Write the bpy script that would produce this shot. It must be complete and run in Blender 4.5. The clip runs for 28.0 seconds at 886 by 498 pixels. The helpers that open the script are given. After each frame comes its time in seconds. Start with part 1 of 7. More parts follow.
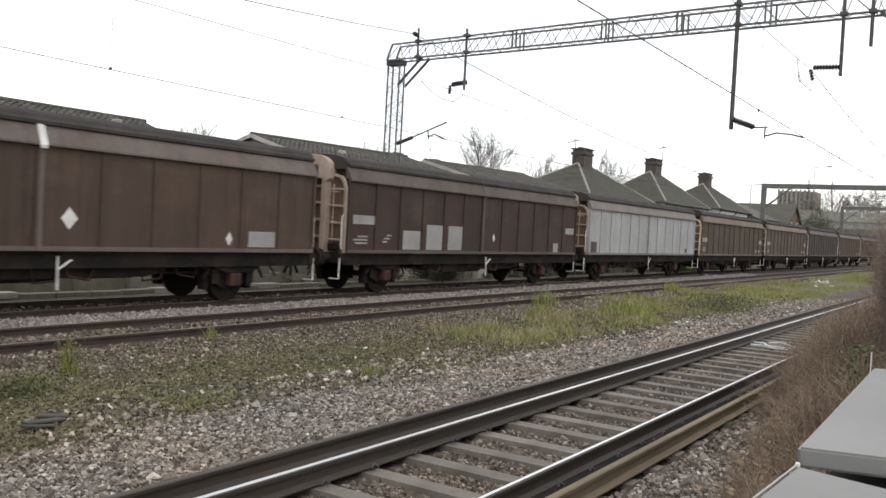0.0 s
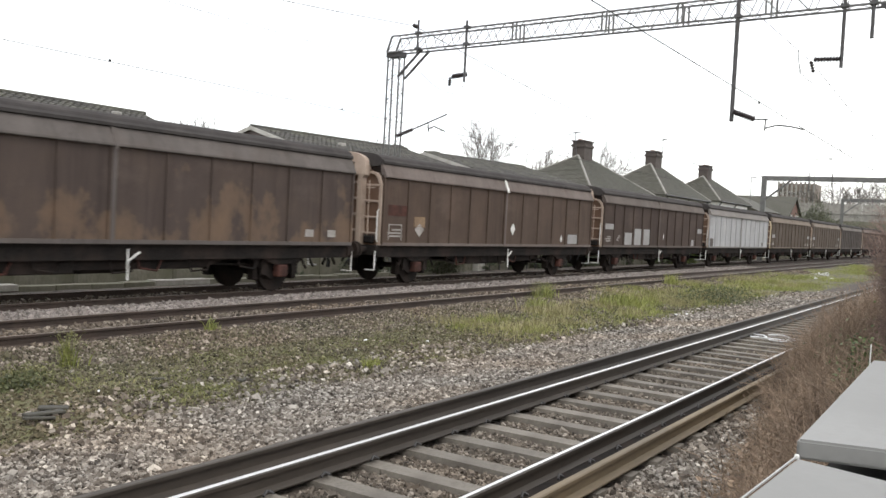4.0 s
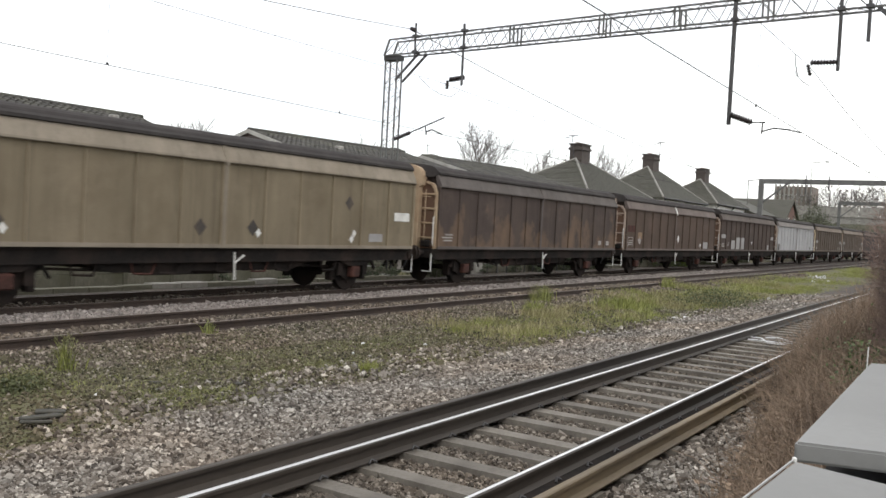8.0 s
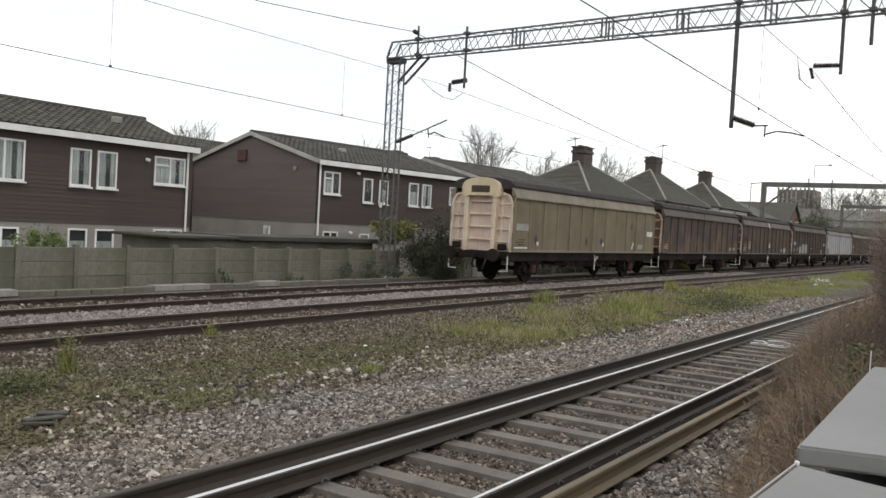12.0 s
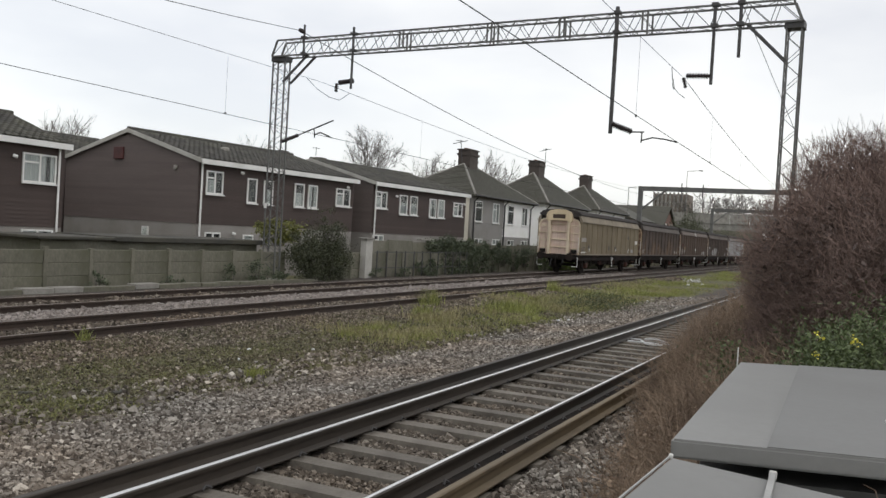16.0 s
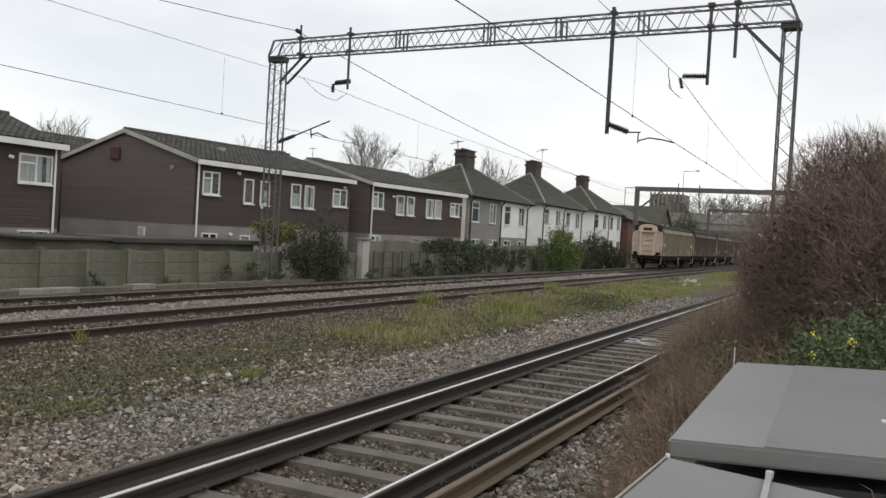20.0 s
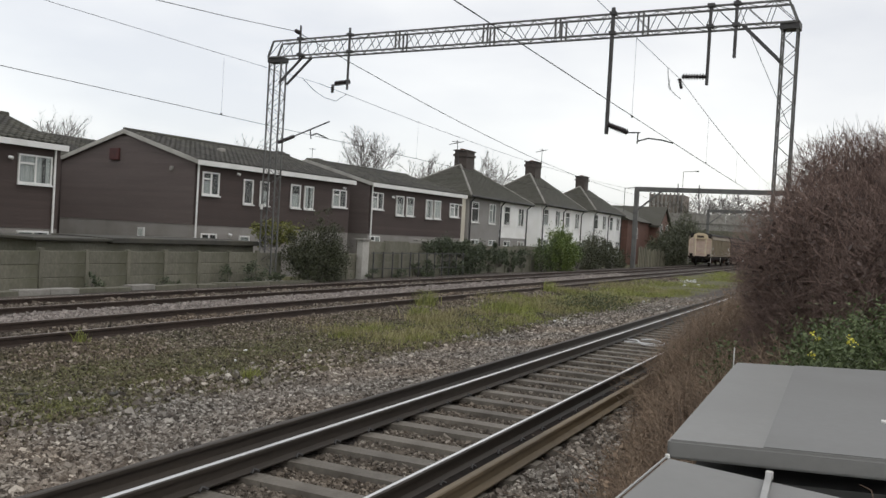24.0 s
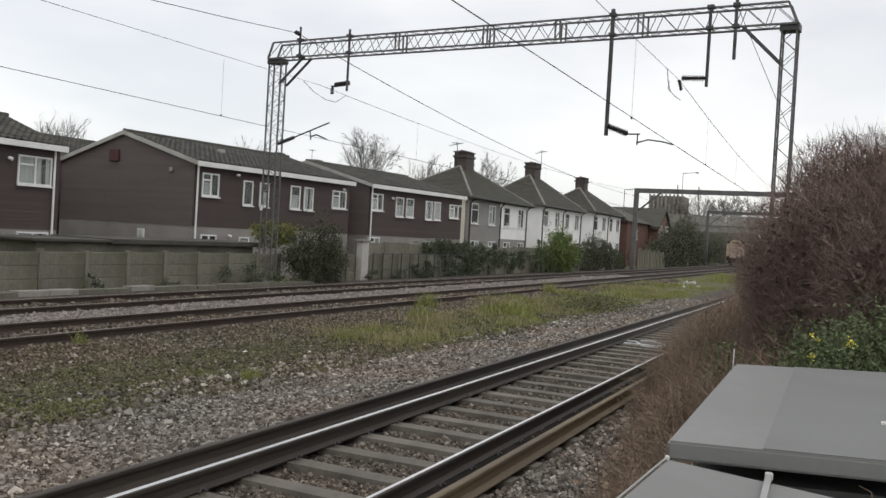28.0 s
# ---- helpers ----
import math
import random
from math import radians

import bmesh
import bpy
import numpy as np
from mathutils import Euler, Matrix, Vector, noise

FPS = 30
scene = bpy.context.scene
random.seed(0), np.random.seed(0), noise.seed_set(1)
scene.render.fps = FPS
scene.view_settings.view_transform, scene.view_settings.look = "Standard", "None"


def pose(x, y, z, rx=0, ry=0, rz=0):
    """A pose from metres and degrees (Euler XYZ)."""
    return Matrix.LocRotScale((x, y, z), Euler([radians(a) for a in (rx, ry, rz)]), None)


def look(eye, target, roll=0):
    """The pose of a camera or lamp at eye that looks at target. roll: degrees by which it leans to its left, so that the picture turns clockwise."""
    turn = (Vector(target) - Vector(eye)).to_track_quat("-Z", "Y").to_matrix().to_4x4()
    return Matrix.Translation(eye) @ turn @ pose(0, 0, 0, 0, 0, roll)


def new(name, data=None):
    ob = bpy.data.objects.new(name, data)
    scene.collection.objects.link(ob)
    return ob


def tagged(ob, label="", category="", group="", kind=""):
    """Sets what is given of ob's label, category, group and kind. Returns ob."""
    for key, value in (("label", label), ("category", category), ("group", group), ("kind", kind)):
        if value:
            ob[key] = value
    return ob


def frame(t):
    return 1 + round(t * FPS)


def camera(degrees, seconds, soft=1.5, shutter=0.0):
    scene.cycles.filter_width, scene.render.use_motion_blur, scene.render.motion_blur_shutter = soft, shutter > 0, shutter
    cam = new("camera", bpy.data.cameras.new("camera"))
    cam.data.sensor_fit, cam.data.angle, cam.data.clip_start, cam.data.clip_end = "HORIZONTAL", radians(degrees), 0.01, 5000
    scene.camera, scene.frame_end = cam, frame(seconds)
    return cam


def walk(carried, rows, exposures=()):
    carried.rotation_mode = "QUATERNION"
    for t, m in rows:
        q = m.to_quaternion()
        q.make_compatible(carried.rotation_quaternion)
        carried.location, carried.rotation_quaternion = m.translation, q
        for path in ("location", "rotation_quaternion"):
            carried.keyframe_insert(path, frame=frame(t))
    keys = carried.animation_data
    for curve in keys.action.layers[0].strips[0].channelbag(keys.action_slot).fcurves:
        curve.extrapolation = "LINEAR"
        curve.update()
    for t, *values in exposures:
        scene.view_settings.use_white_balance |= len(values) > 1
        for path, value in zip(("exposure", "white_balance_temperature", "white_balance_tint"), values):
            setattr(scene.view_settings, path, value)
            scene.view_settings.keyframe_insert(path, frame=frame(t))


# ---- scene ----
# The clip's one viewpoint: a hand-held camera that turns towards the bush after 14.5 s.
EYE = (0.0, 0.0, 1.963)
TURNS = [  # seconds, heading from the track's line, tilt, lean in degrees
    (0, 33.142, -1.432, 3.050), (0.5, 33.380, -1.582, 3.083), (1, 33.391, -1.698, 3.072), (1.5, 33.371, -1.797, 3.072),
    (2, 33.314, -1.870, 3.077), (2.5, 33.263, -1.913, 3.062), (3, 33.210, -1.941, 3.048), (3.5, 33.158, -1.948, 3.041),
    (5.5, 32.995, -1.853, 3.081), (6, 32.955, -1.824, 3.075), (7, 32.952, -1.781, 3.033), (8, 32.967, -1.723, 3.011),
    (9, 32.994, -1.666, 3.127), (10, 33.026, -1.642, 3.189), (11, 33.072, -1.604, 3.121), (12, 33.124, -1.562, 3.118),
    (12.5, 33.126, -1.546, 3.139), (14.5, 32.936, -1.514, 3.371), (15, 31.149, -1.388, 3.414), (15.5, 26.267, -1.074, 3.396),
    (16, 25.678, -1.046, 3.339), (17, 25.636, -1.030, 3.240), (18, 25.566, -1.033, 3.217), (19, 25.502, -1.023, 3.304),
    (20, 25.470, -1.011, 3.294), (21, 25.475, -0.992, 3.277), (21.5, 25.462, -0.984, 3.319), (23.5, 25.455, -0.993, 3.231),
    (24, 25.448, -0.977, 3.264), (25, 25.441, -0.948, 3.260), (26, 25.460, -0.932, 3.225), (27, 25.442, -0.922, 3.279),
    (28, 25.432, -0.892, 3.301),
]


def aim(heading, tilt, lean):
    a, b = radians(heading), radians(tilt)
    return look(EYE, (EYE[0] + math.cos(b) * math.cos(a), EYE[1] + math.cos(b) * math.sin(a), EYE[2] + math.sin(b)), lean)


cam = camera(54.06, 28.0, soft=1.5, shutter=0.5)
walk(cam, [(t, aim(a, b, c)) for t, a, b, c in TURNS], [(0.0, 0.32), (3.0, 0.68), (3.5, 0.68), (8.0, 0.38), (11.0, 0.08), (14.5, -0.08), (16.0, -0.2), (28.0, -0.25)])

# ---- light: an overcast day ----
world = bpy.data.worlds.new("overcast_sky")
scene.world = world
world.use_nodes = True
wn, wl = world.node_tree.nodes, world.node_tree.links
wn.clear()
sky = wn.new("ShaderNodeTexSky")
sky.sky_type, sky.sun_disc = "NISHITA", False
sky.sun_elevation, sky.sun_rotation = radians(38), radians(200)
sky_bg = wn.new("ShaderNodeBackground")
sky_bg.inputs["Strength"].default_value = 0.03
wl.new(sky.outputs["Color"], sky_bg.inputs["Color"])
coord = wn.new("ShaderNodeTexCoord")
stretch = wn.new("ShaderNodeMapping")
stretch.inputs["Scale"].default_value = (1.0, 1.0, 3.2)
clouds = wn.new("ShaderNodeTexNoise")
clouds.inputs["Scale"].default_value, clouds.inputs["Detail"].default_value = 2.0, 7.0
clouds.inputs["Roughness"].default_value = 0.5
tones = wn.new("ShaderNodeValToRGB")
tones.color_ramp.elements[0].position, tones.color_ramp.elements[0].color = 0.36, (0.77, 0.77, 0.785, 1)
tones.color_ramp.elements[1].position, tones.color_ramp.elements[1].color = 0.62, (1.0, 0.985, 0.955, 1)
cloud_bg = wn.new("ShaderNodeBackground")
cloud_bg.inputs["Strength"].default_value = 1.12
both = wn.new("ShaderNodeAddShader")
world_out = wn.new("ShaderNodeOutputWorld")
wl.new(coord.outputs["Generated"], stretch.inputs["Vector"])
wl.new(stretch.outputs["Vector"], clouds.inputs["Vector"])
wl.new(clouds.outputs["Fac"], tones.inputs["Fac"])
wl.new(tones.outputs["Color"], cloud_bg.inputs["Color"])
wl.new(sky_bg.outputs["Background"], both.inputs[0])
wl.new(cloud_bg.outputs["Background"], both.inputs[1])
wl.new(both.outputs["Shader"], world_out.inputs["Surface"])

sun = new("sun", bpy.data.lights.new("sun", "SUN"))
sun.data.energy, sun.data.angle, sun.data.color = 0.7, radians(25), (1.0, 0.95, 0.88)
sun.matrix_world = look((0, 0, 60), (25, 34, 0))


# ---- materials ----
def ramp_of(nt, fac, stops):
    r = nt.nodes.new("ShaderNodeValToRGB")
    while len(r.color_ramp.elements) < len(stops):
        r.color_ramp.elements.new(0.5)
    for e, (p, c) in zip(r.color_ramp.elements, stops):
        e.position, e.color = p, (*c, 1)
    nt.links.new(fac, r.inputs["Fac"])
    return r.outputs["Color"]


def noise_of(nt, scale, detail=4.0, stretch=(1, 1, 1), rough=0.55):
    tc = nt.nodes.new("ShaderNodeTexCoord")
    mp = nt.nodes.new("ShaderNodeMapping")
    mp.inputs["Scale"].default_value = stretch
    n = nt.nodes.new("ShaderNodeTexNoise")
    n.inputs["Scale"].default_value, n.inputs["Detail"].default_value, n.inputs["Roughness"].default_value = scale, detail, rough
    nt.links.new(tc.outputs["Object"], mp.inputs["Vector"])
    nt.links.new(mp.outputs["Vector"], n.inputs["Vector"])
    return n.outputs["Fac"]


def mix_of(nt, a, b, fac, mode="MIX"):
    m = nt.nodes.new("ShaderNodeMix")
    m.data_type, m.blend_type = "RGBA", mode
    for socket, value in ((m.inputs[0], fac), (m.inputs[6], a), (m.inputs[7], b)):
        if isinstance(value, bpy.types.NodeSocket):
            nt.links.new(value, socket)
        else:
            socket.default_value = value if isinstance(value, float) else (*value, 1)
    return m.outputs[2]


def bump_of(nt, height, strength, distance=0.02):
    b = nt.nodes.new("ShaderNodeBump")
    b.inputs["Strength"].default_value, b.inputs["Distance"].default_value = strength, distance
    nt.links.new(height, b.inputs["Height"])
    return b.outputs["Normal"]


def mul(c, k):
    return tuple(min(1.0, v * k) for v in c)


def surface(name, base, stain=None, grain=18.0, patch=1.2, stretch=(1, 1, 1), rough=0.75, metal=0.0, bump=0.25,
            vary=0.25, dist=0.01, island=False, spread=0.0):
    """A worn surface: fine grain, larger stains, relief; island varies joined pieces, spread separate ones."""
    m = bpy.data.materials.new(name)
    m.use_nodes = True
    nt = m.node_tree
    p = nt.nodes["Principled BSDF"]
    fine = noise_of(nt, grain, 5.0, stretch)
    large = noise_of(nt, patch, 4.0, stretch)
    colour = ramp_of(nt, fine, [(0.25, mul(base, 1 - vary)), (0.75, mul(base, 1 + vary))])
    if stain is None:
        stain = mul(base, 0.6)
    fac = ramp_of(nt, large, [(0.42, (0, 0, 0)), (0.7, (0.85, 0.85, 0.85))])
    colour = mix_of(nt, colour, stain, fac)
    if island or spread:
        if island:
            g = nt.nodes.new("ShaderNodeNewGeometry")
            rnd = g.outputs["Random Per Island"]
        else:
            g = nt.nodes.new("ShaderNodeObjectInfo")
            rnd = g.outputs["Random"]
        k = spread or 0.4
        tint = ramp_of(nt, rnd, [(0.0, (1 - k, 1 - k, 1 - k)), (1.0, (1.0, 1.0, 1.0))])
        colour = mix_of(nt, colour, tint, 1.0, "MULTIPLY")
    nt.links.new(colour, p.inputs["Base Color"])
    p.inputs["Roughness"].default_value, p.inputs["Metallic"].default_value = rough, metal
    if bump:
        nt.links.new(bump_of(nt, fine, bump, dist), p.inputs["Normal"])
    return m


def paint(name, base, rust=(0.06, 0.03, 0.018), dirt=0.45, rough=0.78, bloom=None):
    """Weathered wagon paint: run-down streaks, rust blooms and a fine grain."""
    m = bpy.data.materials.new(name)
    m.use_nodes = True
    nt = m.node_tree
    p = nt.nodes["Principled BSDF"]
    streak = noise_of(nt, 2.2, 3.0, (1.2, 1.2, 0.22))
    cloud = noise_of(nt, 0.8, 5.0)
    fine = noise_of(nt, 30.0, 4.0)
    c = ramp_of(nt, streak, [(0.3, mul(base, 0.88)), (0.55, base), (0.8, mul(base, 1.14))])
    c = mix_of(nt, c, rust, ramp_of(nt, cloud, [(0.46, (0, 0, 0)), (0.68, (dirt, dirt, dirt))]))
    drip = noise_of(nt, 1.0, 6.0, (5.0, 5.0, 0.35), 0.7)
    c = mix_of(nt, c, mul(base, 0.5), ramp_of(nt, drip, [(0.52, (0, 0, 0)), (0.75, (0.7, 0.7, 0.7))]))
    fade = noise_of(nt, 0.45, 5.0, (1, 1, 1.6), 0.65)
    c = mix_of(nt, c, mul((base[0] + 0.05, base[1] + 0.04, base[2] + 0.035), 1.25), ramp_of(nt, fade, [(0.5, (0, 0, 0)), (0.75, (0.4, 0.4, 0.4))]))
    c = mix_of(nt, c, mul(base, 0.6), ramp_of(nt, fine, [(0.5, (0, 0, 0)), (0.8, (0.4, 0.4, 0.4))]))
    if bloom:
        tc = nt.nodes.new("ShaderNodeTexCoord")
        sep = nt.nodes.new("ShaderNodeSeparateXYZ")
        nt.links.new(tc.outputs["Object"], sep.inputs["Vector"])
        low = nt.nodes.new("ShaderNodeMapRange")
        for key, value in (("From Min", 2.75), ("From Max", 1.7), ("To Min", -0.12), ("To Max", 0.05)):
            low.inputs[key].default_value = value
        nt.links.new(sep.outputs["Z"], low.inputs["Value"])
        worn = nt.nodes.new("ShaderNodeMath")
        nt.links.new(noise_of(nt, 0.85, 5.0, (1.1, 1, 0.8), 0.6), worn.inputs[0])
        nt.links.new(low.outputs["Result"], worn.inputs[1])
        c = mix_of(nt, c, bloom, ramp_of(nt, worn.outputs[0], [(0.5, (0, 0, 0)), (0.57, (0.32, 0.32, 0.32)), (0.7, (0.55, 0.55, 0.55))]))
    nt.links.new(c, p.inputs["Base Color"])
    p.inputs["Roughness"].default_value, p.inputs["Specular IOR Level"].default_value = rough, 0.2
    nt.links.new(bump_of(nt, cloud, 0.2, 0.02), p.inputs["Normal"])
    return m


def leaf_mat(name, dark, light, rough=0.6):
    m = bpy.data.materials.new(name)
    m.use_nodes = True
    nt = m.node_tree
    p = nt.nodes["Principled BSDF"]
    g = nt.nodes.new("ShaderNodeNewGeometry")
    c = ramp_of(nt, g.outputs["Random Per Island"], [(0.0, dark), (1.0, light)])
    c = mix_of(nt, c, mul(light, 1.2), ramp_of(nt, noise_of(nt, 0.9, 3.0), [(0.5, (0, 0, 0)), (0.75, (0.5, 0.5, 0.5))]))
    nt.links.new(c, p.inputs["Base Color"])
    p.inputs["Roughness"].default_value = rough
    return m


def stone_mat(name, stops):
    """Loose stones, each with its own tone."""
    m = bpy.data.materials.new(name)
    m.use_nodes = True
    nt = m.node_tree
    p = nt.nodes["Principled BSDF"]
    g = nt.nodes.new("ShaderNodeNewGeometry")
    c = ramp_of(nt, g.outputs["Random Per Island"], stops)
    fine = noise_of(nt, 70.0, 4.0)
    c = mix_of(nt, c, ramp_of(nt, fine, [(0.3, (0.72, 0.7, 0.67)), (0.7, (1.12, 1.12, 1.12))]), 1.0, "MULTIPLY")
    tone = ramp_of(nt, noise_of(nt, 0.45, 5.0), [(0.36, (1.02, 0.95, 0.87)), (0.52, (0.98, 0.965, 0.94)), (0.66, (0.92, 0.93, 0.925))])
    c = mix_of(nt, c, tone, 1.0, "MULTIPLY")
    nt.links.new(c, p.inputs["Base Color"])
    p.inputs["Roughness"].default_value = 0.92
    nt.links.new(bump_of(nt, fine, 0.3, 0.01), p.inputs["Normal"])
    return m


def ground_mat():
    """Ballast, worn earth, moss and grass in bands that follow the tracks, with ragged edges."""
    m = bpy.data.materials.new("trackside_ground")
    m.use_nodes = True
    nt = m.node_tree
    p = nt.nodes["Principled BSDF"]
    tc = nt.nodes.new("ShaderNodeTexCoord")
    sep = nt.nodes.new("ShaderNodeSeparateXYZ")
    nt.links.new(tc.outputs["Object"], sep.inputs["Vector"])
    ragged = noise_of(nt, 0.55, 6.0, (0.6, 1, 1), 0.65)
    shift = nt.nodes.new("ShaderNodeMath")
    shift.operation, shift.inputs[1].default_value = "MULTIPLY_ADD", 2.6
    nt.links.new(ragged, shift.inputs[0])
    nt.links.new(sep.outputs["Y"], shift.inputs[2])
    # stones
    v = nt.nodes.new("ShaderNodeTexVoronoi")
    v.inputs["Scale"].default_value = 22.0
    nt.links.new(tc.outputs["Object"], v.inputs["Vector"])
    grey = ramp_of(nt, v.outputs["Color"], [(0.1, (0.035, 0.029, 0.025)), (0.5, (0.085, 0.07, 0.06)), (0.9, (0.18, 0.155, 0.14))])
    gap = ramp_of(nt, v.outputs["Distance"], [(0.1, (1, 1, 1)), (0.75, (0.25, 0.23, 0.22))])
    stones = mix_of(nt, grey, gap, 1.0, "MULTIPLY")
    stones = mix_of(nt, stones, (0.11, 0.085, 0.062), ramp_of(nt, noise_of(nt, 0.35, 4.0), [(0.45, (0, 0, 0)), (0.7, (0.55, 0.55, 0.55))]))
    # earth with moss and grass
    earth = ramp_of(nt, noise_of(nt, 10.0, 12.0, (1, 1, 1), 0.85), [(0.36, (0.035, 0.03, 0.02)), (0.5, (0.085, 0.074, 0.05)), (0.64, (0.17, 0.15, 0.11))])
    green = ramp_of(nt, noise_of(nt, 12.0, 12.0, (1, 1, 1), 0.85), [(0.36, (0.05, 0.05, 0.019)), (0.52, (0.105, 0.103, 0.038)), (0.66, (0.18, 0.172, 0.068))])
    moss = mix_of(nt, earth, green, ramp_of(nt, noise_of(nt, 0.8, 6.0, (0.7, 1, 1), 0.65), [(0.38, (0.2, 0.2, 0.2)), (0.58, (0.85, 0.85, 0.85))]))

    def band(a, b, c, d):
        r = nt.nodes.new("ShaderNodeMapRange")
        r.inputs["From Min"].default_value, r.inputs["From Max"].default_value = a, b
        s = nt.nodes.new("ShaderNodeMapRange")
        s.inputs["From Min"].default_value, s.inputs["From Max"].default_value = c, d
        k = nt.nodes.new("ShaderNodeMath")
        k.operation = "SUBTRACT"
        for q in (r, s):
            nt.links.new(shift.outputs[0], q.inputs["Value"])
        nt.links.new(r.outputs["Result"], k.inputs[0])
        nt.links.new(s.outputs["Result"], k.inputs[1])
        return k.outputs[0]

    c = mix_of(nt, stones, moss, band(8.0, 8.9, 12.2, 13.0))
    c = mix_of(nt, c, moss, band(22.6, 23.4, 900.0, 901.0))
    c = mix_of(nt, moss, c, band(2.9, 3.5, 900.0, 901.0))
    nt.links.new(c, p.inputs["Base Color"])
    p.inputs["Roughness"].default_value = 0.95
    nt.links.new(bump_of(nt, v.outputs["Distance"], 0.5, 0.03), p.inputs["Normal"])
    return m


def glass_mat():
    m = bpy.data.materials.new("window_glass")
    m.use_nodes = True
    p = m.node_tree.nodes["Principled BSDF"]
    p.inputs["Base Color"].default_value = (0.9, 0.94, 0.93, 1)
    p.inputs["Roughness"].default_value, p.inputs["Transmission Weight"].default_value = 0.02, 1.0
    p.inputs["IOR"].default_value = 1.3
    return m



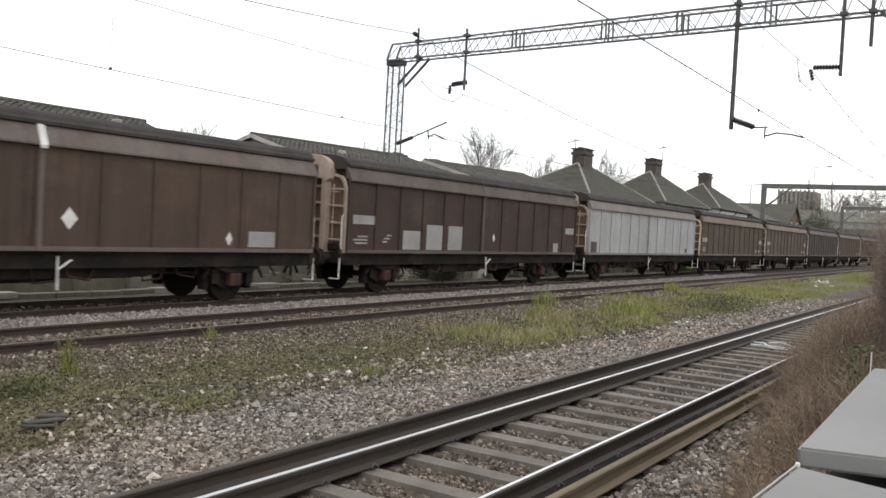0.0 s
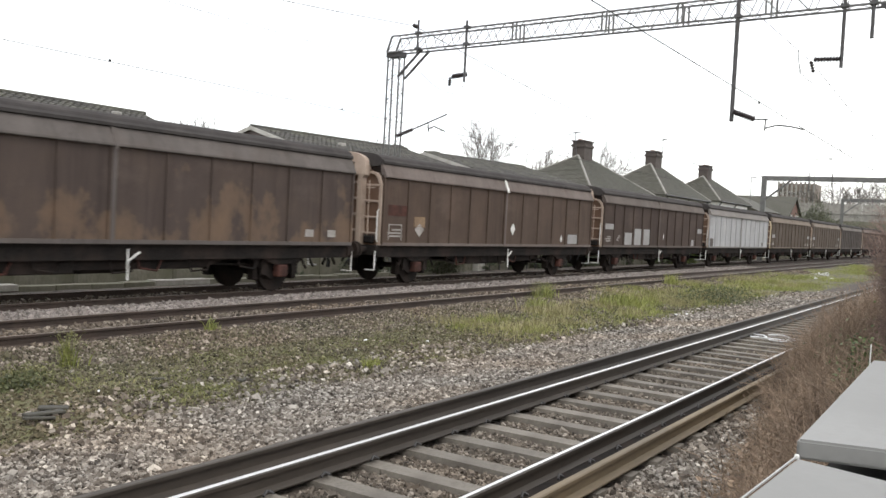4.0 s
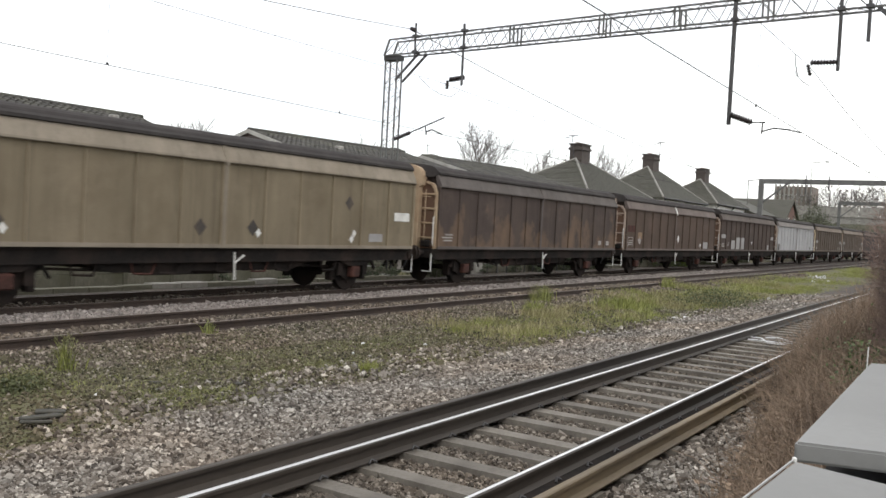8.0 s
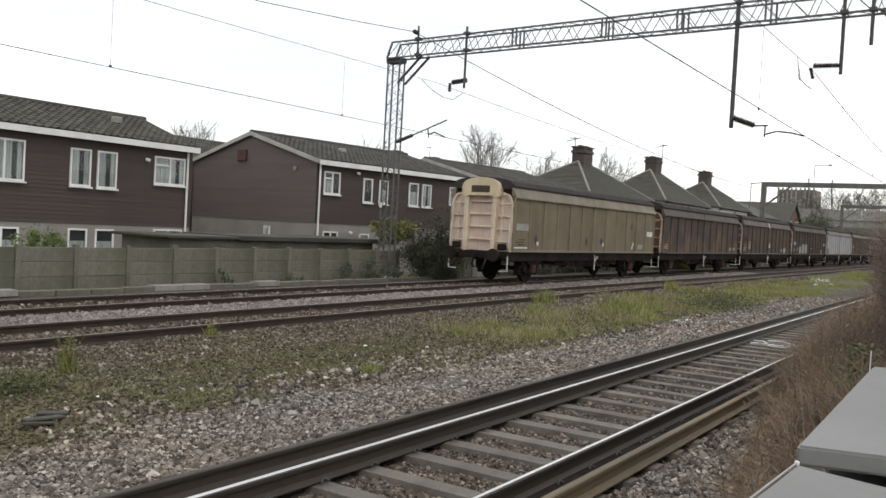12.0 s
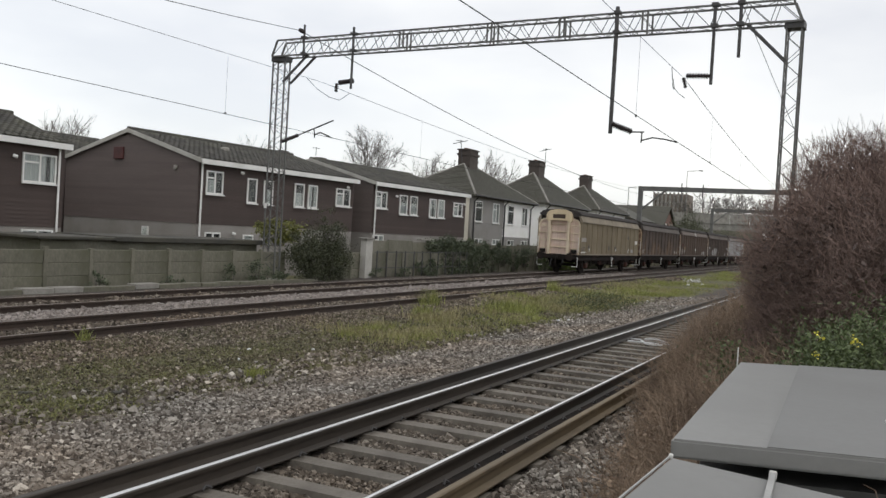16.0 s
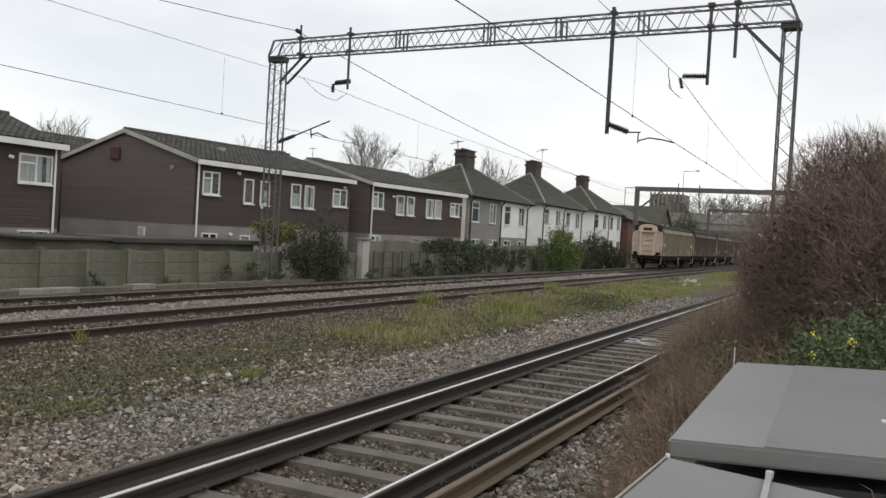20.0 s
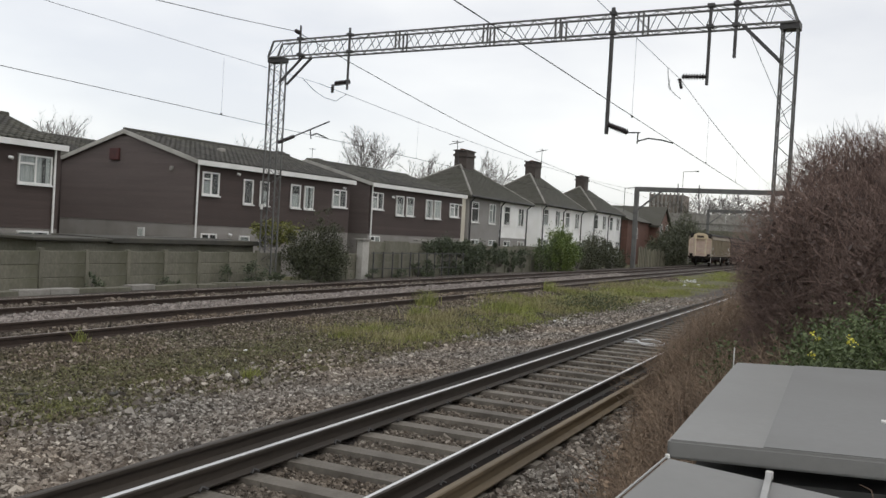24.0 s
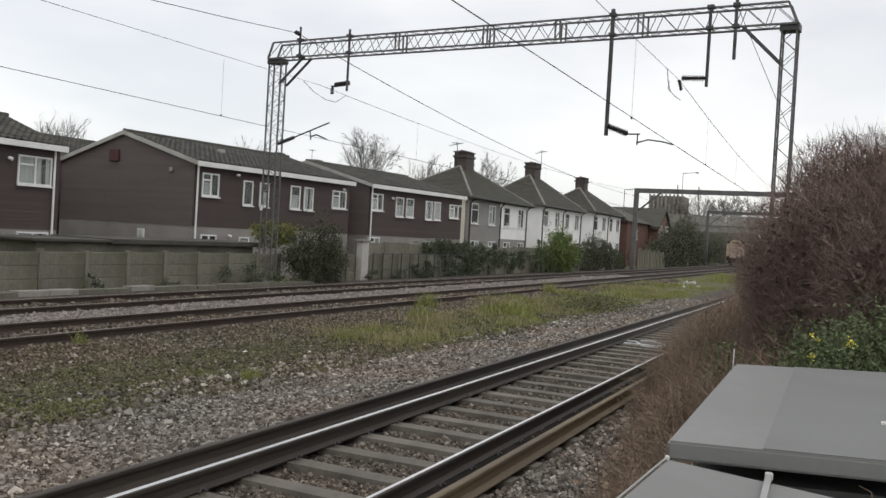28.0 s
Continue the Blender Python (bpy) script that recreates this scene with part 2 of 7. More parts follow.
M = {
    "ground": ground_mat(),
    "glass": glass_mat(),
    "stone": stone_mat("ballast_stone", [(0.0, (0.045, 0.038, 0.032)), (0.25, (0.11, 0.094, 0.08)), (0.45, (0.175, 0.154, 0.136)), (0.65, (0.23, 0.215, 0.197)), (0.88, (0.33, 0.308, 0.282)), (1.0, (0.55, 0.525, 0.485))]),
    "bed": stone_mat("brown_bed_stone", [(0.0, (0.045, 0.038, 0.031)), (0.4, (0.11, 0.092, 0.075)), (0.8, (0.175, 0.153, 0.13)), (1.0, (0.32, 0.29, 0.255))]),
    "brown_stone": stone_mat("brown_verge_stone", [(0.0, (0.045, 0.036, 0.028)), (0.4, (0.12, 0.098, 0.078)), (0.75, (0.19, 0.163, 0.135)), (1.0, (0.34, 0.3, 0.26))]),
    "verge_bit": stone_mat("verge_debris", [(0.0, (0.035, 0.031, 0.019)), (0.35, (0.08, 0.074, 0.042)), (0.7, (0.122, 0.109, 0.071)), (0.93, (0.2, 0.175, 0.135)), (1.0, (0.38, 0.35, 0.31))]),
    "gravel": surface("pinkish_gravel", (0.33, 0.295, 0.272), (0.23, 0.195, 0.172), 40, 6, island=True, spread=0.6, rough=0.92),
    "rail": surface("rusty_rail_steel", (0.042, 0.028, 0.021), (0.026, 0.019, 0.015), 30, 2.5, rough=0.9, bump=0.3),
    "rail_near": surface("worn_rail_side", (0.045, 0.036, 0.028), (0.024, 0.02, 0.017), 30, 1.5, (0.2, 1, 1), rough=0.62, bump=0.2),
    "rail_tan": surface("tan_rust_rail", (0.168, 0.127, 0.076), (0.065, 0.054, 0.04), 30, 1.5, (0.15, 1, 1), rough=0.65, bump=0.2),
    "shine": surface("polished_rail_head", (0.72, 0.71, 0.7), (0.55, 0.54, 0.53), 20, 2, (0.1, 1, 1), rough=0.28, metal=1.0, bump=0.05, vary=0.06),
    "dull": surface("dull_rail_head", (0.19, 0.16, 0.135), (0.11, 0.09, 0.075), 20, 2, (0.1, 1, 1), rough=0.5, metal=0.3, bump=0.05),
    "sleeper": surface("concrete_sleeper", (0.17, 0.152, 0.127), (0.1, 0.086, 0.07), 25, 2.5, spread=0.3, bump=0.35),
    "wood_sleeper": surface("old_timber_sleeper", (0.07, 0.055, 0.045), (0.04, 0.032, 0.028), 12, 2, (0.3, 3, 3), spread=0.3),
    "steel": surface("galvanised_steel", (0.135, 0.135, 0.13), (0.09, 0.088, 0.085), 20, 2.5, rough=0.55, metal=0.35, bump=0.1),
    "steel_pale": surface("pale_galvanised_steel", (0.36, 0.36, 0.35), (0.26, 0.26, 0.25), 24, 6, rough=0.5, metal=0.3, bump=0.1),
    "dark_steel": surface("dark_weathered_steel", (0.075, 0.075, 0.078), (0.05, 0.045, 0.042), 20, 2, rough=0.6, metal=0.3, bump=0.1),
    "wire": surface("copper_wire_dark", (0.022, 0.022, 0.023), None, 10, 1, rough=0.8, metal=0.0, bump=0.0),
    "insulator": surface("brown_glazed_insulator", (0.035, 0.028, 0.028), None, 10, 2, rough=0.25, bump=0.0),
    "concrete": surface("mossy_concrete", (0.17, 0.162, 0.127), (0.095, 0.095, 0.06), 16, 1.1, (1, 1, 0.6), spread=0.2, bump=0.4),
    "pale_concrete": surface("pale_concrete", (0.3, 0.29, 0.265), (0.18, 0.17, 0.15), 16, 1.4, spread=0.2, bump=0.3),
    "felt": surface("dark_roof_felt", (0.042, 0.04, 0.034), (0.075, 0.07, 0.05), 14, 1.0, bump=0.4),
    "cladding": surface("brown_weatherboard", (0.07, 0.05, 0.045), (0.055, 0.039, 0.035), 12, 0.8, (0.4, 0.4, 4), vary=0.15, bump=0.15, spread=0.18),
    "render": surface("grey_render", (0.26, 0.245, 0.23), (0.2, 0.185, 0.17), 24, 0.7, vary=0.12, bump=0.3),
    "grey_paint": surface("grey_painted_render", (0.25, 0.24, 0.23), (0.2, 0.19, 0.18), 24, 0.7, vary=0.1, bump=0.2),
    "white_wall": surface("white_painted_render", (0.84, 0.84, 0.83), (0.74, 0.74, 0.71), 18, 0.6, vary=0.06, bump=0.2),
    "cream_wall": surface("cream_painted_render", (0.6, 0.57, 0.48), (0.48, 0.45, 0.38), 18, 0.6, vary=0.06, bump=0.2),
    "upvc": surface("white_plastic_frame", (0.75, 0.75, 0.74), (0.62, 0.62, 0.6), 14, 1.5, vary=0.05, rough=0.4, bump=0.0),
    "curtain": surface("pale_net_curtain", (0.36, 0.37, 0.37), (0.2, 0.21, 0.21), 9, 1.8, (4, 4, 0.3), vary=0.3, bump=0.1),
    "tile": surface("grey_brown_roof_tile", (0.06, 0.056, 0.05), (0.1, 0.1, 0.07), 10, 0.9, island=True, spread=0.55, bump=0.3),
    "tile_piece": surface("grey_brown_roof_tile_single", (0.06, 0.056, 0.05), (0.1, 0.1, 0.07), 10, 0.9, spread=0.55, bump=0.3),
    "slate": surface("dark_green_brown_slate", (0.072, 0.069, 0.054), (0.056, 0.056, 0.039), 20, 0.8, island=True, spread=0.25, bump=0.3),
    "brick": surface("red_brown_brick", (0.15, 0.078, 0.058), (0.11, 0.06, 0.046), 30, 1.0, (1, 1, 3), bump=0.3),
    "dark_brick": surface("sooty_chimney_brick", (0.07, 0.056, 0.049), (0.05, 0.04, 0.036), 30, 1.5, (1, 1, 3), bump=0.4),
    "pot": surface("clay_pot", (0.16, 0.08, 0.055), None, 20, 2),
    "black_pipe": surface("black_plastic_pipe", (0.025, 0.025, 0.026), None, 12, 1, rough=0.4, bump=0.0),
    "tower": surface("brown_tower_panels", (0.2, 0.165, 0.14), (0.15, 0.13, 0.115), 2, 0.2, (1, 1, 0.3), vary=0.15, bump=0.0),
    # bark tone is paled to carry the haze over distant trees
    "bark": surface("hazed_grey_brown_bark", (0.14, 0.125, 0.115), (0.09, 0.082, 0.075), 20, 3, bump=0.4),
    "twig": surface("purple_brown_twig", (0.285, 0.2, 0.17), (0.18, 0.122, 0.104), 9, 1.2, island=True, spread=0.6, rough=0.85, bump=0.1),
    "dry": surface("dry_bramble_and_grass", (0.35, 0.26, 0.185), (0.19, 0.135, 0.1), 9, 1.2, island=True, spread=0.6, rough=0.9, bump=0.0),
    "slat": surface("green_stained_timber", (0.17, 0.16, 0.11), (0.1, 0.095, 0.065), 14, 1.4, (3, 3, 0.3), spread=0.4, bump=0.3),
    "lid": surface("grey_painted_steel_lid", (0.19, 0.19, 0.184), (0.155, 0.155, 0.149), 30, 0.9, vary=0.05, rough=0.5, bump=0.05),
    # darker lid grey: a change in sky reflection put into the colour
    "lid_dark": surface("lid_reflection_tone", (0.165, 0.166, 0.163), (0.138, 0.138, 0.134), 30, 0.8, vary=0.05, rough=0.55, bump=0.05),
    # case steel, less than half as bright as the lid
    "lid_edge": surface("dark_grey_case_steel", (0.085, 0.085, 0.082), (0.05, 0.05, 0.047), 22, 2.5, vary=0.12, rough=0.6, bump=0.1),
    "barge": surface("weathered_white_board", (0.42, 0.41, 0.38), (0.28, 0.27, 0.24), 20, 1.2, vary=0.12, bump=0.1),
    "black": surface("black_shadowed_steel", (0.02, 0.02, 0.021), None, 12, 2, rough=0.7, bump=0.0),
    "rust_box": surface("rust_red_axle_box", (0.075, 0.035, 0.028), (0.03, 0.02, 0.018), 18, 3.0, rough=0.8),
    "alarm": surface("dark_red_box", (0.075, 0.02, 0.018), (0.04, 0.015, 0.014), 18, 3.0, rough=0.6),
    "cane": surface("pale_brown_cane", (0.31, 0.205, 0.165), (0.19, 0.12, 0.098), 9, 1.2, island=True, spread=0.5, rough=0.85, bump=0.0),
    "under_brown": surface("brown_shadowed_recess", (0.06, 0.042, 0.032), (0.035, 0.026, 0.02), 18, 2.0, rough=0.9),
    "under": surface("grimy_black_underframe", (0.017, 0.015, 0.014), (0.035, 0.026, 0.022), 18, 1.6, rough=0.95, bump=0.2),
    # dark tone for the shadow beside the olive van's ribs
    "rib_shade": surface("dark_rib_shade", (0.05, 0.042, 0.03), (0.03, 0.025, 0.02), 14, 2, (1, 1, 0.3), vary=0.3, bump=0.0),
    "sticker_tan": surface("tan_torn_sticker", (0.2, 0.13, 0.075), (0.12, 0.08, 0.05), 14, 4, vary=0.25, bump=0.0),
    "white_mark": surface("white_painted_mark", (0.62, 0.62, 0.6), (0.42, 0.41, 0.38), 14, 2.5, vary=0.1, bump=0.0),
    "faded_mark": surface("faded_white_lettering", (0.3, 0.28, 0.26), None, 14, 2.5, vary=0.2, bump=0.0),
    "dark_mark": surface("black_smudged_diamond", (0.035, 0.03, 0.026), (0.08, 0.06, 0.045), 14, 2.5, vary=0.2, bump=0.0),
    "grey_mark": surface("grey_primer_patch", (0.26, 0.255, 0.25), (0.21, 0.2, 0.195), 14, 2, vary=0.1, bump=0.0),
    "hood": paint("cream_yellow_paint", (0.62, 0.52, 0.36), (0.4, 0.28, 0.17), 0.4),
    "end": paint("pale_cream_paint", (0.64, 0.55, 0.42), (0.26, 0.16, 0.095), 0.6),
    "end_dirty": paint("dirty_orange_cream_paint", (0.45, 0.35, 0.24), (0.19, 0.1, 0.055), 0.75),
    "end_brown": paint("rust_stained_end_paint", (0.42, 0.34, 0.28), (0.18, 0.12, 0.09), 0.6),
    "roof": paint("dark_grey_roof_sheet", (0.05, 0.046, 0.045), (0.034, 0.03, 0.028), 0.5, 0.9),
    # filler tone for the bush: inner shade put into a dark brown
    "thicket": leaf_mat("dark_thicket_fill", (0.048, 0.034, 0.029), (0.135, 0.094, 0.08)),
    "far_twig": leaf_mat("distant_brown_twigs", (0.08, 0.07, 0.055), (0.17, 0.15, 0.1)),
    "ivy": leaf_mat("ivy_leaf", (0.02, 0.032, 0.016), (0.095, 0.115, 0.062), 0.5),
    "shrub": leaf_mat("evergreen_shrub_leaf", (0.018, 0.021, 0.011), (0.066, 0.07, 0.04)),
    "olive": leaf_mat("olive_shrub_leaf", (0.02, 0.025, 0.012), (0.082, 0.09, 0.046)),
    "bright": leaf_mat("yellow_green_leaf", (0.05, 0.085, 0.015), (0.15, 0.2, 0.045)),
    "lime": leaf_mat("lime_shrub_leaf", (0.07, 0.08, 0.015), (0.2, 0.2, 0.05)),
    "gorse": leaf_mat("gorse_leaf", (0.03, 0.045, 0.015), (0.12, 0.16, 0.06)),
    "flower": leaf_mat("yellow_flower", (0.55, 0.5, 0.05), (0.75, 0.7, 0.12)),
    "grass": leaf_mat("grass_blade", (0.09, 0.105, 0.024), (0.3, 0.32, 0.085)),
    "dry_grass": leaf_mat("straw_grass_blade", (0.17, 0.15, 0.07), (0.33, 0.3, 0.15)),
    "seedling": leaf_mat("olive_moss_leaf", (0.085, 0.086, 0.036), (0.185, 0.182, 0.075)),
    "gable_board": surface("grey_brown_gable_board", (0.125, 0.1, 0.094), (0.105, 0.082, 0.076), 12, 0.6, (0.4, 0.4, 4), vary=0.1, bump=0.1, spread=0.1),
    # near-black plate colour that paints the darkness of an interior
    "room_shade": surface("unlit_room_plate", (0.03, 0.03, 0.032), None, 4, 1, bump=0.0),
    "end_panel": paint("pinkish_white_end_panel", (0.62, 0.5, 0.43), (0.34, 0.17, 0.1), 0.45),
    "end_rust": paint("rusty_brown_end_panel", (0.16, 0.1, 0.07), (0.09, 0.055, 0.04), 0.6),
    "moss_leaf": leaf_mat("low_weed_leaf", (0.035, 0.042, 0.016), (0.1, 0.112, 0.045)),
    "plastic": surface("white_plastic_litter", (0.7, 0.71, 0.72), None, 10, 3, vary=0.08, bump=0.0, rough=0.4),
}

for grimy in ("under", "rust_box", "roof"):
    M[grimy].node_tree.nodes["Principled BSDF"].inputs["Specular IOR Level"].default_value = 0.1

# ---- mesh helpers ----


def part(name, bm, material, parent=None, label=""):
    """One mesh object out of a bmesh, under a thing or a part."""
    me = bpy.data.meshes.new(name)
    bm.to_mesh(me)
    bm.free()
    me.materials.append(M[material] if isinstance(material, str) else material)
    ob = new(name, me)
    ob.parent = parent
    return tagged(ob, label)


def mesh_part(name, verts, faces, material, parent=None, label=""):
    me = bpy.data.meshes.new(name)
    me.from_pydata(verts, [], faces)
    me.update()
    me.materials.append(M[material] if isinstance(material, str) else material)
    ob = new(name, me)
    ob.parent = parent
    return tagged(ob, label)


def twin(ob, name, m, parent):
    """Another object on the same mesh."""
    o = new(name, ob.data)
    o.parent = parent
    o.matrix_basis = m
    return o


def thing(name, label, category, m=None, group="", kind=""):
    ob = new(name)
    ob.empty_display_size = 0.2
    if m is not None:
        ob.matrix_basis = m
    return tagged(ob, label, category, group, kind)


def box(bm, x0, x1, y0, y1, z0, z1, bevel=0.0):
    r = bmesh.ops.create_cube(bm, size=1.0, matrix=Matrix.Translation(((x0 + x1) / 2, (y0 + y1) / 2, (z0 + z1) / 2))
                              @ Matrix.Diagonal((x1 - x0, y1 - y0, z1 - z0, 1)))
    if bevel:
        es = {e for v in r["verts"] for e in v.link_edges}
        bmesh.ops.bevel(bm, geom=list(es), offset=bevel, segments=1, affect="EDGES")


def boxes(*dims, bevel=0.0):
    bm = bmesh.new()
    for d in dims:
        box(bm, *d, bevel=bevel)
    return bm


def prism_x(bm, profile, x0, x1):
    """A closed (y, z) outline swept along x."""
    a = [bm.verts.new((x0, y, z)) for y, z in profile]
    b = [bm.verts.new((x1, y, z)) for y, z in profile]
    n = len(profile)
    for i in range(n):
        j = (i + 1) % n
        bm.faces.new((a[i], a[j], b[j], b[i]))
    bm.faces.new(a[::-1])
    bm.faces.new(b)
    bmesh.ops.recalc_face_normals(bm, faces=bm.faces[:])


def prism_y(bm, profile, y0, y1):
    """A closed (x, z) outline swept along y."""
    a = [bm.verts.new((x, y0, z)) for x, z in profile]
    b = [bm.verts.new((x, y1, z)) for x, z in profile]
    n = len(profile)
    for i in range(n):
        j = (i + 1) % n
        bm.faces.new((a[i], a[j], b[j], b[i]))
    bm.faces.new(a[::-1])
    bm.faces.new(b)
    bmesh.ops.recalc_face_normals(bm, faces=bm.faces[:])


def rod(bm, a, b, r, n=6, r2=None):
    a, b = Vector(a), Vector(b)
    d = b - a
    m = Matrix.Translation((a + b) / 2) @ d.to_track_quat("Z", "Y").to_matrix().to_4x4()
    bmesh.ops.create_cone(bm, cap_ends=True, segments=n, radius1=r, radius2=r if r2 is None else r2, depth=d.length, matrix=m)


def rods(r, *paths, n=6):
    """Bent rods: each path is swept in one piece and capped."""
    bm = bmesh.new()
    for path in paths:
        pts = [Vector(p) for p in path]
        rings = []
        for i, p in enumerate(pts):
            d = (pts[min(i + 1, len(pts) - 1)] - pts[max(i - 1, 0)]).normalized()
            u = d.cross(Vector((0.31, 0.17, 0.94))).normalized()
            w = d.cross(u)
            rings.append([bm.verts.new(p + (u * math.cos(6.2832 * k / n) + w * math.sin(6.2832 * k / n)) * r) for k in range(n)])
        for a, b in zip(rings, rings[1:]):
            for k in range(n):
                q = (k + 1) % n
                bm.faces.new((a[k], a[q], b[q], b[k]))
        bm.faces.new(rings[0][::-1])
        bm.faces.new(rings[-1])
    bmesh.ops.recalc_face_normals(bm, faces=bm.faces[:])
    return bm


def angle_bar(bm, a, b, w):
    """A square bar between two points."""
    a, b = Vector(a), Vector(b)
    d = b - a
    m = Matrix.Translation((a + b) / 2) @ d.to_track_quat("Z", "Y").to_matrix().to_4x4() @ Matrix.Diagonal((w, w, d.length, 1))
    bmesh.ops.create_cube(bm, size=1.0, matrix=m)


class Soup:
    """Many small pieces in one mesh, gathered in arrays."""

    def __init__(self):
        self.v, self.f, self.n = [], [], 0

    def add(self, verts, faces):
        self.v.append(np.asarray(verts, float))
        self.f.extend(tuple(i + self.n for i in f) for f in faces)
        self.n += len(verts)

    def bulk(self, verts, faces):
        """verts (k, m, 3) and one face pattern of indices below m."""
        k, m, _ = verts.shape
        for f in faces:
            idx = np.arange(k)[:, None] * m + np.array(f)[None, :] + self.n
            self.f.extend(map(tuple, idx.tolist()))
        self.v.append(verts.reshape(-1, 3))
        self.n += k * m

    def part(self, name, material, parent=None, label=""):
        return mesh_part(name, np.concatenate(self.v).tolist(), self.f, material, parent, label)


def strand(soup, pts, r0, r1):
    """A tapering three-sided twig along a list of points."""
    pts = np.asarray(pts, float)
    k = len(pts)
    d = np.gradient(pts, axis=0)
    d /= np.linalg.norm(d, axis=1)[:, None] + 1e-9
    u = np.cross(d, [0.31, 0.17, 0.94])
    u /= np.linalg.norm(u, axis=1)[:, None] + 1e-9
    w = np.cross(d, u)
    r = np.linspace(r0, r1, k)[:, None]
    ring = [pts + r * (u * math.cos(a) + w * math.sin(a)) for a in (0, 2.094, 4.189)]
    v = np.stack(ring, 1).reshape(-1, 3)
    f = []
    for i in range(k - 1):
        for j in range(3):
            q = (j + 1) % 3
            f.append((3 * i + j, 3 * i + q, 3 * i + 3 + q, 3 * i + 3 + j))
    soup.add(v, f)


def twig_cloud(rng, soup, start, way, steps, length, r0, r1, wander):
    """Many short crooked twigs at once: (k, 3) starts and first directions."""
    k = len(start)
    p, d = start.copy(), way / np.linalg.norm(way, axis=1)[:, None]
    rows = []
    rr = rng.uniform(0.7, 1.4, (k, 1))
    ll = rng.uniform(0.6, 1.5, (k, 1)) * length / steps
    for i in range(steps + 1):
        u = np.cross(d, [0.31, 0.17, 0.94])
        u /= np.linalg.norm(u, axis=1)[:, None] + 1e-9
        w = np.cross(d, u)
        r = (r0 + (r1 - r0) * i / steps) * rr
        rows += [p + r * (u * math.cos(a) + w * math.sin(a)) for a in (0, 2.094, 4.189)]
        d = d + rng.normal(0, wander, (k, 3))
        d /= np.linalg.norm(d, axis=1)[:, None]
        p = p + d * ll
    faces = [(3 * i + j, 3 * i + (j + 1) % 3, 3 * i + 3 + (j + 1) % 3, 3 * i + 3 + j) for i in range(steps) for j in range(3)]
    soup.bulk(np.stack(rows, 1), faces)


def leaves(rng, centres, size, droop=0.0, long=1.6):
    """Small folded leaves, as (k, 4, 3) vertices."""
    k = len(centres)
    a = rng.normal(size=(k, 3))
    a[:, 2] -= droop
    a /= np.linalg.norm(a, axis=1)[:, None]
    b = np.cross(a, rng.normal(size=(k, 3)))
    b /= np.linalg.norm(b, axis=1)[:, None]
    s = size * rng.uniform(0.6, 1.4, (k, 1))
    c = np.asarray(centres)
    return np.stack([c - a * s * long / 2, c + b * s / 2, c + a * s * long / 2, c - b * s / 2 + np.cross(a, b) * s * 0.2], 1)


LEAF = [(0, 1, 2), (0, 2, 3)]

# ---- the ground: one sheet to the horizon ----
NEAR, MIDDLE, FAR = (3.14, 4.6), (11.697, 13.202), (15.197, 16.702)  # rail heads of the three tracks
PROFILE = [(-2500, -0.4), (-3, -0.35), (1.6, -0.34), (2.3, -0.23), (5.7, -0.225), (6.9, -0.33), (8.5, -0.3), (10.6, -0.25), (11.2, -0.155),
           (17.3, -0.15), (18.4, -0.3), (21.2, -0.36), (22.5, -0.6), (60, -0.6), (2500, -0.8)]


def ground_z(y):
    return np.interp(y, [a for a, _ in PROFILE], [b for _, b in PROFILE])


def rise(x, y):
    """Small unevenness of the ground."""
    z = np.zeros(len(x))
    for i, (a, b) in enumerate(zip(x.tolist(), y.tolist())):
        if 2 < a < 100 and 0 < b < 23:
            z[i] = 0.028 * noise.noise((a * 1.3, b * 1.3, 0)) + (0.045 * noise.noise((a * 0.35, b * 0.35, 5)) if 6.8 < b < 11 else 0.0)
    return z


def build_ground():
    xs = np.unique(np.concatenate([np.linspace(-2500, -40, 12), np.arange(-40, 2, 3.0), np.arange(2, 30, 0.35), np.arange(30, 100, 2.0), np.linspace(100, 3500, 24)]))
    ys = np.unique(np.concatenate([np.linspace(-2500, -6, 10), np.arange(-6, 0, 1.0), np.arange(0, 12, 0.3), np.arange(12, 23, 0.6), np.arange(23, 60, 4.0), np.linspace(60, 2500, 10)]))
    verts, faces = [], []
    for x in xs:
        for y in ys:
            verts.append((x, y, float(ground_z(y))))
    grid = np.array(verts)
    grid[:, 2] += rise(grid[:, 0], grid[:, 1])
    verts = grid.tolist()
    n = len(ys)
    for i in range(len(xs) - 1):
        for j in range(n - 1):
            faces.append((i * n + j, (i + 1) * n + j, (i + 1) * n + j + 1, i * n + j + 1))
    ob = mesh_part("ground", verts, faces, "ground")
    for p in ob.data.polygons:
        p.use_smooth = True
    tagged(ob, "trackside ground of grey ballast, mossy earth and weeds", "ground", kind="structure")


build_ground()

RAIL = [(-0.07, -0.159), (0.07, -0.159), (0.07, -0.148), (0.012, -0.125), (0.009, -0.045), (0.034, -0.036), (0.035, -0.008),
        (0.024, 0.0), (-0.024, 0.0), (-0.035, -0.008), (-0.034, -0.036), (-0.009, -0.045), (-0.012, -0.125), (-0.07, -0.148)]


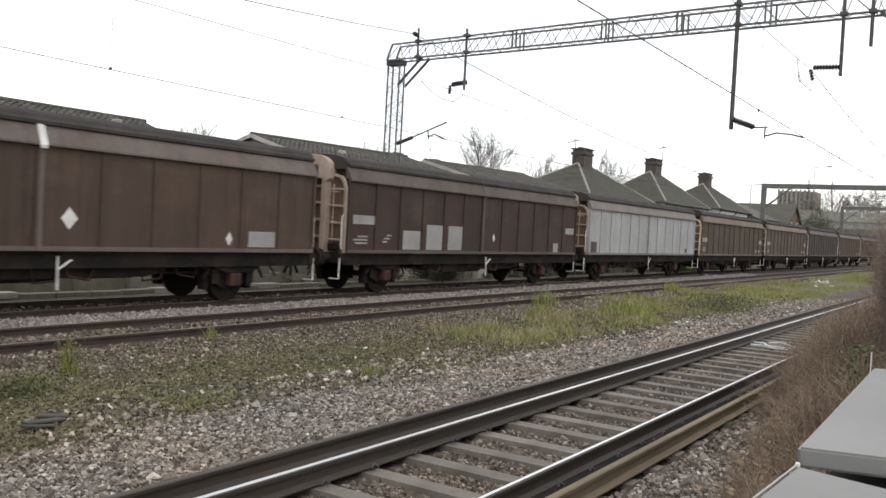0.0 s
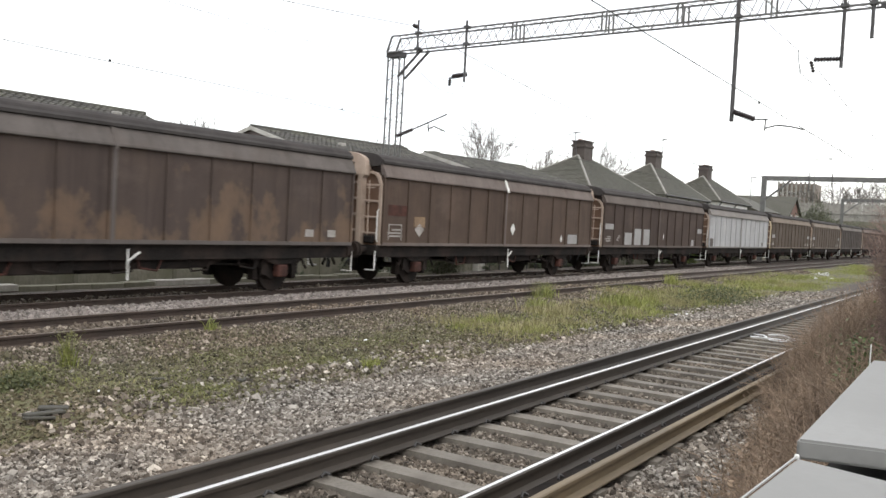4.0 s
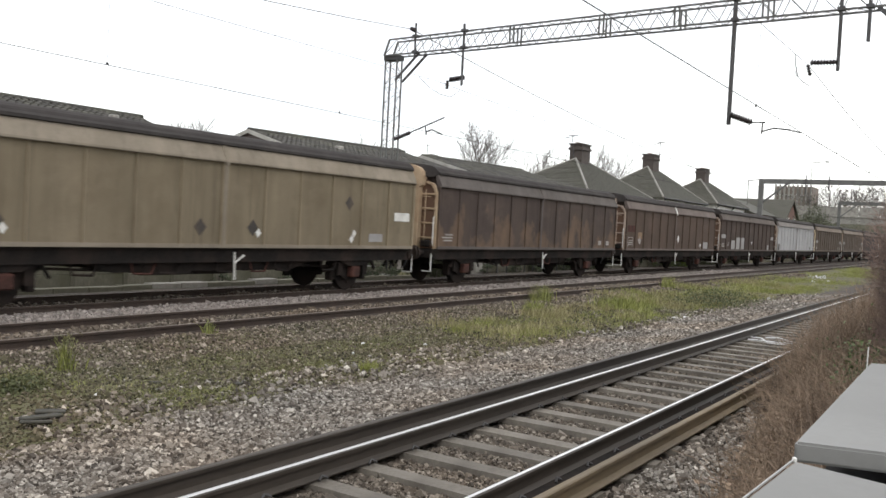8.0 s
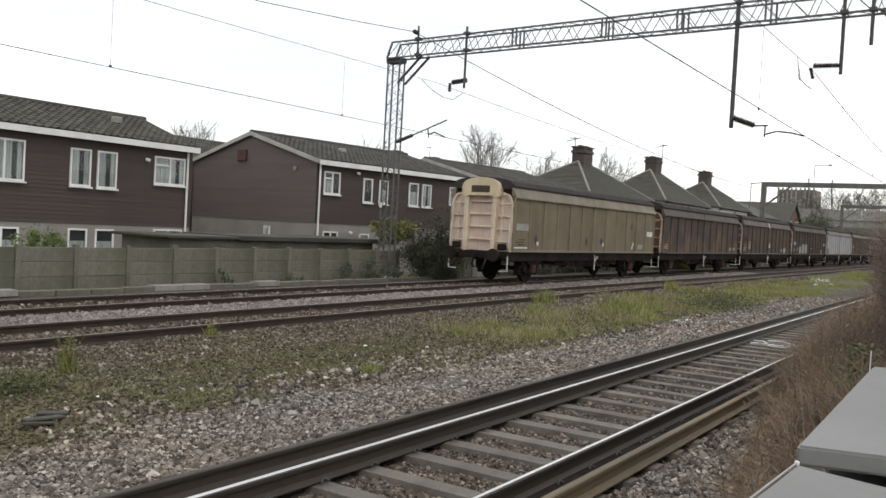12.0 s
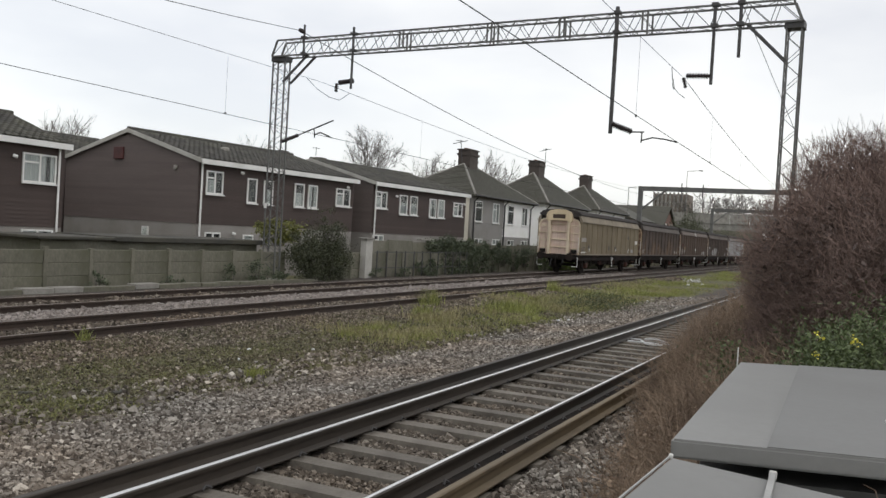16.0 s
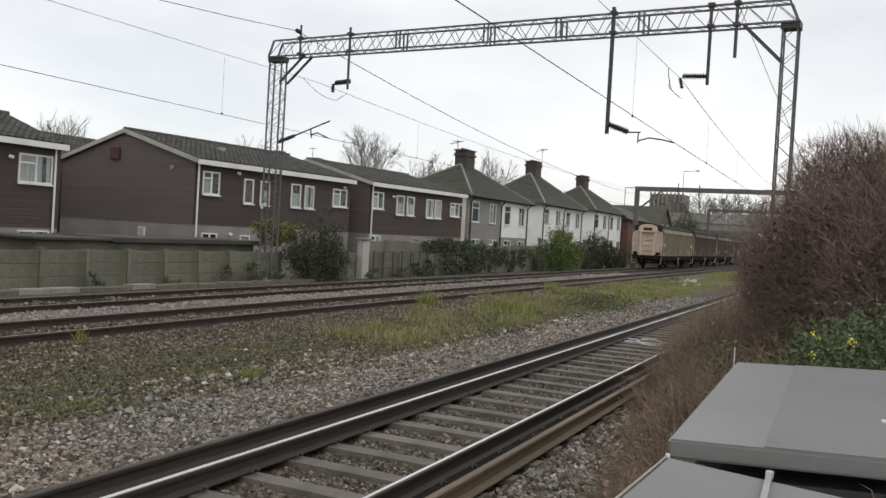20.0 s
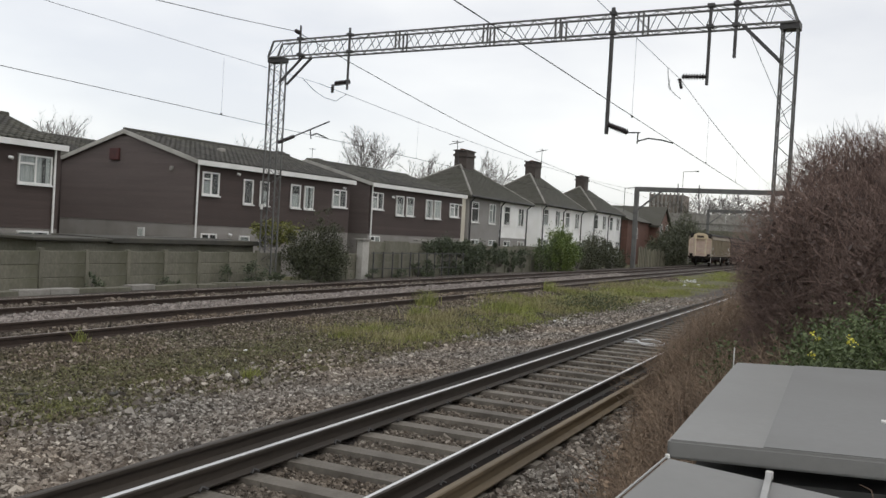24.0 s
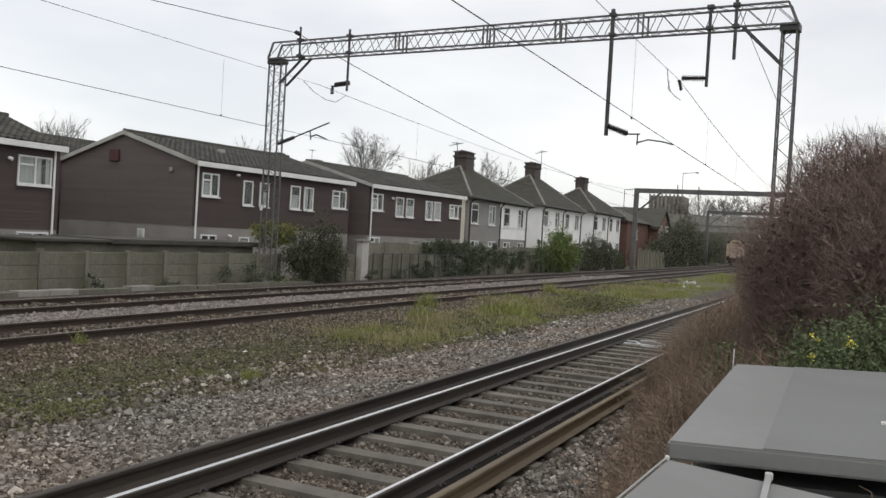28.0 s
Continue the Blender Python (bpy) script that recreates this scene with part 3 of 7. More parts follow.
def build_track(label, heads, rail_mat, head_mat, sleeper_mat, x0, x1, pitch, first, wide=0.25, sunk=0.0):
    track = thing("track", label, "railway track", kind="structure")
    for y in heads:
        bm = bmesh.new()
        prism_x(bm, [(y + a, z) for a, z in RAIL], x0, x1)
        rail = part("rail", bm, rail_mat, track)
        bm = bmesh.new()
        h = 0.017 if y == NEAR[0] else 0.025
        prism_x(bm, [(y - h, -0.001), (y + h, -0.001), (y + h - 0.004, 0.0025), (y - h + 0.004, 0.0025)], x0, x1)
        part("rail_head", bm, head_mat, rail, "polished running surface" if head_mat == "shine" else "dull running surface")
    c = sum(heads) / 2
    bm = bmesh.new()
    prism_y(bm, [(-wide / 2, -0.36), (wide / 2, -0.36), (wide / 2 - 0.025, -0.165), (-wide / 2 + 0.025, -0.165)], -1.25, 1.25)
    one = part("sleeper", bm, sleeper_mat, track)
    one.matrix_basis = pose(first, c, sunk)
    rng = random.Random(int(heads[0] * 10))
    for i in range(1, int((x1 if x1 < 90 else 90) / pitch)):
        twin(one, "sleeper", pose(first + i * pitch, c + rng.uniform(-0.02, 0.02), sunk + rng.uniform(-0.012, 0.004), 0, 0, rng.uniform(-0.8, 0.8)), track)
    return track


near_track = build_track("railway track with shiny rails on concrete sleepers", NEAR, "rail_near", "shine", "sleeper", -12, 160, 0.645, 2.1)
for y in (2.73, 5.01):
    bm = bmesh.new()
    prism_x(bm, [(y + a, z + 0.02) for a, z in RAIL], -12, 160)
    inner = NEAR[0] if y < 4 else NEAR[1]
    # black strip added to paint the shade between running and outer rail
    part("rail_gap_shade", boxes((-12, 160, min(y, inner) + 0.035, max(y, inner) - 0.035, -0.19, -0.145)), "under", near_track, "dark strip for the shade between the rails")
    part("outer_rail", bm, "rail_tan" if y < 4 else "rail_near", near_track, "brown unpolished outer rail")
middle_track = build_track("disused railway track with rust-brown rails", MIDDLE, "rail", "dull", "wood_sleeper", -12, 420, 0.7, 4.0, 0.25, -0.045)
far_track = build_track("railway track under the goods train", FAR, "rail", "dull", "wood_sleeper", -60, 420, 0.7, 4.0, 0.25, -0.045)


def rail_clips():
    """Spring clips that hold the nearest rails to their sleepers."""
    bm = rods(0.012, [(-0.05, -0.12, -0.14), (0.0, -0.1, -0.115), (0.05, -0.12, -0.14), (0.05, -0.085, -0.13)], n=5)
    one = part("rail_clip", bm, "dark_steel", near_track)
    first = True
    for i in range(2, 30):
        for y in NEAR:
            for side in (0, 180):
                m = pose(2.1 + i * 0.645, y, 0, 0, 0, side)
                if first:
                    one.matrix_basis, first = m, False
                else:
                    twin(one, "rail_clip", m, near_track)


rail_clips()

# ---- loose stones ----
CHIP = np.array([(x, y, z) for x in (-1, 1) for y in (-1, 1) for z in (-1, 1)], float) * 0.72
CHIP_FACES = [(0, 1, 3), (0, 3, 2), (4, 6, 7), (4, 7, 5), (0, 4, 5), (0, 5, 1), (2, 3, 7), (2, 7, 6), (0, 2, 6), (0, 6, 4), (1, 5, 7), (1, 7, 3)]


def stones(name, label, material, zones, seed):
    """zones: x0, x1, y0, y1, count, size. Angular crushed stones, tumbled and half bedded in the ground."""
    rng = np.random.default_rng(seed)
    soup = Soup()
    for x0, x1, y0, y1, count, size in zones:
        x, y = rng.uniform(x0, x1, count), rng.uniform(y0, y1, count)
        hit = np.zeros(count, bool)
        for r in NEAR + MIDDLE + FAR:
            hit |= np.abs(y - r) < 0.1
        if y1 < 6:
            on = np.abs((x - 2.1 + 0.3225) % 0.645 - 0.3225) < 0.14
            hit |= on & (y > 2.7) & (y < 5.1) & (rng.random(count) > 0.12)
        x, y = x[~hit], y[~hit]
        k = len(x)
        s = size * rng.lognormal(0.0, 0.27, (k, 1, 1)) * rng.uniform(0.72, 1.4, (k, 1, 3))
        v = CHIP[None] * rng.uniform(0.68, 1.22, (k, 8, 1)) * s + rng.normal(0, 0.12, (k, 8, 3)) * size
        a, b, c = rng.uniform(0, 6.28, k), rng.normal(0, 0.6, k), rng.normal(0, 0.6, k)
        for i, j, q in ((0, 2, b), (1, 2, c), (0, 1, a)):
            cq, sq = np.cos(q)[:, None], np.sin(q)[:, None]
            v[..., i], v[..., j] = v[..., i] * cq - v[..., j] * sq, v[..., i] * sq + v[..., j] * cq
        z = ground_z(y) + rise(x, y) + rng.uniform(0.05, 1.0, k) * size
        v += np.stack([x, y, z], 1)[:, None, :]
        soup.bulk(v, CHIP_FACES)
    return tagged(soup.part(name, material), label, "ballast", kind="stuff")


stones("ballast_stones", "loose grey-brown crushed ballast stones beside the rails", "stone",
       [(2.5, 9, 5.1, 7.5, 19500, 0.0185), (9, 18, 5.1, 7.4, 24000, 0.0195), (18, 40, 5.1, 7.3, 24000, 0.026), (2.5, 14, 4.72, 5.02, 900, 0.028), 
        (4.5, 13, 1.5, 2.65, 10000, 0.02), (13, 24, 2.0, 2.65, 3200, 0.028), (4.5, 16, 2.81, 3.05, 500, 0.028), (5, 14, 7.2, 8.6, 1400, 0.026), (14, 40, 7.0, 7.8, 900, 0.03)], 3)
stones("bed_stones", "brown grimy stones between the near rails", "bed", [(3.5, 10, 3.22, 4.5, 8500, 0.0165), (10, 22, 3.22, 4.5, 11000, 0.019), (5, 40, 15.3, 16.6, 5500, 0.033)], 6)
stones("gravel_strip", "pinkish clean gravel between two tracks", "gravel", [(5, 30, 13.3, 15.1, 17000, 0.029), (30, 60, 13.3, 15.1, 9000, 0.042)], 4)
stones("verge_gravel", "brown gravel strewn beside the rusty rails", "brown_stone", [(4, 30, 10.2, 11.6, 12000, 0.018), (26, 60, 10.6, 11.6, 3500, 0.034), (5, 40, 11.85, 13.05, 6500, 0.026), (14, 40, 16.9, 18.6, 3000, 0.035), (6, 26, 7.4, 10.6, 500, 0.022)], 5)


stones("verge_debris", "fine brown grit and plant litter on the mossy verge", "verge_bit", [(3.0, 16, 7.2, 11.4, 26000, 0.0125), (16, 30, 7.4, 11.4, 10000, 0.018), (3.0, 16, 7.2, 11.4, 2600, 0.022)], 7)

# ---- grass and weeds ----
def blades(name, label, material, spots, seed):
    """spots: x, y, radius x, radius y, count, height. Thin bent blades."""
    rng = np.random.default_rng(seed)
    soup = Soup()
    for x, y, rx, ry, count, height in spots:
        px, py = x + rx * rng.normal(0, 0.5, count), y + ry * rng.normal(0, 0.5, count)
        keep = (py > 6.9) & (py < 11.5)
        px, py = px[keep], py[keep]
        k = len(px)
        root = np.stack([px, py, ground_z(py) + rise(px, py) - 0.02], 1)
        lean = rng.normal(0, 0.35, (k, 2))
        h = height * rng.uniform(0.4, 1.25, k)
        mid = root + np.stack([lean[:, 0] * h * 0.4, lean[:, 1] * h * 0.4, h * 0.6], 1)
        tip = root + np.stack([lean[:, 0] * h * 1.1, lean[:, 1] * h * 1.1, h * 0.95], 1)
        side = np.stack([np.cos(rng.uniform(0, 6.28, k)), np.sin(rng.uniform(0, 6.28, k)), np.zeros(k)], 1) * (0.004 + 0.012 * height)
        soup.bulk(np.stack([root - side, root + side, mid + side * 0.7, mid - side * 0.7, tip], 1), [(0, 1, 2, 3), (3, 2, 4)])
    return tagged(soup.part(name, material), label, "grass", kind="stuff")


def verge_spots(seed, n, x0, x1, y0, y1, count, height, size=0.5):
    r = random.Random(seed)
    return [(r.uniform(x0, x1), r.uniform(y0, y1), size * r.uniform(0.5, 1.6), size * r.uniform(0.4, 1.1), count, height * r.uniform(0.6, 1.3)) for _ in range(n)]


blades("verge_grass", "patchy green grass on the verge between tracks", "grass",
       verge_spots(1, 55, 15, 30, 7.8, 9.9, 150, 0.14, 0.6) + verge_spots(6, 45, 27, 46, 7.8, 11.0, 260, 0.2, 0.9) + verge_spots(2, 40, 42, 85, 7.5, 11.0, 260, 0.22, 1.6)
       + verge_spots(3, 70, 6.0, 20, 7.3, 9.9, 80, 0.05, 0.35) + [(10.36, 7.96, 0.2, 0.14, 170, 0.17), (24.5, 9.5, 1.2, 0.6, 700, 0.35), (7.17, 8.0, 0.5, 0.3, 300, 0.1), (22.9, 11.3, 0.5, 0.2, 160, 0.45), (16.3, 8.2, 1.0, 0.5, 300, 0.2),
                                                                   (10.33, 11.36, 0.14, 0.12, 70, 0.26), (6.88, 10.27, 0.12, 0.1, 60, 0.45), (33.8, 11.2, 0.4, 0.2, 150, 0.5), (20.5, 10.3, 0.5, 0.3, 200, 0.3)], 11)
blades("straw_grass", "straw-coloured dead grass tufts on the verge", "dry_grass",
       verge_spots(4, 55, 15, 30, 8.0, 10.2, 110, 0.2, 0.6) + verge_spots(7, 40, 26, 46, 8.0, 11.2, 190, 0.26, 0.8) + verge_spots(5, 70, 6.5, 18, 7.4, 10.6, 60, 0.06, 0.5), 12)


def weeds():
    """Mossy cushions, low rosettes and a few taller plants."""
    rng = np.random.default_rng(21)
    moss, dark = Soup(), Soup()
    for i in range(620):
        x, y = rng.uniform(3.5, 34), rng.uniform(7.3, 11.0)
        if rng.random() > (0.9 if y < 9.8 else 0.4):
            continue
        k = int(rng.uniform(25, 110))
        c = np.stack([rng.normal(x, rng.uniform(0.1, 0.32), k), rng.normal(y, rng.uniform(0.06, 0.16), k), np.zeros(k)], 1)
        c[:, 2] = ground_z(c[:, 1]) + rise(c[:, 0], c[:, 1]) + rng.uniform(0, 0.035, k)
        moss.bulk(leaves(rng, c, 0.016), LEAF)
    for x, y, s, h, k in ((7.17, 8.1, 0.4, 0.07, 1500), (10.2, 8.63, 0.35, 0.05, 700), (6.88, 10.27, 0.09, 0.5, 420), (5.95, 9.7, 0.22, 0.22, 900), (12.3, 9.3, 0.4, 0.05, 600), (9.0, 9.7, 0.4, 0.05, 500), (22.6, 11.3, 0.25, 0.5, 500)):
        c = np.stack([rng.normal(x, s, k), rng.normal(y, s * 0.6, k), np.zeros(k)], 1)
        c[:, 2] = ground_z(c[:, 1]) + rise(c[:, 0], c[:, 1]) + h * rng.uniform(0, 1, k) ** 1.3
        moss.bulk(leaves(rng, c, 0.018, -0.4, 2.4), LEAF)
    for x, y, s, h, k in ((5.75, 9.55, 0.17, 0.2, 500), (29.6, 8.0, 1.0, 0.5, 3800), (27.6, 8.6, 0.7, 0.3, 900)):
        c = np.stack([rng.normal(x, s, k), rng.normal(y, s * 0.6, k), np.zeros(k)], 1)
        c[:, 2] = ground_z(c[:, 1]) + h * rng.uniform(0, 1, k) ** 1.6
        dark.bulk(leaves(rng, c, 0.03), LEAF)
    tagged(moss.part("moss_and_seedlings", "seedling"), "low olive-green moss and seedlings in the gravel", "weeds", kind="stuff")
    tagged(dark.part("low_weeds", "moss_leaf"), "dark green weeds growing through the gravel", "weeds", kind="stuff")
    felt = thing("felt_scraps", "torn black roofing felt scraps lying on the verge", "litter")
    r = random.Random(3)
    for x, y, w, d in ((5.3, 8.3, 0.4, 0.16), (5.5, 8.45, 0.3, 0.12), (5.15, 8.15, 0.3, 0.1), (7.3, 8.95, 0.22, 0.1), (8.1, 8.3, 0.2, 0.08), (7.0, 8.6, 0.2, 0.06)):
        o = part("scrap", boxes((-w / 2, w / 2, -d / 2, d / 2, 0, 0.03), bevel=0.008), "felt", felt)
        o.matrix_basis = pose(x, y, float(ground_z(y)) + 0.02, r.uniform(-9, 9), r.uniform(-6, 6), r.uniform(-40, 40))


weeds()

# ---- the goods train: ten two-axle sliding-wall vans ----
PITCH = 15.64
CENTRE = sum(FAR) / 2
SPEED = (6.57484e-06, -0.000351902, 0.00670828, -0.00354163, 4.2186, -29.7521)
WHEEL = 0.5


def tail(t):
    s = 0.0
    for k in SPEED:
        s = s * t + k
    u = min(1.0, max(0.0, (t - 16.0) / 8.5))
    return s + 2.6 * u * u * (3 - 2 * u)


X0, X1 = 0.56, PITCH - 0.7
POST, AXLES = 7.56, (2.68, 12.55)  # where the walls meet; the wheelsets
SIDE = 1.3
WHEELSETS = []
COATS = [  # side paint, rust tint, end paint, upper band
    ((0.175, 0.145, 0.1), (0.11, 0.086, 0.055), "end", (0.22, 0.19, 0.15)),
    ((0.062, 0.047, 0.041), (0.085, 0.062, 0.048), "end_dirty", (0.1, 0.088, 0.082)),
    ((0.07, 0.049, 0.038), (0.1, 0.067, 0.05), "end_brown", (0.13, 0.107, 0.097)),
    ((0.05, 0.035, 0.029), (0.072, 0.05, 0.04), "end_brown", (0.1, 0.083, 0.074)),
    ((0.33, 0.33, 0.335), (0.24, 0.235, 0.23), "end_brown", (0.17, 0.155, 0.145)),
    ((0.078, 0.06, 0.046), (0.055, 0.041, 0.032), "hood", (0.16, 0.13, 0.105)),
    ((0.086, 0.067, 0.053), (0.06, 0.045, 0.035), "end_brown", (0.17, 0.14, 0.115)),
    ((0.06, 0.05, 0.045), (0.045, 0.035, 0.03), "end_brown", (0.12, 0.105, 0.095)),
    ((0.09, 0.064, 0.05), (0.06, 0.042, 0.032), "end_brown", (0.14, 0.115, 0.1)),
    ((0.09, 0.06, 0.048), (0.06, 0.04, 0.03), "end_brown", (0.13, 0.11, 0.095)),
]
LOOKS = ["olive-brown sliding-wall goods van with smudged diamonds", "dark red-brown sliding-wall goods van, streaked with rust",
         "brown sliding-wall goods van with a white diamond", "brown sliding-wall goods van with grey primer patches",
         "silver-grey sliding-wall goods van", "tan-brown sliding-wall goods van with yellow end", "pale tan sliding-wall goods van",
         "dark sooty brown sliding-wall goods van", "rusty tan sliding-wall goods van", "dull brown sliding-wall goods van"]


def diamond(bm, x, z, w, h, y):
    f = [bm.verts.new((x + dx * w, y + dy, z + dz * h)) for dy in (0, 0.004) for dx, dz in ((0, -1), (1, 0), (0, 1), (-1, 0))]
    bm.faces.new(f[:4])
    bm.faces.new(f[4:])
    for i in range(4):
        j = (i + 1) % 4
        bm.faces.new((f[i], f[j], f[4 + j], f[4 + i]))
    bmesh.ops.recalc_face_normals(bm, faces=bm.faces[:])


def goods_van(k):
    side, rust, end_paint, band = COATS[k]
    coat = paint("van_side_paint", side, rust, 0.5, 0.78, (0.19, 0.125, 0.078) if k == 1 else None)
    ribbing = paint("van_rib_paint", mul(side, 1.3), mul(rust, 1.1), 0.5) if k == 0 else coat
    top = paint("van_upper_band_paint", band, mul(rust, 0.9), 0.4)
    van = thing("goods_van", LOOKS[k], "railway wagon", group="vans of the goods train")
    # body core and roof
    core = [(-1.2, 1.16), (1.2, 1.16), (1.2, 3.05), (1.08, 3.38), (-1.08, 3.38), (-1.2, 3.05)]
    bm = bmesh.new()
    prism_x(bm, core, X0 + 0.1, X1 - 0.1)
    part("body", bm, "under", van, "dark inner body")
    arch = [(1.2 * math.sin(radians(a)), 3.42 + 0.36 * max(0.0, math.cos(radians(a))) ** 0.5) for a in (90, 86, 80, 72, 60, 45, 25, 0, -25, -45, -60, -72, -80, -86, -90)]
    bm = bmesh.new()
    prism_x(bm, arch + [(-1.1, 3.36), (1.1, 3.36)], X0 + 0.02, X1 - 0.02)
    part("roof", bm, "roof", van, "dark grey rounded roof sheet")
    bm = bmesh.new()
    for s in (-1, 1):
        prism_x(bm, [(s * 1.17, 3.4), (s * 1.27, 3.44), (s * 1.27, 3.5), (s * 1.19, 3.56)], X0 + 0.05, X1 - 0.05)
    part("roof_edge", bm, "roof", van, "rolled roof edge")
    # sliding walls, two on each side
    mid = POST
    for s in (-1, 1):
        for a, b in ((X0 + 0.04, mid - 0.03), (mid + 0.03, X1 - 0.04)):
            bm = bmesh.new()
            prism_x(bm, [(s * 1.2, 1.2), (s * SIDE, 1.2), (s * SIDE, 3.12), (s * 1.2, 3.12)], a, b)
            door = part("sliding_wall", bm, coat, van)
            bm = bmesh.new()
            prism_x(bm, [(s * 1.375, 3.045), (s * 1.385, 3.06), (s * 1.38, 3.1), (s * 1.32, 3.23), (s * 1.22, 3.42), (s * 1.15, 3.42), (s * 1.2, 3.045)], a, b)
            part("upper_band", bm, top, door, "faded sloping upper band")
            n = 6
            for i in range(n + 1):
                x = a + 0.03 + (b - a - 0.06) * i / n
                w = 0.018 if 0 < i < n else 0.04
                bm = bmesh.new()
                prism_x(bm, [(s * (SIDE - 0.01), 1.2), (s * (SIDE + 0.04), 1.22), (s * (SIDE + 0.04), 3.04), (s * (SIDE - 0.01), 3.08)], x - w, x + w)
                part("rib", bm, ribbing, door)
                if k == 0 and i < n:
                    # thin dark strip along one side of the rib, as its shadow
                    bm = boxes((x + w, x + w + 0.03, min(s * (SIDE - 0.01), s * (SIDE + 0.006)), max(s * (SIDE - 0.01), s * (SIDE + 0.006)), 1.24, 3.03))
                    part("rib_shade", bm, "rib_shade", door, "dark strip painting the rib's shadow")
            bm = boxes((a, b, min(s * 1.28, s * 1.34), max(s * 1.28, s * 1.34), 1.15, 1.235))
            part("bottom_rail", bm, top, door)
        bm = boxes((mid - 0.05, mid + 0.05, min(s * 1.3, s * 1.36), max(s * 1.3, s * 1.36), 1.15, 2.985))
        prism_x(bm, [(s * 1.33, 2.985), (s * 1.4, 2.985), (s * 1.4, 3.06), (s * 1.24, 3.45), (s * 1.18, 3.45)], mid - 0.05, mid + 0.05)
        part("centre_post", bm, top, van, "paler post where the walls meet")
        # sole bar and running gear on that side
        bm = boxes((X0, X1, min(s * 1.08, s * 1.2), max(s * 1.08, s * 1.2), 0.82, 1.15), (X0, X1, min(s * 1.0, s * 1.26), max(s * 1.0, s * 1.26), 1.1, 1.15))
        part("sole_bar", bm, "under", van)
        for x in AXLES:
            gear = part("axle_guard", boxes((x - 0.62, x - 0.42, min(s * 0.98, s * 1.04), max(s * 0.98, s * 1.04), 0.42, 0.9),
                                            (x + 0.42, x + 0.62, min(s * 0.98, s * 1.04), max(s * 0.98, s * 1.04), 0.42, 0.9), (x - 0.43, x + 0.43, min(s * 0.985, s * 1.035), max(s * 0.985, s * 1.035), 0.72, 0.9)), "under", van)
            bm = boxes((x - 0.17, x + 0.17, min(s * 0.96, s * 1.16), max(s * 0.96, s * 1.16), 0.36, 0.66), bevel=0.03)
            part("axle_box", bm, "rust_box", gear, "rust-red axle box")
            bm = boxes(*[(x - 0.7 + 0.09 * i, x + 0.7 - 0.09 * i, min(s * 1.04, s * 1.14), max(s * 1.04, s * 1.14), 0.8 - 0.03 * i, 0.828 - 0.03 * i) for i in range(5)])
            part("leaf_spring", bm, "under", gear)
            for d in (-1, 1):
                bm = boxes((min(x + d * 0.56, x + d * 0.74), max(x + d * 0.56, x + d * 0.74), min(s * 0.66, s * 0.9), max(s * 0.66, s * 0.9), 0.28, 0.78), bevel=0.03)
                part("brake_block", bm, "under", gear)
                bm = rods(0.035, [(x + d * 0.72, s * 1.06, 0.82), (x + d * 0.9, s * 1.06, 0.55)])
                part("brake_hanger", bm, "under", gear)
            bm = bmesh.new()
            prism_y(bm, [(x - 0.95, 0.84), (x - 0.34, 0.36), (x - 0.2, 0.3), (x + 0.2, 0.3), (x + 0.34, 0.36), (x + 0.95, 0.84)], min(s * 0.9, s * 0.95), max(s * 0.9, s * 0.95))
            part("guard_plate", bm, "under", gear)
        bm = boxes((mid - 1.9, mid - 0.6, min(s * 0.7, s * 1.05), max(s * 0.7, s * 1.05), 0.55, 0.9), bevel=0.02)
        part("equipment_box", bm, "under", van)
        bm = boxes((mid + 1.0, mid + 2.3, min(s * 0.6, s * 1.0), max(s * 0.6, s * 1.0), 0.6, 0.92), bevel=0.02)
        part("equipment_box", bm, "under", van)
        part("brake_rod", rods(0.03, [(mid - 4.2, s * 0.8, 0.72), (mid - 1.9, s * 0.85, 0.62)]), "under", van)
        part("brake_rod", rods(0.03, [(mid + 2.0, s * 0.8, 0.7), (mid + 4.2, s * 0.8, 0.66)]), "under", van)
        part("air_tank", rods(0.16, [(mid - 0.4, s * 0.75, 0.68), (mid + 0.7, s * 0.75, 0.68)], n=10), "under", van)
        bm = bmesh.new()
        prism_y(bm, [(mid - 3.4, 0.84), (mid - 2.6, 0.62), (mid + 2.6, 0.62), (mid + 3.4, 0.84)], min(s * 0.96, s * 1.02), max(s * 0.96, s * 1.02))
        part("truss", bm, "under", van)
        for i in range(7):
            x = mid - 3.6 + i * 1.15 + 0.3 * math.sin(i * 2.3 + k)
            part("underframe_pipe", rods(0.025, [(x, s * 1.1, 0.84), (x + 0.05, s * 1.12, 0.6 + 0.06 * math.sin(i * 3.1 + k)), (x + 0.5, s * 1.1, 0.58), (x + 0.62, s * 1.08, 0.8)]), "rust_box" if i % 3 == 1 else "under", van)
        # white lever, steps and handrails
        bm = rods(0.022, [(mid + 0.45, s * 1.24, 1.05), (mid + 0.45, s * 1.26, 0.42)], [(mid + 0.45, s * 1.26, 0.8), (mid + 0.62, s * 1.26, 0.92), (mid + 0.72, s * 1.26, 0.98)])
        part("brake_lever", bm, "white_mark", van, "white brake lever")
        for x, d in ((X0, 1), (X1, -1)):
            bm = rods(0.022, [(x - d * 0.12, s * 1.22, 1.0), (x - d * 0.12, s * 1.22, 0.46), (x - d * 0.12, s * 0.9, 0.46)])
            part("step", bm, "white_mark", van, "white corner step")
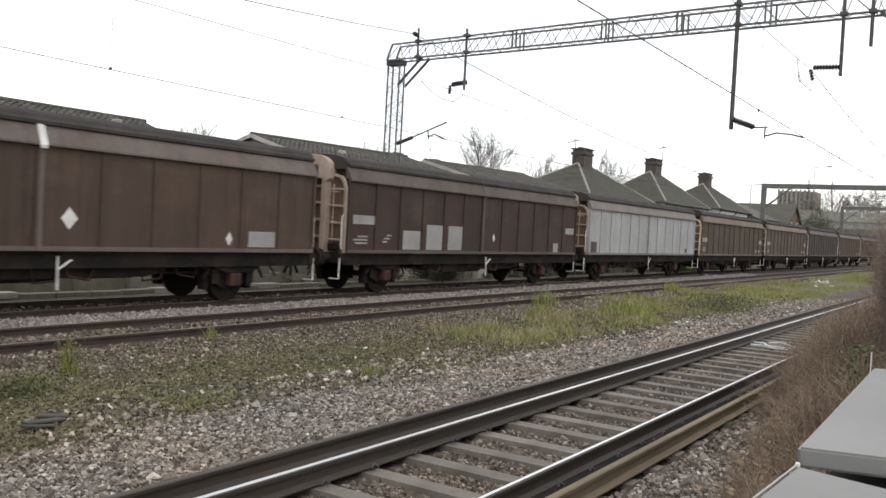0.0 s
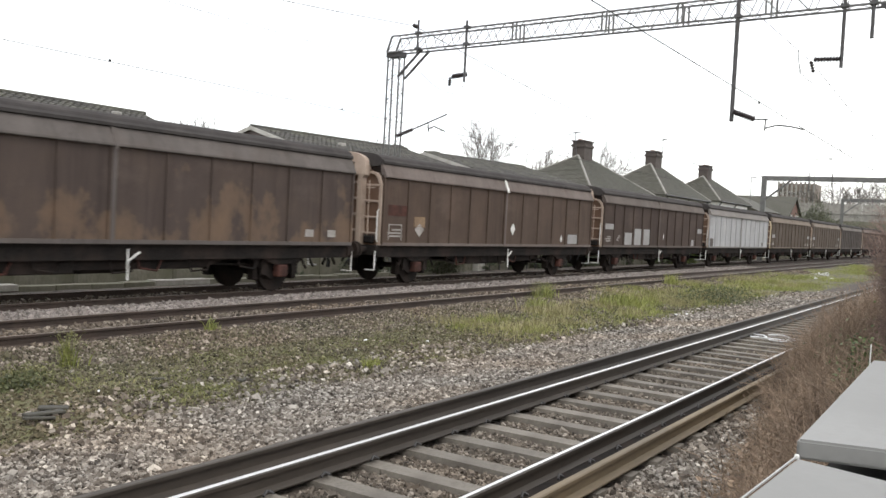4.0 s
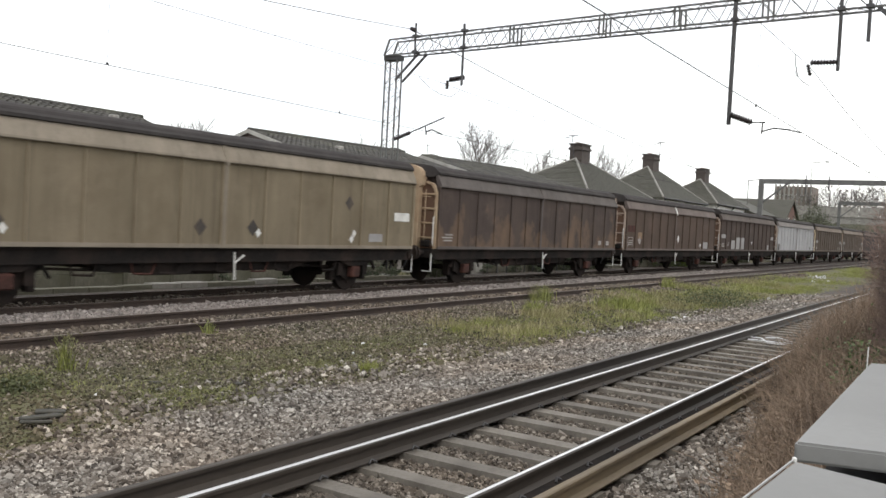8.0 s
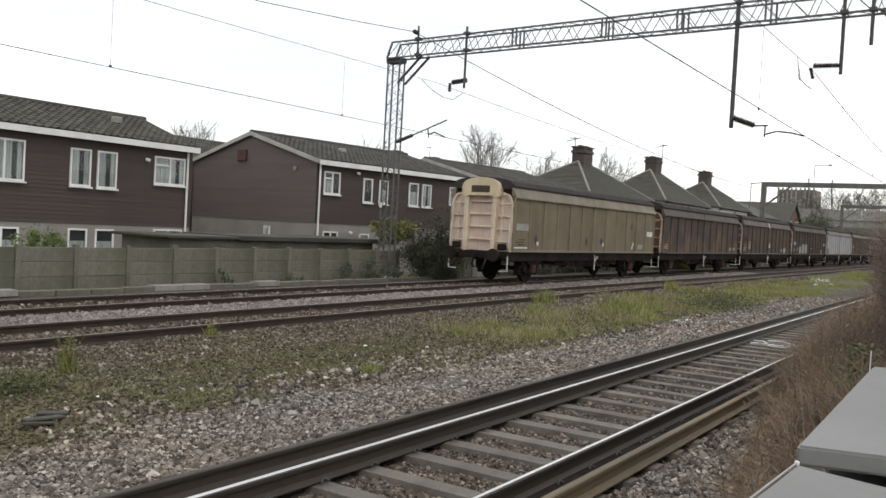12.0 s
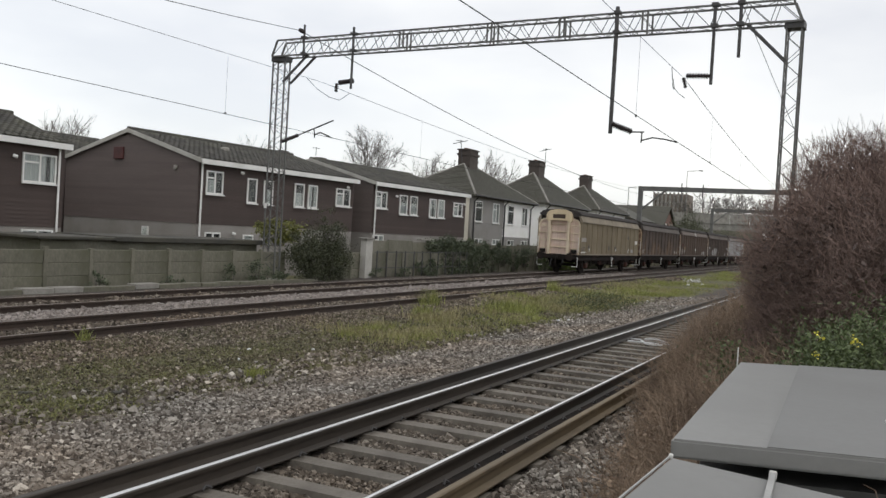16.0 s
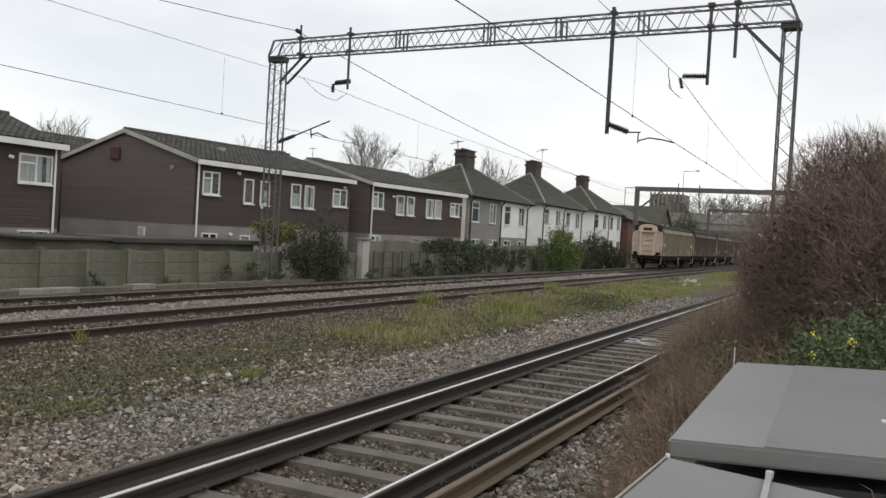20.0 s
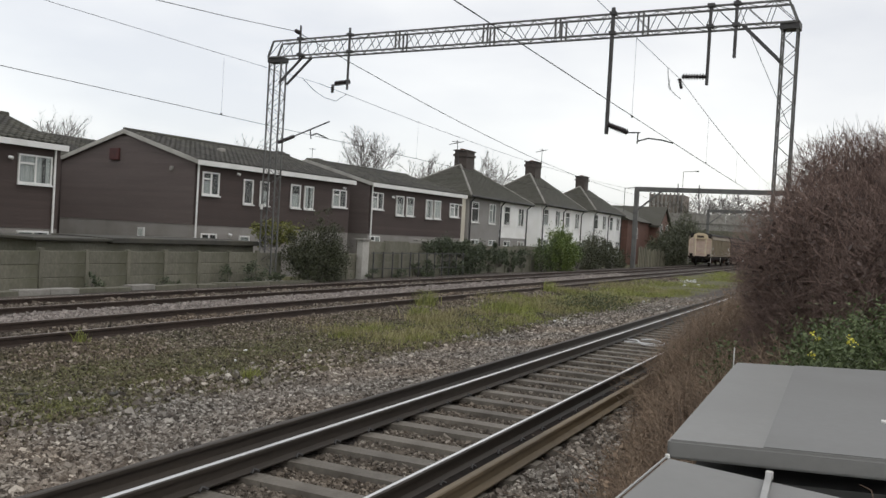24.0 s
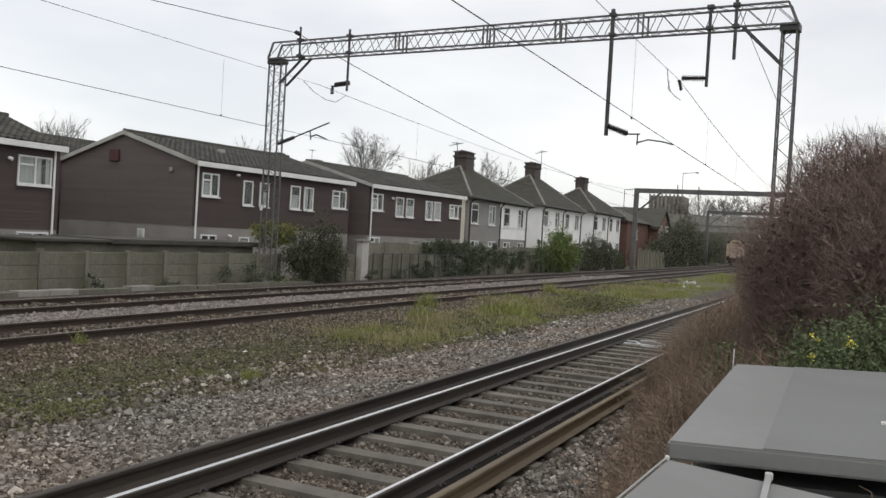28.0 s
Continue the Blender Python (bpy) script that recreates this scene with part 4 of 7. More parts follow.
            bm = rods(0.018, [(x - d * 0.02, s * 1.2, 1.25), (x - d * 0.09, s * 1.22, 1.3), (x - d * 0.09, s * 1.22, 2.1), (x - d * 0.02, s * 1.2, 2.15)])
            part("handrail", bm, "white_mark", van, "white corner handrail")
    bm = boxes((X0 + 0.2, X1 - 0.2, -0.18, 0.18, 0.8, 1.1))
    part("centre_sill", bm, "under", van)
    # the two ends
    for x, d in ((X0 + 0.1, -1), (X1 - 0.1, 1)):
        ep = end_paint if d < 0 or k in (0, 5) else "end_brown"
        if d < 0 and k in (1, 2):
            ep = "end_dirty" if k == 1 else "end_brown"
        bm = bmesh.new()
        prism_x(bm, [(-1.2, 1.15), (1.2, 1.15), (1.2, 2.9), (1.05, 3.16), (0.7, 3.3), (-0.7, 3.3), (-1.05, 3.16), (-1.2, 2.9)], min(x, x + d * 0.03), max(x, x + d * 0.03))
        wall = part("end_wall", bm, "end_panel" if k == 0 else "end_rust", van)
        for z in (1.55, 2.0, 2.45, 2.9):
            part("end_rib", boxes((min(x, x + d * 0.11), max(x, x + d * 0.11), -0.5, 0.5, z - 0.035, z + 0.035), bevel=0.012), ep, wall)
            for s in (-1, 1):
                part("end_rib", boxes((min(x, x + d * 0.08), max(x, x + d * 0.08), min(s * 0.66, s * 1.18), max(s * 0.66, s * 1.18), z - 0.1, z - 0.04), bevel=0.012), ep, wall)
        for s in (-1, 1):
            bm = bmesh.new()
            prism_x(bm, [(s * 0.5, 1.12), (s * 0.66, 1.12), (s * 0.66, 3.1), (s * 0.5, 3.1)], min(x, x + d * 0.24), max(x, x + d * 0.24))
            part("end_post", bm, ep, wall)
            bm = bmesh.new()
            prism_x(bm, [(s * 1.19, 1.15), (s * 1.27, 1.15), (s * 1.27, 2.85), (s * 1.2, 3.03), (s * 1.06, 3.18), (s * 0.84, 3.22), (s * 0.84, 3.16), (s * 1.02, 3.12), (s * 1.13, 2.99), (s * 1.19, 2.83)], min(x, x + d * 0.12), max(x, x + d * 0.12))
            part("corner_frame", bm, ep, wall)
            bm = rods(0.016, [(x + d * 0.2, s * 0.9, 1.2), (x + d * 0.2, s * 0.9, 2.95)])
            for z in (1.5, 1.95, 2.4, 2.75):
                rod(bm, (x + d * 0.2, s * 0.72, z), (x + d * 0.2, s * 1.1, z), 0.014)
            part("end_ladder", bm, ep, wall)
            bm = boxes((min(x + d * 0.1, x + d * 0.25), max(x + d * 0.1, x + d * 0.25), min(s * 0.78, s * 1.12), max(s * 0.78, s * 1.12), 1.2, 1.42), bevel=0.04)
            part("winch_box", bm, "under", wall, "grimy locking gear")
        hood = [(0.78 * math.sin(radians(a)), 3.38 + 0.38 * max(0.0, math.cos(radians(a))) ** 0.8) for a in range(90, -91, -15)]
        bm = bmesh.new()
        prism_x(bm, hood + [(-0.76, 3.1), (-0.62, 3.0), (-0.5, 3.1), (0.5, 3.1), (0.62, 3.0), (0.76, 3.1)], min(x, x + d * 0.26), max(x, x + d * 0.26))
        part("end_hood", bm, "hood" if (k in (0, 5) or d > 0 and k == 3) else ep, wall, "cream-yellow curved hood")
        part("hood_bar", boxes((min(x, x + d * 0.27), max(x, x + d * 0.27), -0.68, 0.68, 3.11, 3.17)), "hood" if k in (0, 5) else ep, wall)
        # not cut in: a plate slightly proud of the hood, coloured as recess shade
        part("hood_slot_shade", boxes((min(x, x + d * 0.268), max(x, x + d * 0.268), -0.38, 0.38, 3.22, 3.46)), "under_brown", wall, "brown plate painting a shaded slot")
        # headstock, buffers, hook
        hx0 = x + d * 0.02
        part("headstock", boxes((min(hx0, hx0 + d * 0.2), max(hx0, hx0 + d * 0.2), -1.25, 1.25, 0.86, 1.14), bevel=0.02), "under", van)
        for s in (-1, 1):
            bm = rods(0.09, [(hx0 + d * 0.2, s * 0.87, 1.02), (hx0 + d * 0.6, s * 0.87, 1.02)], n=10)
            rod(bm, (hx0 + d * 0.6, s * 0.87, 1.02), (hx0 + d * 0.68, s * 0.87, 1.02), 0.23, 14)
            part("buffer", bm, "under", van)
        bm = boxes((min(hx0 + d * 0.2, hx0 + d * 0.5), max(hx0 + d * 0.2, hx0 + d * 0.5), -0.06, 0.06, 0.92, 1.06))
        for a, b in (((0.5, 0, 0.98), (0.55, 0, 0.7)), ((0.55, 0, 0.7), (0.45, 0, 0.55))):
            rod(bm, (hx0 + d * a[0], a[1], a[2]), (hx0 + d * b[0], b[1], b[2]), 0.04)
        part("coupling", bm, "under", van)
        part("brake_hose", rods(0.03, [(hx0 + d * 0.15, 0.35, 0.9), (hx0 + d * 0.35, 0.35, 0.62), (hx0 + d * 0.42, 0.3, 0.45)]), "black", van)
        part("brake_hose", rods(0.03, [(hx0 + d * 0.15, -0.35, 0.9), (hx0 + d * 0.33, -0.36, 0.66), (hx0 + d * 0.38, -0.3, 0.5)]), "black", van)
    # wheelsets
    for x in AXLES:
        axle = part("axle", rods(0.08, [(0, -1.0, 0), (0, 1.0, 0)], n=10), "under", van)
        axle.matrix_basis = pose(x, 0, WHEEL)
        for s in (-1, 1):
            bm = rods(WHEEL, [(0, s * 0.70, 0), (0, s * 0.82, 0)], n=24)
            rod(bm, (0, s * 0.675, 0), (0, s * 0.70, 0), WHEEL + 0.028, 24)
            rod(bm, (0, s * 0.82, 0), (0, s * 0.86, 0), 0.14, 12)
            for a in range(0, 360, 60):
                c, q = math.cos(radians(a)) * 0.3, math.sin(radians(a)) * 0.3
                rod(bm, (c, s * 0.82, q), (c, s * 0.826, q), 0.05, 8)
            part("wheel", bm, "under", axle)
        WHEELSETS.append((axle, x))
    # markings on the side that faces the verge; the side is nearest at -y
    y = -SIDE - 0.012
    w = (X1 - X0) / 12

    def plate(name, mat, x, z, a, b, label=""):
        part(name, boxes((x - a / 2, x + a / 2, y, y + 0.03, z - b / 2, z + b / 2)), mat, van, label)

    def bars(x, z, rows, mat="faded_mark"):
        for i, (dx, width) in enumerate(rows):
            plate("lettering", mat, x + dx, z - 0.09 * i, width, 0.045)

    xa, xb = X0 + 0.55 * w, X1 - 0.5 * w
    if k == 2:
        plate("label_holder", "rust_box", xa + 0.08, 2.15, 0.9, 0.3, "dull red label holder")
    if k in (0, 3, 5, 6):
        plate("label_holder", "grey_mark" if k else "faded_mark", xa + 0.08, 2.05, 0.95, 0.24, "pale label holder")
        plate("label_holder", "white_mark" if k == 0 else "grey_mark", xb, 2.06, 0.72, 0.24, "pale label holder")
    if k != 7:
        bars(xa - 0.05, 1.6, [(0.1, 0.42), (0.0, 0.6), (0.05, 0.5)], "dark_mark" if k in (0, 4) else "faded_mark")
    if k == 0:
        plate("label_holder", "white_mark", xa, 1.31, 1.0, 0.05, "white edged strip")
        for i, z in ((1.5, 1.62), (5.3, 1.6), (6.6, 1.62), (9.5, 2.35)):
            bm = bmesh.new()
            diamond(bm, X0 + i * w, z, 0.17, 0.19, y)
            part("diamond_mark", bm, "dark_mark", van, "black smudged diamond")
        for i, z in ((1.62, 1.48), (6.75, 1.5), (9.7, 1.55), (9.62, 1.4)):
            bm = bmesh.new()
            diamond(bm, X0 + i * w, z, 0.09, 0.11, y - 0.006)
            part("diamond_mark", bm, "white_mark", van, "white torn sticker")
        plate("notice", "grey_mark", X1 - 1.5 * w, 1.45, 0.6, 0.22)
    if k == 2:
        bm = bmesh.new()
        prism_x(bm, [(-1.402, 3.0), (-1.41, 3.06), (-1.25, 3.455), (-1.235, 3.45)], mid - 0.07, mid + 0.07)
        part("white_top", bm, "white_mark", van, "white painted top of the centre post")
        bm = bmesh.new()
        diamond(bm, 8.17, 1.76, 0.17, 0.21, y)
        part("diamond_mark", bm, "white_mark", van, "white hazard diamond")
        bm = bmesh.new()
        diamond(bm, X1 - 2.35 * w, 1.45, 0.1, 0.16, y)
        part("diamond_mark", bm, "white_mark", van)
        plate("notice", "grey_mark", X1 - 1.5 * w, 1.45, 0.85, 0.36, "faded notice panel")
        plate("notice", "sticker_tan", X0 + 1.55 * w, 1.85, 0.55, 0.3, "tan torn sticker")
        bm = bmesh.new()
        diamond(bm, X0 + 1.55 * w, 1.62, 0.24, 0.2, y)
        part("diamond_mark", bm, "faded_mark", van, "faded torn sticker")
        for dx, width in ((-0.3, 0.03), (0.3, 0.03)):
            plate("lettering_frame", "faded_mark", xa + dx, 1.52, width, 0.42)
        plate("lettering_frame", "faded_mark", xa, 1.745, 0.63, 0.03)
    if k == 3:
        for i, h in ((2.5, 0.55), (3.5, 0.75), (4.5, 0.75)):
            plate("primer_patch", "grey_mark", X0 + i * w, 1.26 + h / 2, 0.86, h, "grey primer patch")
        bm = bmesh.new()
        diamond(bm, X0 + 6.5 * w, 1.7, 0.08, 0.14, y)
        part("diamond_mark", bm, "white_mark", van)
        plate("notice", "grey_mark", X1 - 1.5 * w, 1.4, 0.4, 0.35)
        bars(X0 + 1.5 * w, 1.65, [(0.1, 0.2), (0, 0.25), (-0.1, 0.2)])
    if k == 4:
        plate("notice", "dark_mark", X0 + 0.5 * w, 1.45, 0.6, 0.5, "dark notice panel")
        plate("notice", "dark_mark", X1 - 1.2 * w, 1.4, 0.3, 0.22)
    if k in (1, 5, 6, 8):
        plate("notice", "faded_mark", X1 - 0.7 * w, 1.45, 0.3, 0.18)
        plate("notice", "faded_mark", X1 - 1.4 * w, 1.45, 0.3, 0.18)
    return van


VANS = [goods_van(k) for k in range(10)]

# ---- overhead line: portals, drop tubes, wires ----


def lattice(bm, a, b, n, w):
    """Zigzag lacing between two parallel chords a and b, each a pair of end points."""
    a0, a1, b0, b1 = (Vector(p) for p in (*a, *b))
    pts = [(a0.lerp(a1, i / n) if i % 2 == 0 else b0.lerp(b1, i / n)) for i in range(n + 1)]
    for p, q in zip(pts, pts[1:]):
        angle_bar(bm, p, q, w)


def insulator(bm, a, b, r=0.07, n=9):
    """A turned stack of sheds in one piece."""
    a, b = Vector(a), Vector(b)
    d = (b - a).normalized()
    u = d.cross(Vector((0.31, 0.17, 0.94))).normalized()
    w = d.cross(u)
    steps = [(0.0, r * 0.45)]
    for i in range(n):
        steps += [((i + 0.3) / n, r * 0.45), ((i + 0.32) / n, r), ((i + 0.75) / n, r * 0.6), ((i + 0.77) / n, r * 0.45)]
    steps.append((1.0, r * 0.45))
    rings = [[bm.verts.new(a.lerp(b, t) + (u * math.cos(0.6283 * k) + w * math.sin(0.6283 * k)) * q) for k in range(10)] for t, q in steps]
    for lo, hi in zip(rings, rings[1:]):
        for k in range(10):
            bm.faces.new((lo[k], lo[(k + 1) % 10], hi[(k + 1) % 10], hi[k]))
    bm.faces.new(rings[0][::-1])
    bm.faces.new(rings[-1])


GL, GR = Vector((27.75, 20.78, 0)), Vector((26.25, 2.04, 0))


def on_beam(y, z):
    t = (y - GR.y) / (GL.y - GR.y)
    return Vector((GR.x + (GL.x - GR.x) * t, y, z))


def build_portal():
    portal = thing("overhead_portal", "grey lattice steel portal over the tracks", "line gantry")
    along = (GL - GR).normalized()
    across = Vector((-along.y, along.x, 0))
    zb, zt = 8.44, 9.05
    for name, foot, wide, deep in (("left", GL, 0.6, 0.3), ("right", GR, 0.4, 0.36)):
        legs = [foot + along * (sx * wide / 2) + across * (sy * deep / 2) for sx in (-1, 1) for sy in (-1, 1)]
        bm = bmesh.new()
        for p in legs:
            angle_bar(bm, p + Vector((0, 0, -0.4)), p + Vector((0, 0, zb)), 0.05)
        mast = part("mast", bm, "steel", portal, "four-legged lattice mast")
        for i, j in ((0, 1), (2, 3), (0, 2), (1, 3)):
            bm = bmesh.new()
            lattice(bm, (legs[i] + Vector((0, 0, 0.1)), legs[i] + Vector((0, 0, zb))), (legs[j] + Vector((0, 0, 0.1)), legs[j] + Vector((0, 0, zb))), 22, 0.016)
            tagged(part("lacing", bm, "steel", mast), kind="stuff")
        bm = bmesh.new()
        c = foot
        bmesh.ops.create_cube(bm, size=1.0, matrix=Matrix.Translation((c.x, c.y, zb - 0.08)) @ along.to_track_quat("X", "Z").to_matrix().to_4x4() @ Matrix.Diagonal((wide + 0.12, deep + 0.1, 0.2, 1)))
        part("cap_plate", bm, "dark_steel", mast, "dark bolted cap")
        bm = boxes((c.x - 0.5, c.x + 0.5, c.y - 0.5, c.y + 0.5, -0.6, -0.2), bevel=0.03)
        part("footing", bm, "pale_concrete", mast, "concrete footing")
    chords = {}
    bm = bmesh.new()
    for sy in (-1, 1):
        for z in (zb, zt):
            inset = 0.25 if z == zt else 0.0
            a = GL + along * (0.3 - inset) + across * (sy * 0.25) + Vector((0, 0, z))
            b = GR - along * (0.2 - inset) + across * (sy * 0.25) + Vector((0, 0, z))
            angle_bar(bm, a, b, 0.055)
            chords[sy, z] = (a, b)
        angle_bar(bm, chords[sy, zb][0], chords[sy, zt][0], 0.06)
        angle_bar(bm, chords[sy, zb][1], chords[sy, zt][1], 0.06)
    beam = part("beam", bm, "steel", portal, "four-chord lattice beam")
    for sy in (-1, 1):
        bm = bmesh.new()
        lattice(bm, chords[sy, zb], chords[sy, zt], 46, 0.02)
        tagged(part("lacing", bm, "steel", beam), kind="stuff")
    for z in (zb, zt):
        bm = bmesh.new()
        lattice(bm, chords[-1, z], chords[1, z], 46, 0.016)
        tagged(part("lacing", bm, "steel", beam), kind="stuff")
    for y in (15.1, 11.6, 9.0, 6.3):
        for sy in (-1, 1):
            p = on_beam(y, 0) + across * (sy * 0.25)
            for d in (-0.08, 0.08):
                bm = bmesh.new()
                angle_bar(bm, p + along * d + Vector((0, 0, zb)), p + along * d + Vector((0, 0, zt)), 0.05)
                part("splice_bar", bm, "steel", beam, "bolted splice bar")
    for sy in (-1, 1):
        o = across * (sy * 0.22)
        for a, b, w in ((on_beam(3.3, zb), GR + along * 0.2 + Vector((0, 0, 7.35)), 0.09), (on_beam(19.3, zb), GL - along * 0.3 + Vector((0, 0, 7.45)), 0.07)):
            bm = bmesh.new()
            angle_bar(bm, a + o, b + o, w)
            part("knee_brace", bm, "dark_steel", portal, "dark diagonal knee brace")
    for y, z0, z1, r in ((17.16, 7.04, 9.29, 0.045), (19.47, 8.3, 9.54, 0.04), (7.18, 5.33, 9.22, 0.065), (4.23, 6.73, 9.1, 0.05), (3.5, 7.48, 9.45, 0.05)):
        p = on_beam(y, 0)
        bm = rods(r, [(p.x - 0.34, y, z0), (p.x - 0.34, y, z1)], n=10)
        for z in (zb, zt):
            box(bm, p.x - 0.42, p.x - 0.2, y - 0.1, y + 0.1, z - 0.05, z + 0.05)
        part("drop_tube", bm, "dark_steel", portal, "dark vertical drop tube")
    # insulators and registration arms
    bm = bmesh.new()
    insulator(bm, (27.28, 17.16, 7.36), (27.28, 17.81, 7.3), 0.1)
    part("insulator", bm, "insulator", portal, "ribbed brown insulator")
    bm = bmesh.new()
    insulator(bm, (27.28, 17.88, 7.28), (27.28, 17.9, 6.96), 0.09, 4)
    part("insulator", bm, "insulator", portal, "ribbed brown insulator")
    bm = bmesh.new()
    insulator(bm, (26.1, 4.23, 6.98), (26.1, 4.95, 7.0), 0.105)
    part("insulator", bm, "insulator", portal, "ribbed brown insulator")
    bm = bmesh.new()
    insulator(bm, (26.1, 5.02, 6.95), (26.1, 4.94, 6.64), 0.07, 4)
    part("insulator", bm, "insulator", portal, "ribbed brown insulator")
    bm = bmesh.new()
    insulator(bm, (26.2, 7.1, 5.6), (26.2, 6.48, 5.37), 0.11)
    part("insulator", bm, "insulator", portal, "ribbed brown insulator")
    bm = bmesh.new()
    insulator(bm, (27.3, 19.5, 9.27), (26.95, 19.46, 9.27), 0.085, 3)
    part("insulator", bm, "insulator", portal, "short brown insulator of the earth wire")
    bm = rods(0.022, [(26.2, 6.58, 5.36), (26.2, 6.1, 5.36)], [(26.2, 6.17, 5.37), (26.2, 6.18, 5.03)], [(26.2, 6.18, 5.1), (26.2, 5.85, 5.19), (26.2, 5.45, 5.14), (26.2, 5.1, 5.05)])
    part("registration_arm", bm, "dark_steel", portal, "thin curved registration arm")
    bm = bmesh.new()
    insulator(bm, (27.6, 20.45, 5.15), (27.6, 19.7, 5.4), 0.085)
    part("insulator", bm, "insulator", portal, "ribbed brown insulator")
    bm = rods(0.028, [(27.6, 19.7, 5.4), (27.6, 18.15, 5.95)], [(27.6, 19.0, 5.65), (27.6, 18.95, 5.3)], [(27.6, 18.95, 5.42), (27.6, 18.7, 5.5), (27.6, 18.3, 5.35), (27.6, 18.2, 5.3)])
    part("registration_arm", bm, "dark_steel", portal, "sloping cantilever arm")
    bm = rods(0.01, [(26.0, 18.3, 7.23), (26.6, 18.25, 6.95), (27.3, 18.2, 6.78), (28.1, 18.25, 6.8), (28.9, 18.3, 7.2)], [(25.0, 5.15, 7.06), (25.4, 5.2, 6.8), (25.8, 5.2, 6.58), (26.3, 5.17, 6.52), (27.0, 5.12, 6.5)], [(25.6, 5.2, 6.82), (25.65, 5.24, 6.66), (25.8, 5.22, 6.56)])
    part("jumper_cable", bm, "wire", portal, "looped jumper cable")
    bm = boxes((26.7, 26.84, 20.44, 20.47, 2.52, 2.72))
    part("sign_plate", bm, "white_mark", portal, "small white plate")
    bm = rods(0.009, [(26.3, 3.55, 9.15), (26.3, -0.5, 0.1)], n=5)
    part("stay_wire", bm, "wire", portal, "thin stay wire")


build_portal()


def far_portal(x, y0, y1, top, label):
    p = thing("overhead_portal", label, "line gantry")
    for y in (y0, y1):
        part("mast", boxes((x - 0.2, x + 0.2, y - 0.22, y + 0.22, -0.5, top), bevel=0.03), "steel", p)
    part("beam", boxes((x - 0.15, x + 0.15, y1, y0, top - 0.45, top)), "steel", p)
    for y, s in ((y0, -1), (y1, 1)):
        bm = bmesh.new()
        angle_bar(bm, (x, y, top - 2.4), (x, y + s * 2.4, top - 0.4), 0.16)
        part("knee_brace", bm, "steel", p)
    for y, a, b in ((y0 - 4.0, 1.4, 0.4), (y0 - 6.0, 1.0, 0.3), (5.0, 2.2, 0.0)):
        part("drop_tube", rods(0.05, [(x - 0.2, y, top - a), (x - 0.2, y, top + b)]), "dark_steel", p)


far_portal(86.0, 20.0, 1.5, 7.75, "plain grey steel portal farther down the line")
far_portal(140.0, 21.2, 2.0, 8.2, "distant grey steel portal before the bridge")
far_portal(-33.0, 20.8, 2.1, 8.5, "grey steel portal behind the viewer")


def wires():
    spans = [(-33.0, 27.0), (27.0, 86.0), (86.0, 140.0), (140.0, 200.0)]
    for label, y, heights, sags, r, stagger in (
            ("contact wire over the near track", 5.1, (5.06, 5.06, 5.08, 5.1, 5.1), (0.02, 0.05, 0.05, 0.05), 0.009, 0.5),
            ("carrier wire over the near track", 5.15, (7.0, 7.08, 7.05, 7.05, 7.05), (0.15, 0.88, 0.75, 0.75), 0.0075, 0.0),
            ("contact wire over the far track", 18.2, (5.34, 5.3, 5.36, 5.3, 5.3), (0.02, 0.02, 0.05, 0.05), 0.009, 0.0),
            ("carrier wire over the far track", 18.3, (7.0, 7.27, 7.2, 7.2, 7.2), (0.12, 0.6, 0.8, 0.8), 0.007, 0.0),
            ("earth wire along the portals", 19.45, (9.25, 9.25, 6.85, 6.9, 6.9), (1.75, 0.88, 0.4, 0.4), 0.012, 0.0)):
        w = thing("overhead_wire", label, "overhead wire")
        for i, (a, b) in enumerate(spans):
            pts = []
            for j in range(17):
                t = j / 16
                yy = y - (stagger * (1 - t) if i == 0 else 0.0)
                pts.append((a + (b - a) * t, yy, heights[i] + (heights[i + 1] - heights[i]) * t - sags[i] * 4 * t * (1 - t)))
            part("span", rods(r * (1.0 if i == 0 else 1.3), pts, n=5), "wire", w)
    d = thing("droppers", "thin droppers between carrier and contact wire", "overhead wire")
    for y, low, high, rows in ((5.12, 5.06, 7.05, ((21.0, 0.0), (32.5, 0.28), (41.0, 0.6), (51.0, 0.83), (60.0, 0.85))),
                               (18.25, 5.31, 7.15, ((13.0, 0.1), (21.6, 0.05), (35.0, 0.15), (44.0, 0.4), (53.0, 0.5), (62.0, 0.5)))):
        for x, down in rows:
            part("dropper", rods(0.0035, [(x, y, low), (x, y, high - down)], n=4), "wire", d)
            part("clip", boxes((x - 0.03, x + 0.03, y - 0.015, y + 0.015, low - 0.01, low + 0.05)), "wire", d)


wires()

